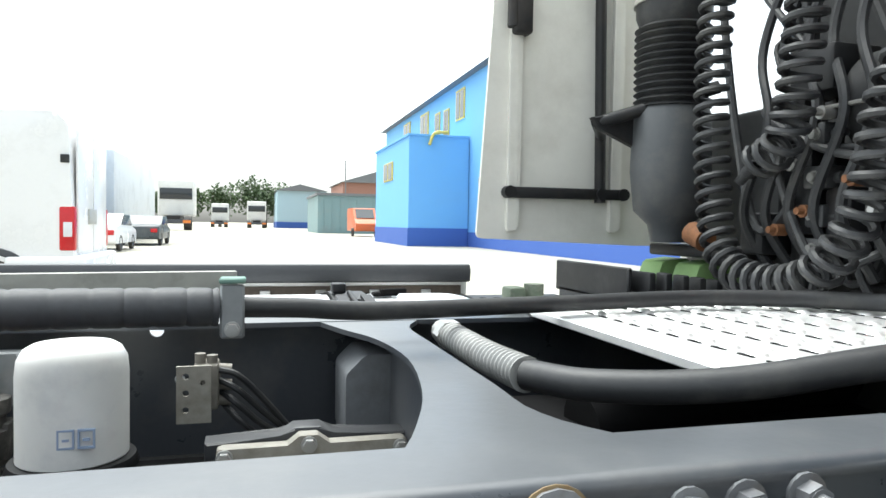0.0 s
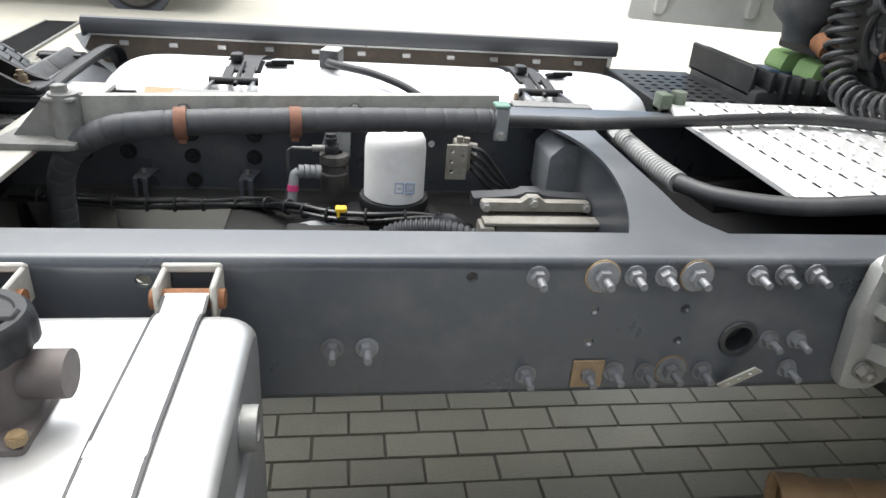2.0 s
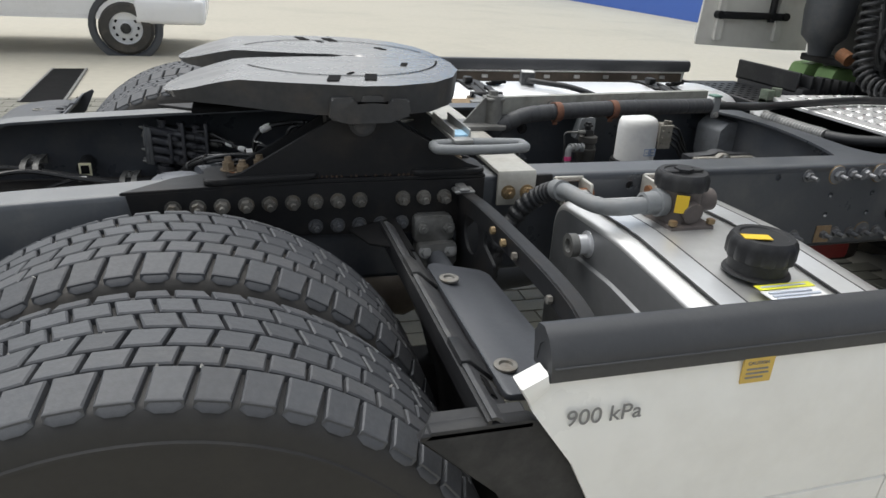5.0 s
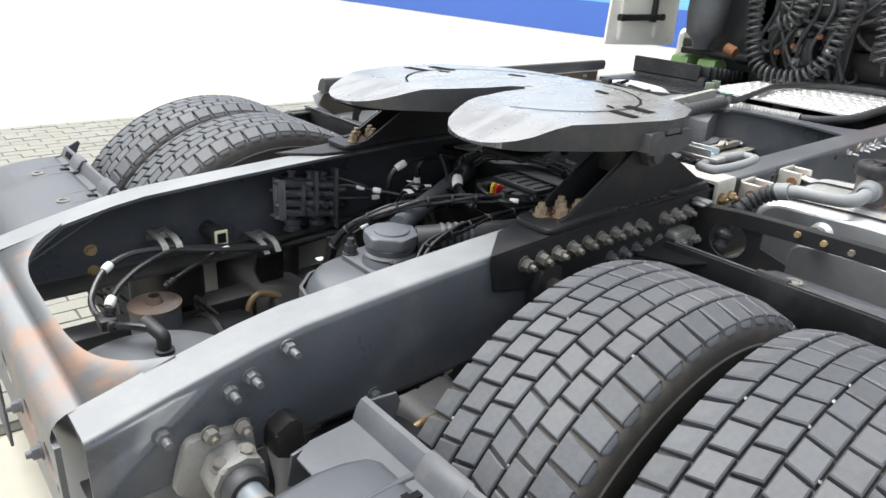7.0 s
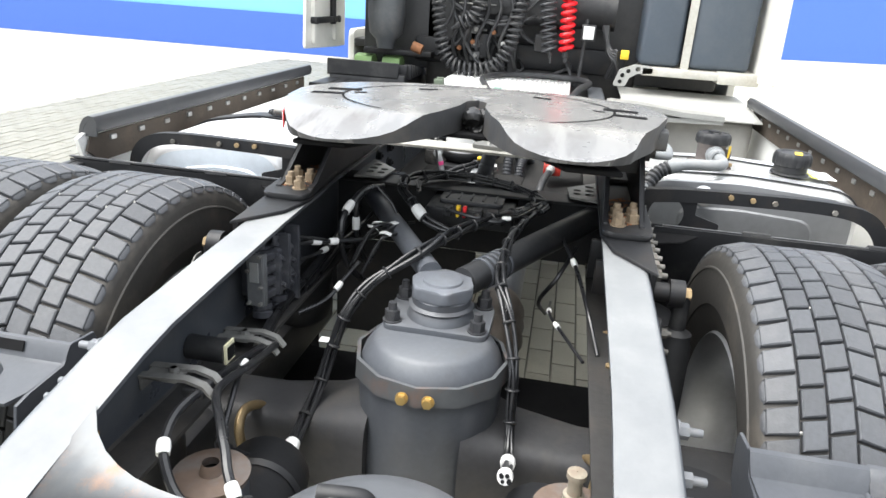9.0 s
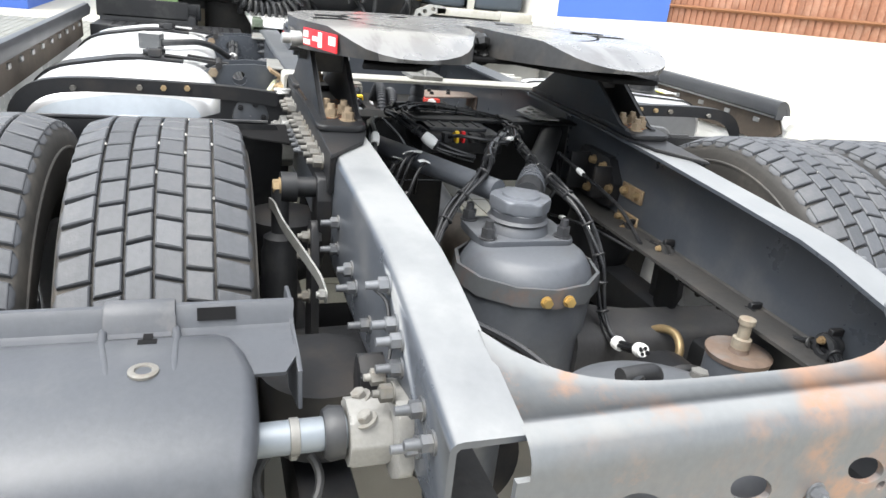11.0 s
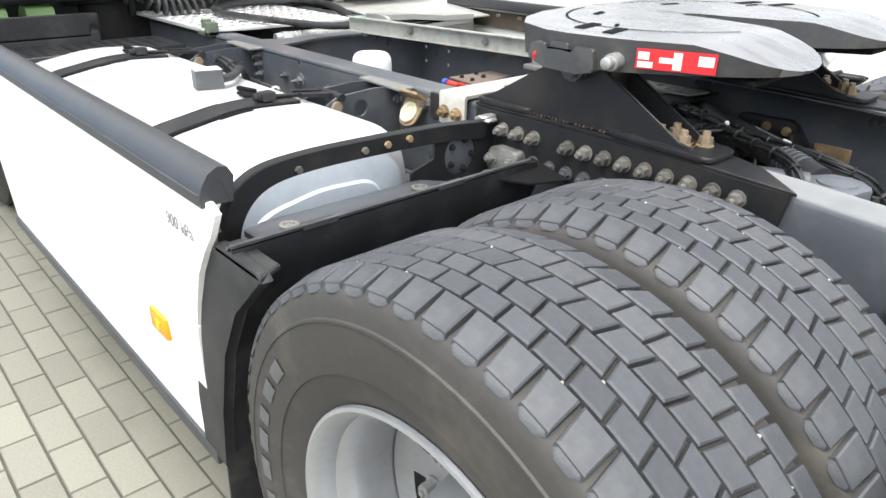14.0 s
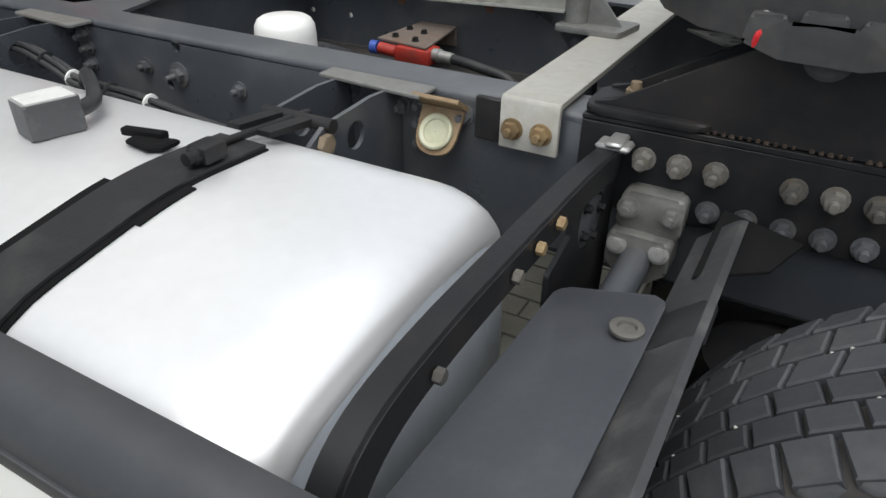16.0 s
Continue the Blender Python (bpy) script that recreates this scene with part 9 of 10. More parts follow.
# battery box and steps
th = thing("battery_box", "black ribbed plastic battery box with green handles", "battery box", grp, (2.85, 0.97, 0.9))
bm = B()
box(bm, 2.66, 3.1, 0.72, 1.19, 0.72, 0.99, 0.02)
part("box_body", bm, PLASTIC, th)
bm = B()
box(bm, 2.7, 2.72, 0.72, 1.19, 0.985, 1.045, 0.005)
part("rim_ledge", bm, PLASTIC, th)
for i in range(7):
    part("rim_rib", box(B(), 2.735 + 0.05 * i, 2.755 + 0.05 * i, 0.7, 0.75, 0.96, 1.045 - 0.006 * i, 0.005), PLASTIC, th)
bm = B()
box(bm, 2.66, 2.675, 0.76, 1.2, 0.96, 1.055, 0.004, 1)
part("end_wall", bm, PLASTIC, th)
for y in (0.82, 1.0):
    bm = B()
    prism(bm, rounded([(2.9, 1.0), (2.92, 1.06), (3.0, 1.07), (3.06, 1.03), (3.06, 1.0)], 0.012), "y", y, y + 0.11, 0.006, 2)
    part("handle", bm, mat("green_plastic_pale", (0.26, 0.42, 0.16), 0.5, 0, 60, 0.1, 0.05), th, "green handle")
th = thing("step_tray", "black perforated step tray beside the tank", "step", grp, (2.5, 0.8, 0.8))
bm = B()
plate(bm, [(2.34, 0.5), (2.65, 0.5), (2.65, 1.19), (2.34, 1.19)], [circle(2.38 + 0.045 * i, 0.55 + 0.05 * j, 0.013, 8) for i in range(6) for j in range(12)], "z", 0.93, 0.945)
box(bm, 2.33, 2.345, 0.5, 1.19, 0.87, 0.95, 0.004, 1)
part("grating", bm, PLASTIC, th)
th = thing("green_clamp", "dull green painted clamp on the frame rail", "clamp", "", (2.25, 0.42, 1.0))
bm = B()
box(bm, 2.2, 2.235, 0.41, 0.46, 0.985, 1.04, 0.006)
box(bm, 2.2, 2.3, 0.41, 0.46, 0.985, 1.008, 0.006)
cyl(bm, (2.26, 0.435, 1.0), (2.26, 0.435, 1.045), 0.02, n=14)
part("clamp", bm, mat("dull_green_paint", (0.085, 0.11, 0.075), 0.6, 0, 60, 0.2, 0.1, DUST, 0.5, 20), th)

# tail mud flap
for s in (1, -1):
    th = thing("mud_flap", "black rubber mud flap with a white ring mark", "mud flap", "mudguards", (-0.88, s * 0.9, 0.2))
    bm = B()
    box(bm, -0.85, -0.842, s * 0.94 - 0.3, s * 0.94 + 0.3, 0.18, 0.62, 0.002, 1)
    part("sheet", bm, RUBBER, th)
    bm = B()
    lathe(bm, (-0.851, s * 0.76, 0.46), (-1, 0, 0), [(0, 0.03), (0.002, 0.03), (0.002, 0.02), (0, 0.02)], 20, False)
    part("white_ring", bm, TAPE, th)

# ---- yard surroundings ----
def wall_box(name, x0, x1, y0, y1, z0, z1, material, parent, label=""):
    return part(name, box(B(), x0, x1, y0, y1, z0, z1), material, parent, label)


ROOF = mat("grey_roof", (0.16, 0.17, 0.18), 0.7, 0, 20, 0.1, 0.2)
GLASS = mat("dark_window_glass", (0.03, 0.035, 0.04), 0.08, 0, 20, 0.05, 0.0)
YFRAME = mat("yellow_window_frame", (0.6, 0.5, 0.12), 0.5, 0, 20, 0.05, 0.0)


def window(parent, p, w, h, face):
    """A window set into a wall that looks towards -x or -y."""
    x, y, z = p
    def bx(a0, a1, d0, d1, z0, z1):
        return box(B(), x + d0, x + d1, y + a0, y + a1, z0, z1) if face == "x" else box(B(), x + a0, x + a1, y + d0, y + d1, z0, z1)
    fr = part("window", bx(-w / 2, w / 2, -0.06, 0.05, z, z + h), YFRAME, parent, "yellow framed window")
    for a0, a1 in ((-w / 2 + 0.08 * w, -0.04 * w), (0.04 * w, w / 2 - 0.08 * w)):
        part("pane", bx(a0, a1, -0.075, -0.05, z + 0.06 * h, z + 0.94 * h), GLASS, fr)


house = thing("blue_building", "light blue rendered two storey building with dark blue plinth", "building", "", (18, 30, 0))
wall_box("wall", 13.5, 19, 27, 62, 0.8, 9.6, BLUEL, house)
wall_box("low_wing", 13.5, 18.8, 3.8, 26.996, 0.8, 3.6, BLUEL, house, "low light blue wing")
wall_box("low_roof", 13.4, 18.85, 3.7, 26.98, 3.6, 3.75, ROOF, house)
wall_box("plinth", 13.45, 18.9, 3.75, 62, -0.1, 0.8, BLUED, house, "dark blue plinth")
part("roof", prism(B(), [(13.0, 9.6), (19.5, 9.6), (16.2, 11.2)], "y", 26.6, 62.5), ROOF, house)
for y, z, w, h in ((53, 7.2, 2.4, 2.0), (47.2, 6.8, 2.4, 2.3), (43.6, 6.6, 1.3, 2.0), (41.4, 6.6, 1.3, 1.9), (38.4, 7.4, 1.8, 1.8), (38.4, 2.4, 1.5, 1.9), (34, 2.6, 1.3, 1.2), (30, 6.8, 1.8, 1.8)):
    window(house, (13.5, y, z), w, h, "x")
annex = thing("blue_annex", "light blue flat roofed annex with dark blue plinth", "building", "", (12, 40, 0))
wall_box("wall", 10.0, 13.45, 36.5, 47, 1.0, 6.1, BLUEL, annex)
wall_box("plinth", 9.95, 13.44, 36.45, 47, -0.1, 1.0, BLUED, annex, "dark blue plinth")
wall_box("parapet", 9.9, 13.43, 36.4, 47.1, 6.1, 6.2, BLUEL, annex)
window(annex, (10.0, 42.4, 3.9), 3.0, 1.15, "x")
part("yellow_pipe", tube(B(), smooth_path([(12.2, 36.4, 6.35), (11.4, 36.3, 6.25), (11.1, 36.3, 5.6)]), 0.09, 8), YFRAME, annex)

# fence and wall on the climbing side of the yard
th = thing("blue_yard_wall", "blue rendered yard wall", "wall", "", (21, -9, 0.4))
part("wall", prism(B(), [(25, -2.0), (24.8, -2.0), (18.9, -13.5), (19.1, -13.6)], "z", 0.0, 4.0), BLUED, th)
fence = thing("corrugated_fence", "rusty brown corrugated metal fence", "fence", "", (15, -15, 0.5))
FENCE = mat("rusty_sheet", (0.26, 0.12, 0.07), 0.7, 0.1, 20, 0.3, 0.2, (0.45, 0.28, 0.2), 0.6, 1.5, rand=0.2)
fa, fb = Vector((19.0, -13.6, 0.55)), Vector((8.0, -19.5, 0.8))
fd = (fb - fa).normalized()
fn = Vector((fd.y, -fd.x, 0))
for i in range(60):
    p, q = fa.lerp(fb, i / 60), fa.lerp(fb, (i + 0.62) / 60)
    bm = B()
    loft(bm, [[p + Vector((0, 0, z)), p + fn * 0.05 + Vector((0, 0, z)), q + fn * 0.05 + Vector((0, 0, z)), q + Vector((0, 0, z))] for z in (0.0, 2.6)])
    part("sheet", bm, FENCE, fence)
part("backing", loft(B(), [[fa - fn * 0.02 + Vector((0, 0, z)), fa + fn * 0.01 + Vector((0, 0, z)), fb + fn * 0.01 + Vector((0, 0, z)), fb - fn * 0.02 + Vector((0, 0, z))] for z in (-0.3, 2.5)]), FENCE, fence)
for z in (0.55, 2.0):
    part("rail", tube(B(), [fa + fn * 0.09 + Vector((0, 0, z)), fb + fn * 0.09 + Vector((0, 0, z))], 0.06, 6), RUST, fence)


def wheel_simple(parent, x, y, z, r, w, sy, rim=WHEEL):
    t = part("wheel", lathe(B(), (x, y, z), (0, sy, 0), [(0, r * 0.6), (0.02, r * 0.92), (0.05, r), (w - 0.05, r), (w - 0.01, r * 0.9), (w, r * 0.62), (w - 0.03, r * 0.6)], 32, False), SIDEWALL, parent)
    part("rim", lathe(B(), (x, y, z), (0, sy, 0), [(w - 0.02, r * 0.62), (w - 0.06, r * 0.55), (w - 0.04, r * 0.25), (w, r * 0.2), (w, 0.001)], 24, False), rim, t)
    return t


CARBODY = mat("white_car_paint", (0.8, 0.8, 0.8), 0.25, 0, 20, 0.02, 0.0, DUST, 0.15, 2)
DARKCAR = mat("dark_car_paint", (0.05, 0.06, 0.065), 0.3, 0, 20, 0.05, 0.0, DUST, 0.15, 2)
LENSR = mat("red_lens", (0.5, 0.01, 0.015), 0.2, 0, 20, 0.1, 0.0)
CLEAR = mat("clear_lens", (0.7, 0.7, 0.72), 0.1, 0, 20, 0.1, 0.0)


# the tractor's unseen lower body, added to close the cab and darken the ground
CABUNDER = mat("cab_underside", (0.03, 0.03, 0.03), 0.6, 0, 60, 0.25, 0.2, (0.09, 0.07, 0.05), 0.5, 5)
for s in (1, -1):
    bm = B()
    side = rounded([(3.13, 1.2), (3.13, 0.36), (5.15, 0.36), (5.22, 1.2)], 0.05)
    prism(bm, side, "y", min(s * 1.18, s * 1.22), max(s * 1.18, s * 1.22), 0.008, 2)
    part("lower_side", bm, CABW, cab, "white lower side of the cab")
part("bumper", box(B(), 5.05, 5.3, -1.2, 1.2, 0.35, 0.95, 0.06, 3), CABW, cab)
part("cab_floor", box(B(), 3.12, 5.2, -1.18, 1.18, 1.1, 1.149, 0.01), CABUNDER, cab, "dark cab floor")
bm = B()
box(bm, 2.9, 4.6, -0.36, 0.36, 0.42, 1.05, 0.06, 3)
lathe(bm, (2.72, 0.0, 0.66), (1, 0, 0), [(0, 0.2), (0.02, 0.26), (0.1, 0.28), (0.2, 0.28)], 28)
part("engine", bm, CABUNDER, cab, "dirty dark engine and bell housing")
bm = B()
box(bm, 3.66, 3.78, -0.95, 0.95, 0.42, 0.52, 0.03)
part("front_axle", bm, CABUNDER, cab)
for s in (1, -1):
    wheel_simple(cab, 3.72, s * 0.85, 0.5, 0.5, 0.3, s)


def van():
    th = thing("white_van", "white panel van with red tail lamps and dark bumper", "van", "parked vehicles", (-3, 9.3, 0))
    prof = rounded([(-6.0, 0.45), (-6.0, 1.1), (-5.2, 1.4), (-4.5, 2.35), (-0.55, 2.45), (-0.42, 2.3), (-0.36, 0.9), (-0.36, 0.45)], [0.1, 0.2, 0.3, 0.25, 0.12, 0.1, 0.05, 0.05])
    part("body", prism(B(), prof, "y", 8.35, 10.3, 0.05, 3), CARBODY, th)
    part("bumper", box(B(), -1.1, -0.22, 8.3, 10.35, 0.4, 0.72, 0.06, 3), CARBODY, th)
    part("tail_lamp", box(B(), -0.52, -0.34, 8.335, 8.47, 0.78, 1.32, 0.03), LENSR, th)
    part("lamp_insert", box(B(), -0.47, -0.37, 8.328, 8.345, 0.95, 1.13, 0.01), CLEAR, th)
    part("tail_lamp", box(B(), -0.45, -0.34, 10.2, 10.31, 0.78, 1.32, 0.03), LENSR, th)
    for y0, y1 in ((8.5, 9.3), (9.36, 10.15)):
        part("rear_door", box(B(), -0.365, -0.335, y0, y1, 0.75, 2.25, 0.01), CARBODY, th)
    part("number_panel", box(B(), -0.335, -0.32, 9.0, 9.45, 1.1, 1.3, 0.005), GALV, th)
    part("hinge", box(B(), -0.5, -0.4, 8.33, 8.36, 1.84, 1.94, 0.01), PLASTIC, th)
    part("wheel_arch", lathe(B(), (-1.22, 8.36, 0.36), (0, -1, 0), [(0.0, 0.46), (0.03, 0.45), (0.03, 0.39), (0.0, 0.36)], 28, False), GUARD, th)
    wt = wheel_simple(th, -1.22, 8.55, 0.34, 0.34, 0.24, -1, mat("pale_wheel_paint", (0.6, 0.61, 0.62), 0.4, 0.1, 30, 0.1, 0.0))
    part("hub_cap", lathe(B(), (-1.22, 8.32, 0.34), (0, -1, 0), [(0, 0.07), (0.02, 0.065), (0.025, 0.001)], 20, False), PLASTIC, wt)
    for k in range(10):
        a = 2 * math.pi * k / 10
        part("vent_hole", lathe(B(), (-1.22 + 0.145 * math.cos(a), 8.364, 0.34 + 0.145 * math.sin(a)), (0, -1, 0), [(0, 0.022), (0.004, 0.022), (0.004, 0.001)], 10, False), DARK, wt)
    wheel_simple(th, -4.9, 8.55, 0.34, 0.34, 0.24, -1)
    wheel_simple(th, -1.22, 10.1, 0.34, 0.34, 0.24, 1)
    wheel_simple(th, -4.9, 10.1, 0.34, 0.34, 0.24, 1)


van()


def sedan(x, y, material, label, turn=0.0):
    th = thing("parked_car", label, "car", "parked vehicles", (x, y, 0))
    m = pose(x, y, 0, 0, 0, turn)
    prof = rounded([(-2.2, 0.3), (-2.25, 0.75), (-1.2, 0.92), (-0.5, 1.42), (0.8, 1.42), (1.5, 1.0), (2.2, 0.92), (2.25, 0.3)], 0.12)
    o = part("body", prism(B(), prof, "y", -0.88, 0.88, 0.1, 3), material, th)
    o.matrix_basis = pose(0, 0, 0, 0, 0, turn)
    o = part("glasshouse", prism(B(), rounded([(-1.1, 0.95), (-0.48, 1.38), (0.78, 1.38), (1.35, 1.0)], 0.05), "y", -0.84, 0.89, 0.05, 2), GLASS, th)
    o.matrix_basis = pose(0, 0, 0, 0, 0, turn)
    for px in (2.2, -2.2):
        for py in (-0.65, 0.65):
            o = part("lamp", box(B(), px - 0.06, px + 0.07, py - 0.15, py + 0.15, 0.62, 0.8, 0.03), LENSR if px > 0 else CLEAR, th)
            o.matrix_basis = pose(0, 0, 0, 0, 0, turn)
    for px in (-1.35, 1.35):
        for s in (-1, 1):
            t = part("wheel", lathe(B(), (px, s * 0.72, 0.31), (0, s, 0), [(0, 0.18), (0.03, 0.29), (0.06, 0.31), (0.15, 0.31), (0.18, 0.28), (0.16, 0.2), (0.12, 0.001)], 24, False), SIDEWALL, th)
            t.matrix_basis = pose(0, 0, 0, 0, 0, turn)
    return th


sedan(-3.95, 28.8, CARBODY, "white saloon car parked in a row", -90)
sedan(-3.4, 36.2, DARKCAR, "dark green saloon car parked in a row", -90)


def trailer(x, y, w, l, h, material, label, name="semi_trailer"):
    th = thing(name, label, "trailer", "parked vehicles", (x, y, 0))
    part("box_body", box(B(), x, x + w, y, y + l, 1.2, h, 0.05), material, th)
    part("underframe", box(B(), x + 0.3, x + w - 0.3, y + 0.2, y + l - 0.2, 0.8, 1.2, 0.05), FRAMEB, th)
    for k in range(3):
        for s in (0, 1):
            part("wheel", lathe(B(), (x + (0.15 if s == 0 else w - 0.15), y + 1.2 + 1.3 * k, 0.5), (-1 if s == 0 else 1, 0, 0), [(0, 0.3), (0, 0.48), (0.05, 0.5), (0.2, 0.5), (0.22, 0.3), (0.15, 0.001)], 24, False), SIDEWALL, th)
    part("rear_bar", box(B(), x, x + w, y - 0.05, y + 0.05, 1.0, 1.25, 0.02), GUARD, th)
    return th


TRW = mat("trailer_white", (0.72, 0.72, 0.7), 0.5, 0, 8, 0.06, 0.05, DUST, 0.3, 0.6)
trailer(-7.5, 37, 2.5, 15, 4.7, TRW, "white box semi trailer parked in a row")
trailer(-7.6, 33.5, 2.1, 3.2, 4.9, BLUEL, "light blue box trailer parked in a row")


def tractor_back(x, y, k, material, label):
    """A parked truck seen end on: cab, chassis, wheels and lamps."""
    th = thing("parked_truck", label, "truck", "parked vehicles", (x, y, 0))
    part("cab", box(B(), x - 1.25 * k, x + 1.25 * k, y + 2.5 * k, y + 4.5 * k, 1.0 * k, 3.6 * k, 0.12 * k, 3), material, th)
    part("windscreen", box(B(), x - 1.1 * k, x + 1.1 * k, y + 2.44 * k, y + 2.52 * k, 2.2 * k, 3.0 * k, 0.02), GLASS, th)
    part("chassis", box(B(), x - 0.5 * k, x + 0.5 * k, y, y + 4 * k, 0.7 * k, 1.0 * k, 0.03), FRAMEB, th)
    part("bumper", box(B(), x - 1.2 * k, x + 1.2 * k, y - 0.1, y + 0.2 * k, 0.45 * k, 0.75 * k, 0.03), GUARD, th)
    for s in (-1, 1):
        part("tail_lamp", box(B(), x + s * 0.95 * k - 0.25 * k, x + s * 0.95 * k + 0.25 * k, y - 0.15, y - 0.05, 0.5 * k, 0.7 * k), mat("orange_lens", (0.7, 0.2, 0.03), 0.3, 0, 20, 0.1, 0.0), th)
        part("wheel", lathe(B(), (x + s * 0.7 * k, y + 0.9 * k, 0.5 * k), (s, 0, 0), [(0, 0.3 * k), (0, 0.5 * k), (0.5 * k, 0.5 * k), (0.5 * k, 0.3 * k), (0.4 * k, 0.001)], 24, False), SIDEWALL, th)
    return th


tractor_back(-8.4, 95, 1.9, TRW, "white truck tractor parked end on in a yard")
tractor_back(2.5, 150, 1.6, TRW, "white truck parked far off in a yard")
tractor_back(-5.5, 160, 1.5, TRW, "white truck parked far off in a yard")

shed = thing("grey_shed", "grey green sheet metal shed", "shed", "", (11, 90, 0))
SHEDM = mat("shed_sheet", (0.2, 0.3, 0.31), 0.6, 0.1, 10, 0.08, 0.1, DUST, 0.3, 0.5)
wall_box("wall", 9.3, 18.0, 84, 100, 0, 4.6, SHEDM, shed)
wall_box("roof", 9.1, 18.2, 83.7, 100, 4.6, 4.9, ROOF, shed)
for k in range(8):
    part("seam", box(B(), 10.0 + k, 10.1 + k, 83.94, 84.0, 0, 4.6), SHEDM, shed)
far = thing("pale_building", "pale blue low building with dark base", "building", "", (12, 165, 0))
wall_box("wall", 7.0, 18, 160, 185, 1.4, 8.5, mat("pale_blue_render", (0.4, 0.55, 0.62), 0.8, 0, 5, 0.05, 0.1), far)
wall_box("plinth", 6.9, 18, 159.9, 185, 0, 1.4, BLUED, far)
part("roof", prism(B(), [(6.7, 8.5), (18.3, 8.5), (12, 10)], "y", 159, 185.5), ROOF, far)
hs = thing("brick_building", "red brown far building behind a shed", "building", "", (24, 140, 0))
wall_box("wall", 18, 36, 130, 150, 0, 9.0, mat("red_brick", (0.32, 0.17, 0.13), 0.85, 0, 5, 0.15, 0.1), hs)
part("roof", prism(B(), [(17.5, 9.0), (36.5, 9.0), (27, 12.0)], "y", 129, 151), ROOF, hs)
part("mast", cyl(B(), (17, 118, 0), (17, 118, 12), 0.1, n=8), ROOF, hs)
th = thing("orange_van", "orange and white van beside the blue annex", "van", "parked vehicles", (11, 66, 0))
part("body", prism(B(), rounded([(63, 0.5), (63, 1.2), (64.0, 1.7), (65, 2.7), (69, 2.7), (69, 0.5)], 0.2), "x", 10.9, 13.0, 0.1, 3), mat("orange_paint", (0.6, 0.12, 0.03), 0.35, 0, 20, 0.05, 0.0), th)
part("windscreen", prism(B(), [(64.05, 1.75), (64.85, 2.55), (64.8, 2.6), (63.95, 1.75)], "x", 11.1, 12.8), GLASS, th)
for x in (10.7, 12.9):
    part("wheel", lathe(B(), (x, 64.3, 0.4), (1, 0, 0), [(0, 0.2), (0, 0.4), (0.2, 0.4), (0.2, 0.2)], 20, False), SIDEWALL, th)
# dark truck parked on the climbing side
def dark_truck():
    gz = 0.6
    th = thing("dark_truck", "dark blue grey truck parked beside a rusty fence", "truck", "parked vehicles", (9.5, -14.5, gz))
    m = pose(8.6, -13.8, gz, 0, 0, 28)
    def put(name, bm, mt, parent=th):
        o = part(name, bm, mt)
        o.parent = parent
        o.matrix_basis = Matrix.Translation(-Vector(th.location)) @ m if parent is th else Matrix()
        return o
    put("cab", prism(B(), rounded([(-0.7, 0.6), (1.35, 0.55), (1.45, 1.5), (1.2, 3.0), (-0.8, 3.0)], 0.1), "y", -2.4, 0.05, 0.06, 3), DARKCAR)
    put("bumper", box(B(), 1.15, 1.6, -2.45, 0.1, 0.4, 0.95, 0.06, 3), GUARD)
    put("headlamp", box(B(), 1.45, 1.62, -0.45, -0.05, 0.95, 1.15, 0.03), CLEAR)
    put("grille", box(B(), 1.4, 1.5, -1.9, -0.6, 1.0, 1.7, 0.02), PLASTIC)
    put("windscreen", box(B(), 1.22, 1.34, -2.2, -0.15, 1.75, 2.7, 0.02), GLASS)
    put("load_bed", box(B(), -6.5, -0.9, -2.45, 0.05, 1.1, 1.7, 0.05), FRAMEB)
    put("side_tank", box(B(), -2.6, -1.2, -0.5, 0.0, 0.5, 1.0, 0.05), ALU)
    for x in (0.0, -4.6):
        put("wheel", lathe(B(), (x, -0.28, 0.5), (0, 1, 0), [(0, 0.3), (0.02, 0.46), (0.06, 0.5), (0.24, 0.5), (0.28, 0.45), (0.28, 0.3)], 32, False), SIDEWALL)
        put("rim", lathe(B(), (x, -0.28, 0.5), (0, 1, 0), [(0.26, 0.3), (0.2, 0.26), (0.2, 0.15), (0.28, 0.12), (0.28, 0.001)], 24, False), WHEEL)


dark_truck()


# trees at the end of the yard
LEAF = mat("tree_leaves", (0.07, 0.11, 0.045), 0.7, 0, 3, 0.3, 0.0, (0.12, 0.15, 0.06), 0.5, 0.4)
BARK = mat("tree_bark", (0.1, 0.08, 0.06), 0.9, 0, 10, 0.3, 0.4)


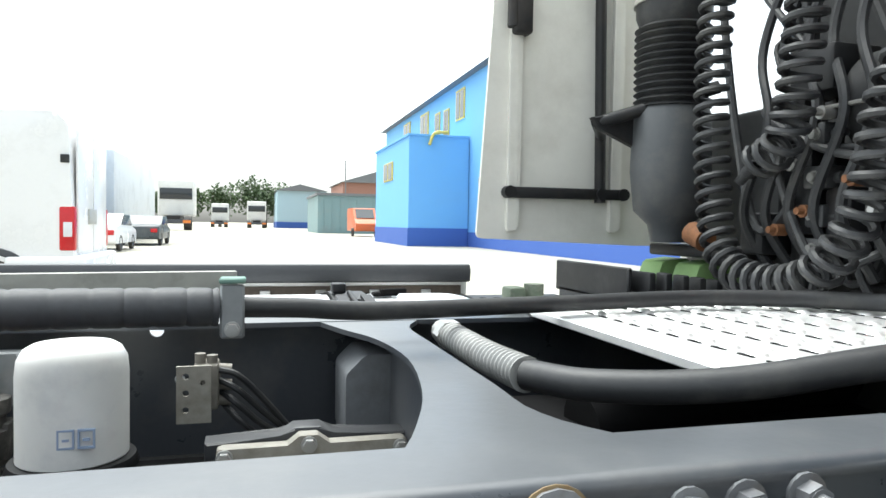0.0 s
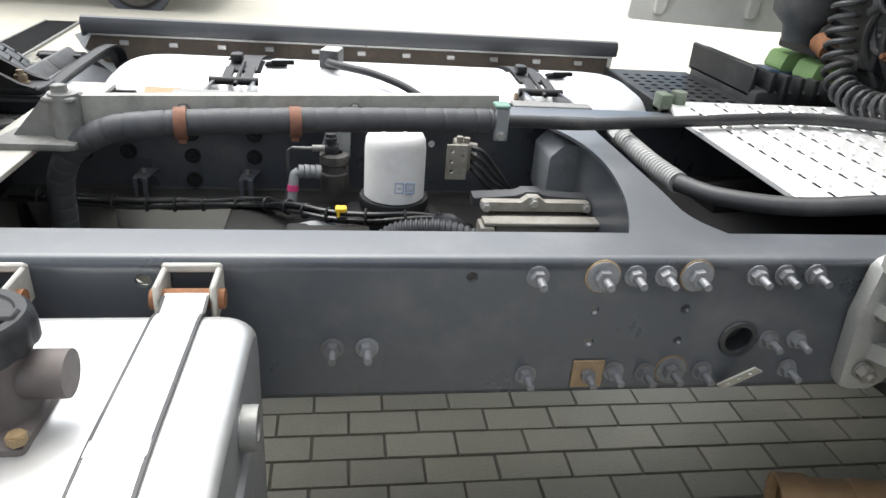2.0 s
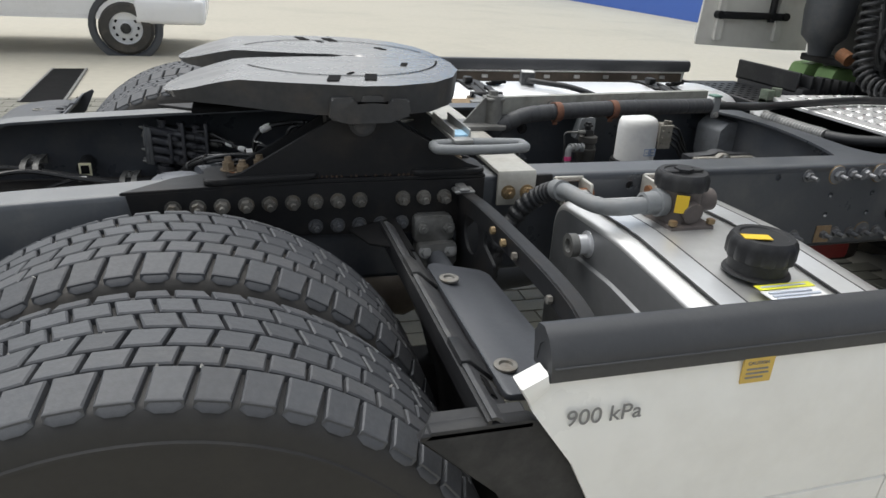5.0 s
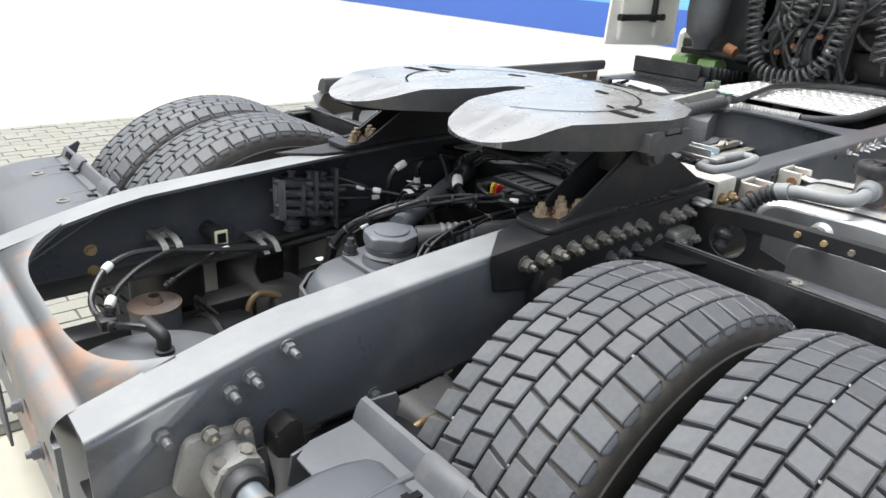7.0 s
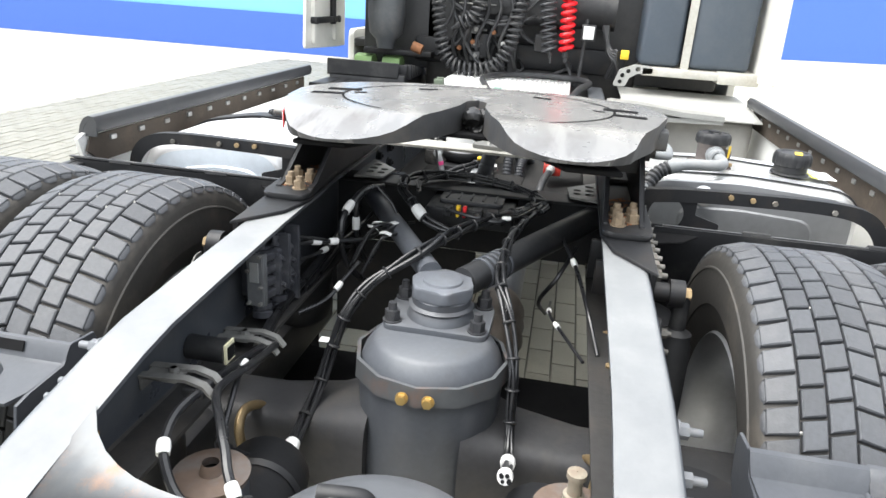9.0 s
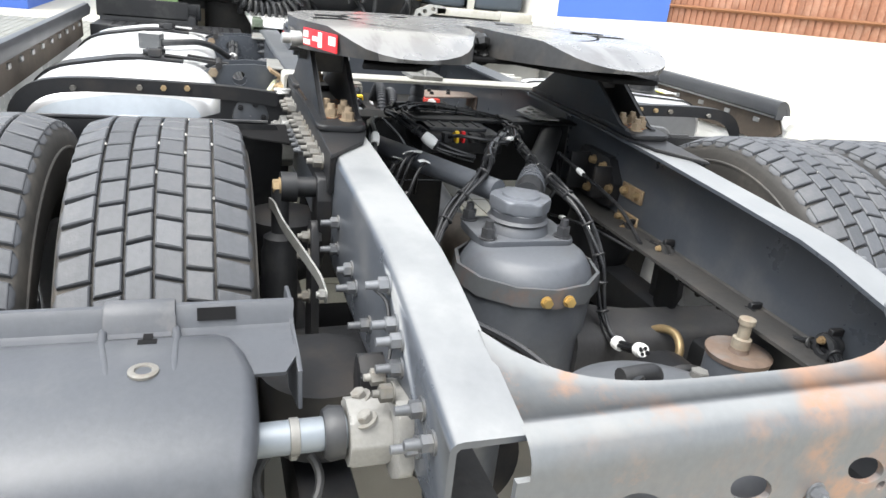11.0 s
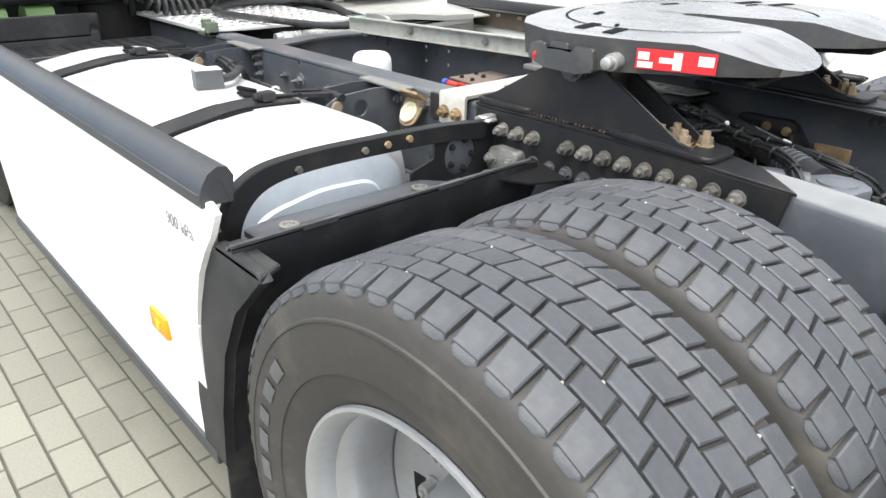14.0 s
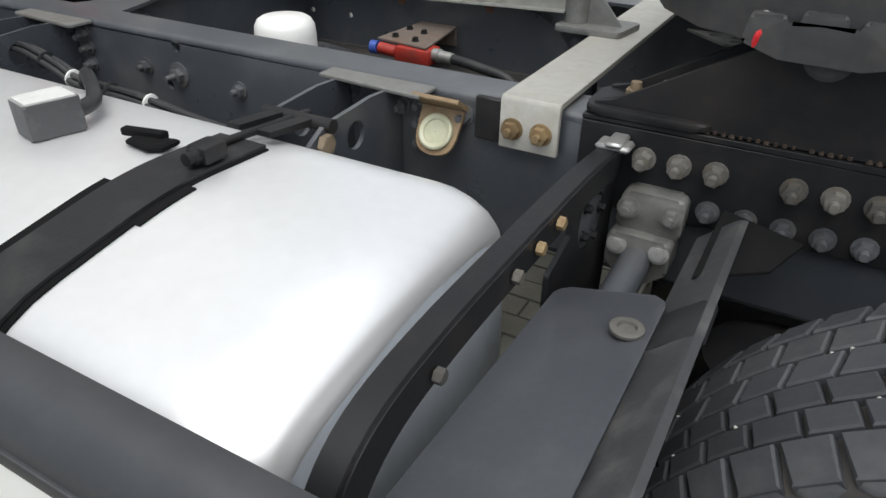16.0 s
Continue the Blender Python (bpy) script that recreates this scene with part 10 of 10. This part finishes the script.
def tree(x, y, h, r, seed):
    rng = random.Random(seed)
    th = thing("tree", "green broadleaf tree at the end of the yard", "tree", "far trees", (x, y, 0))
    bm = B()
    tube(bm, [(x, y, 0), (x + 0.1, y, h * 0.3), (x, y + 0.1, h * 0.75)], 0.3, 8, rr=lambda i: (0.4, 0.3, 0.1)[i])
    for k in range(6):
        a = rng.uniform(0, 6.28)
        tube(bm, [(x, y, h * (0.35 + 0.06 * k)), (x + r * 0.6 * math.cos(a), y + r * 0.6 * math.sin(a), h * (0.55 + 0.06 * k))], 0.1, 6)
    part("trunk", bm, BARK, th)
    vs, fs = [], []
    for k in range(1400):
        a, b, q = rng.uniform(0, 6.28), rng.uniform(-1, 1), rng.random() ** 0.4
        lump = 1 + 0.25 * math.sin(3 * a + seed) + 0.18 * math.sin(5 * b + 2 * a)
        c = Vector((math.cos(a) * math.sqrt(1 - b * b) * r * q * lump, math.sin(a) * math.sqrt(1 - b * b) * r * q * lump, b * h * 0.36 * q * lump)) + Vector((x, y, h * 0.64))
        u = Vector((rng.uniform(-1, 1), rng.uniform(-1, 1), rng.uniform(-1, 1))).normalized() * rng.uniform(0.25, 0.5)
        v = u.cross(Vector((rng.uniform(-1, 1), rng.uniform(-1, 1), 1))).normalized() * u.length * 0.7
        n = len(vs)
        vs += [c - u, c + v, c + u, c - v]
        fs.append((n, n + 1, n + 2, n + 3))
    me = bpy.data.meshes.new("crown")
    me.from_pydata([tuple(p) for p in vs], [], fs)
    me.materials.append(LEAF)
    o = shared("crown", me, th, Matrix())
    return th


for i, (x, y, h, r) in enumerate([(-6, 175, 10, 3.8), (1, 180, 12.5, 4.5), (5, 188, 11, 4), (-12, 165, 9, 3.5), (9, 182, 11, 4), (-22, 180, 9, 4)]):
    tree(x, y, h, r, i + 3)

# drain channel in the yard
th = thing("drain_channel", "dark iron drain channel let into the yard", "drain", "", (-1.9, 5, 0))
bm = B()
# flat near-black slab, its colour stands for shade inside the channel
prism(bm, [(-1.8, 5.28), (-1.44, 5.28), (-1.56, 7.18), (-1.89, 7.16)], "z", -0.01, 0.004)
part("channel", bm, DARK, th, "dark open channel")
for k in range(2):
    a, b = ((-1.82, 5.28), (-1.91, 7.16)) if k == 0 else ((-1.44, 5.28), (-1.56, 7.18))
    bm = B()
    prism(bm, [a, (a[0] + 0.025, a[1]), (b[0] + 0.025, b[1]), b], "z", -0.01, 0.012)
    part("edge_bar", bm, WORN, th)

# ---- paving ----
L, Wd = 0.214, 0.1035


def paver_bm(bm, x, y, g=0.003, h=0.0):
    x0, x1, y0, y1, z = x + g / 2, x + L - g / 2, y + g / 2, y + Wd - g / 2, h
    c = 0.0035
    vs = [bm.verts.new(p) for p in ((x0, y0, z - 0.012), (x1, y0, z - 0.012), (x1, y1, z - 0.012), (x0, y1, z - 0.012), (x0 + c, y0 + c, z), (x1 - c, y0 + c, z), (x1 - c, y1 - c, z), (x0 + c, y1 - c, z))]
    bm.faces.new(vs[4:])
    for i in range(4):
        j = (i + 1) % 4
        bm.faces.new((vs[i], vs[j], vs[4 + j], vs[4 + i]))


bm = B()
box(bm, -4, 12, 1.0, 5.5, -0.01, -0.006)
box(bm, 0.7, 3.4, -1.2, 1.0, -0.01, -0.006)
jt = part("pavement", bm, JOINT)
tagged(jt, "dark sandy joints between concrete pavers", "pavement", kind="structure")
one = B()
paver_bm(one, 0, 0)
PAVER = mesh_of("paver", one, PAVE)
rng = random.Random(5)
rest_v, rest_f = [], []
count = 0
for j in range(-11, 53):
    y = 0.01 + j * Wd
    i0, i1 = (-19, 56) if y > 1.0 else (3, 16)
    for i in range(i0, i1):
        x = i * L + (0.5 * L if j % 2 else 0.0)
        h = rng.uniform(-0.002, 0.002)
        near = (1.2 < y < 2.2 and 0.3 < x < 3.0) or (y < 1.0 and 1.2 < x < 2.6)
        if near and count < 300:
            shared("paver", PAVER, jt, pose(x, y, h))
            count += 1
            continue
        g, c = 0.003, 0.0035
        x0, x1, y0, y1 = x + g / 2, x + L - g / 2, y + g / 2, y + Wd - g / 2
        n = len(rest_v)
        rest_v += [(x0, y0, h - 0.012), (x1, y0, h - 0.012), (x1, y1, h - 0.012), (x0, y1, h - 0.012), (x0 + c, y0 + c, h), (x1 - c, y0 + c, h), (x1 - c, y1 - c, h), (x0 + c, y1 - c, h)]
        rest_f += [(n + 4, n + 5, n + 6, n + 7)] + [(n + k, n + (k + 1) % 4, n + 4 + (k + 1) % 4, n + 4 + k) for k in range(4)]
me = bpy.data.meshes.new("pavers")
me.from_pydata(rest_v, [], rest_f)
me.materials.append(PAVE)
o = shared("paver_field", me, jt, Matrix())
o["kind"] = "stuff"
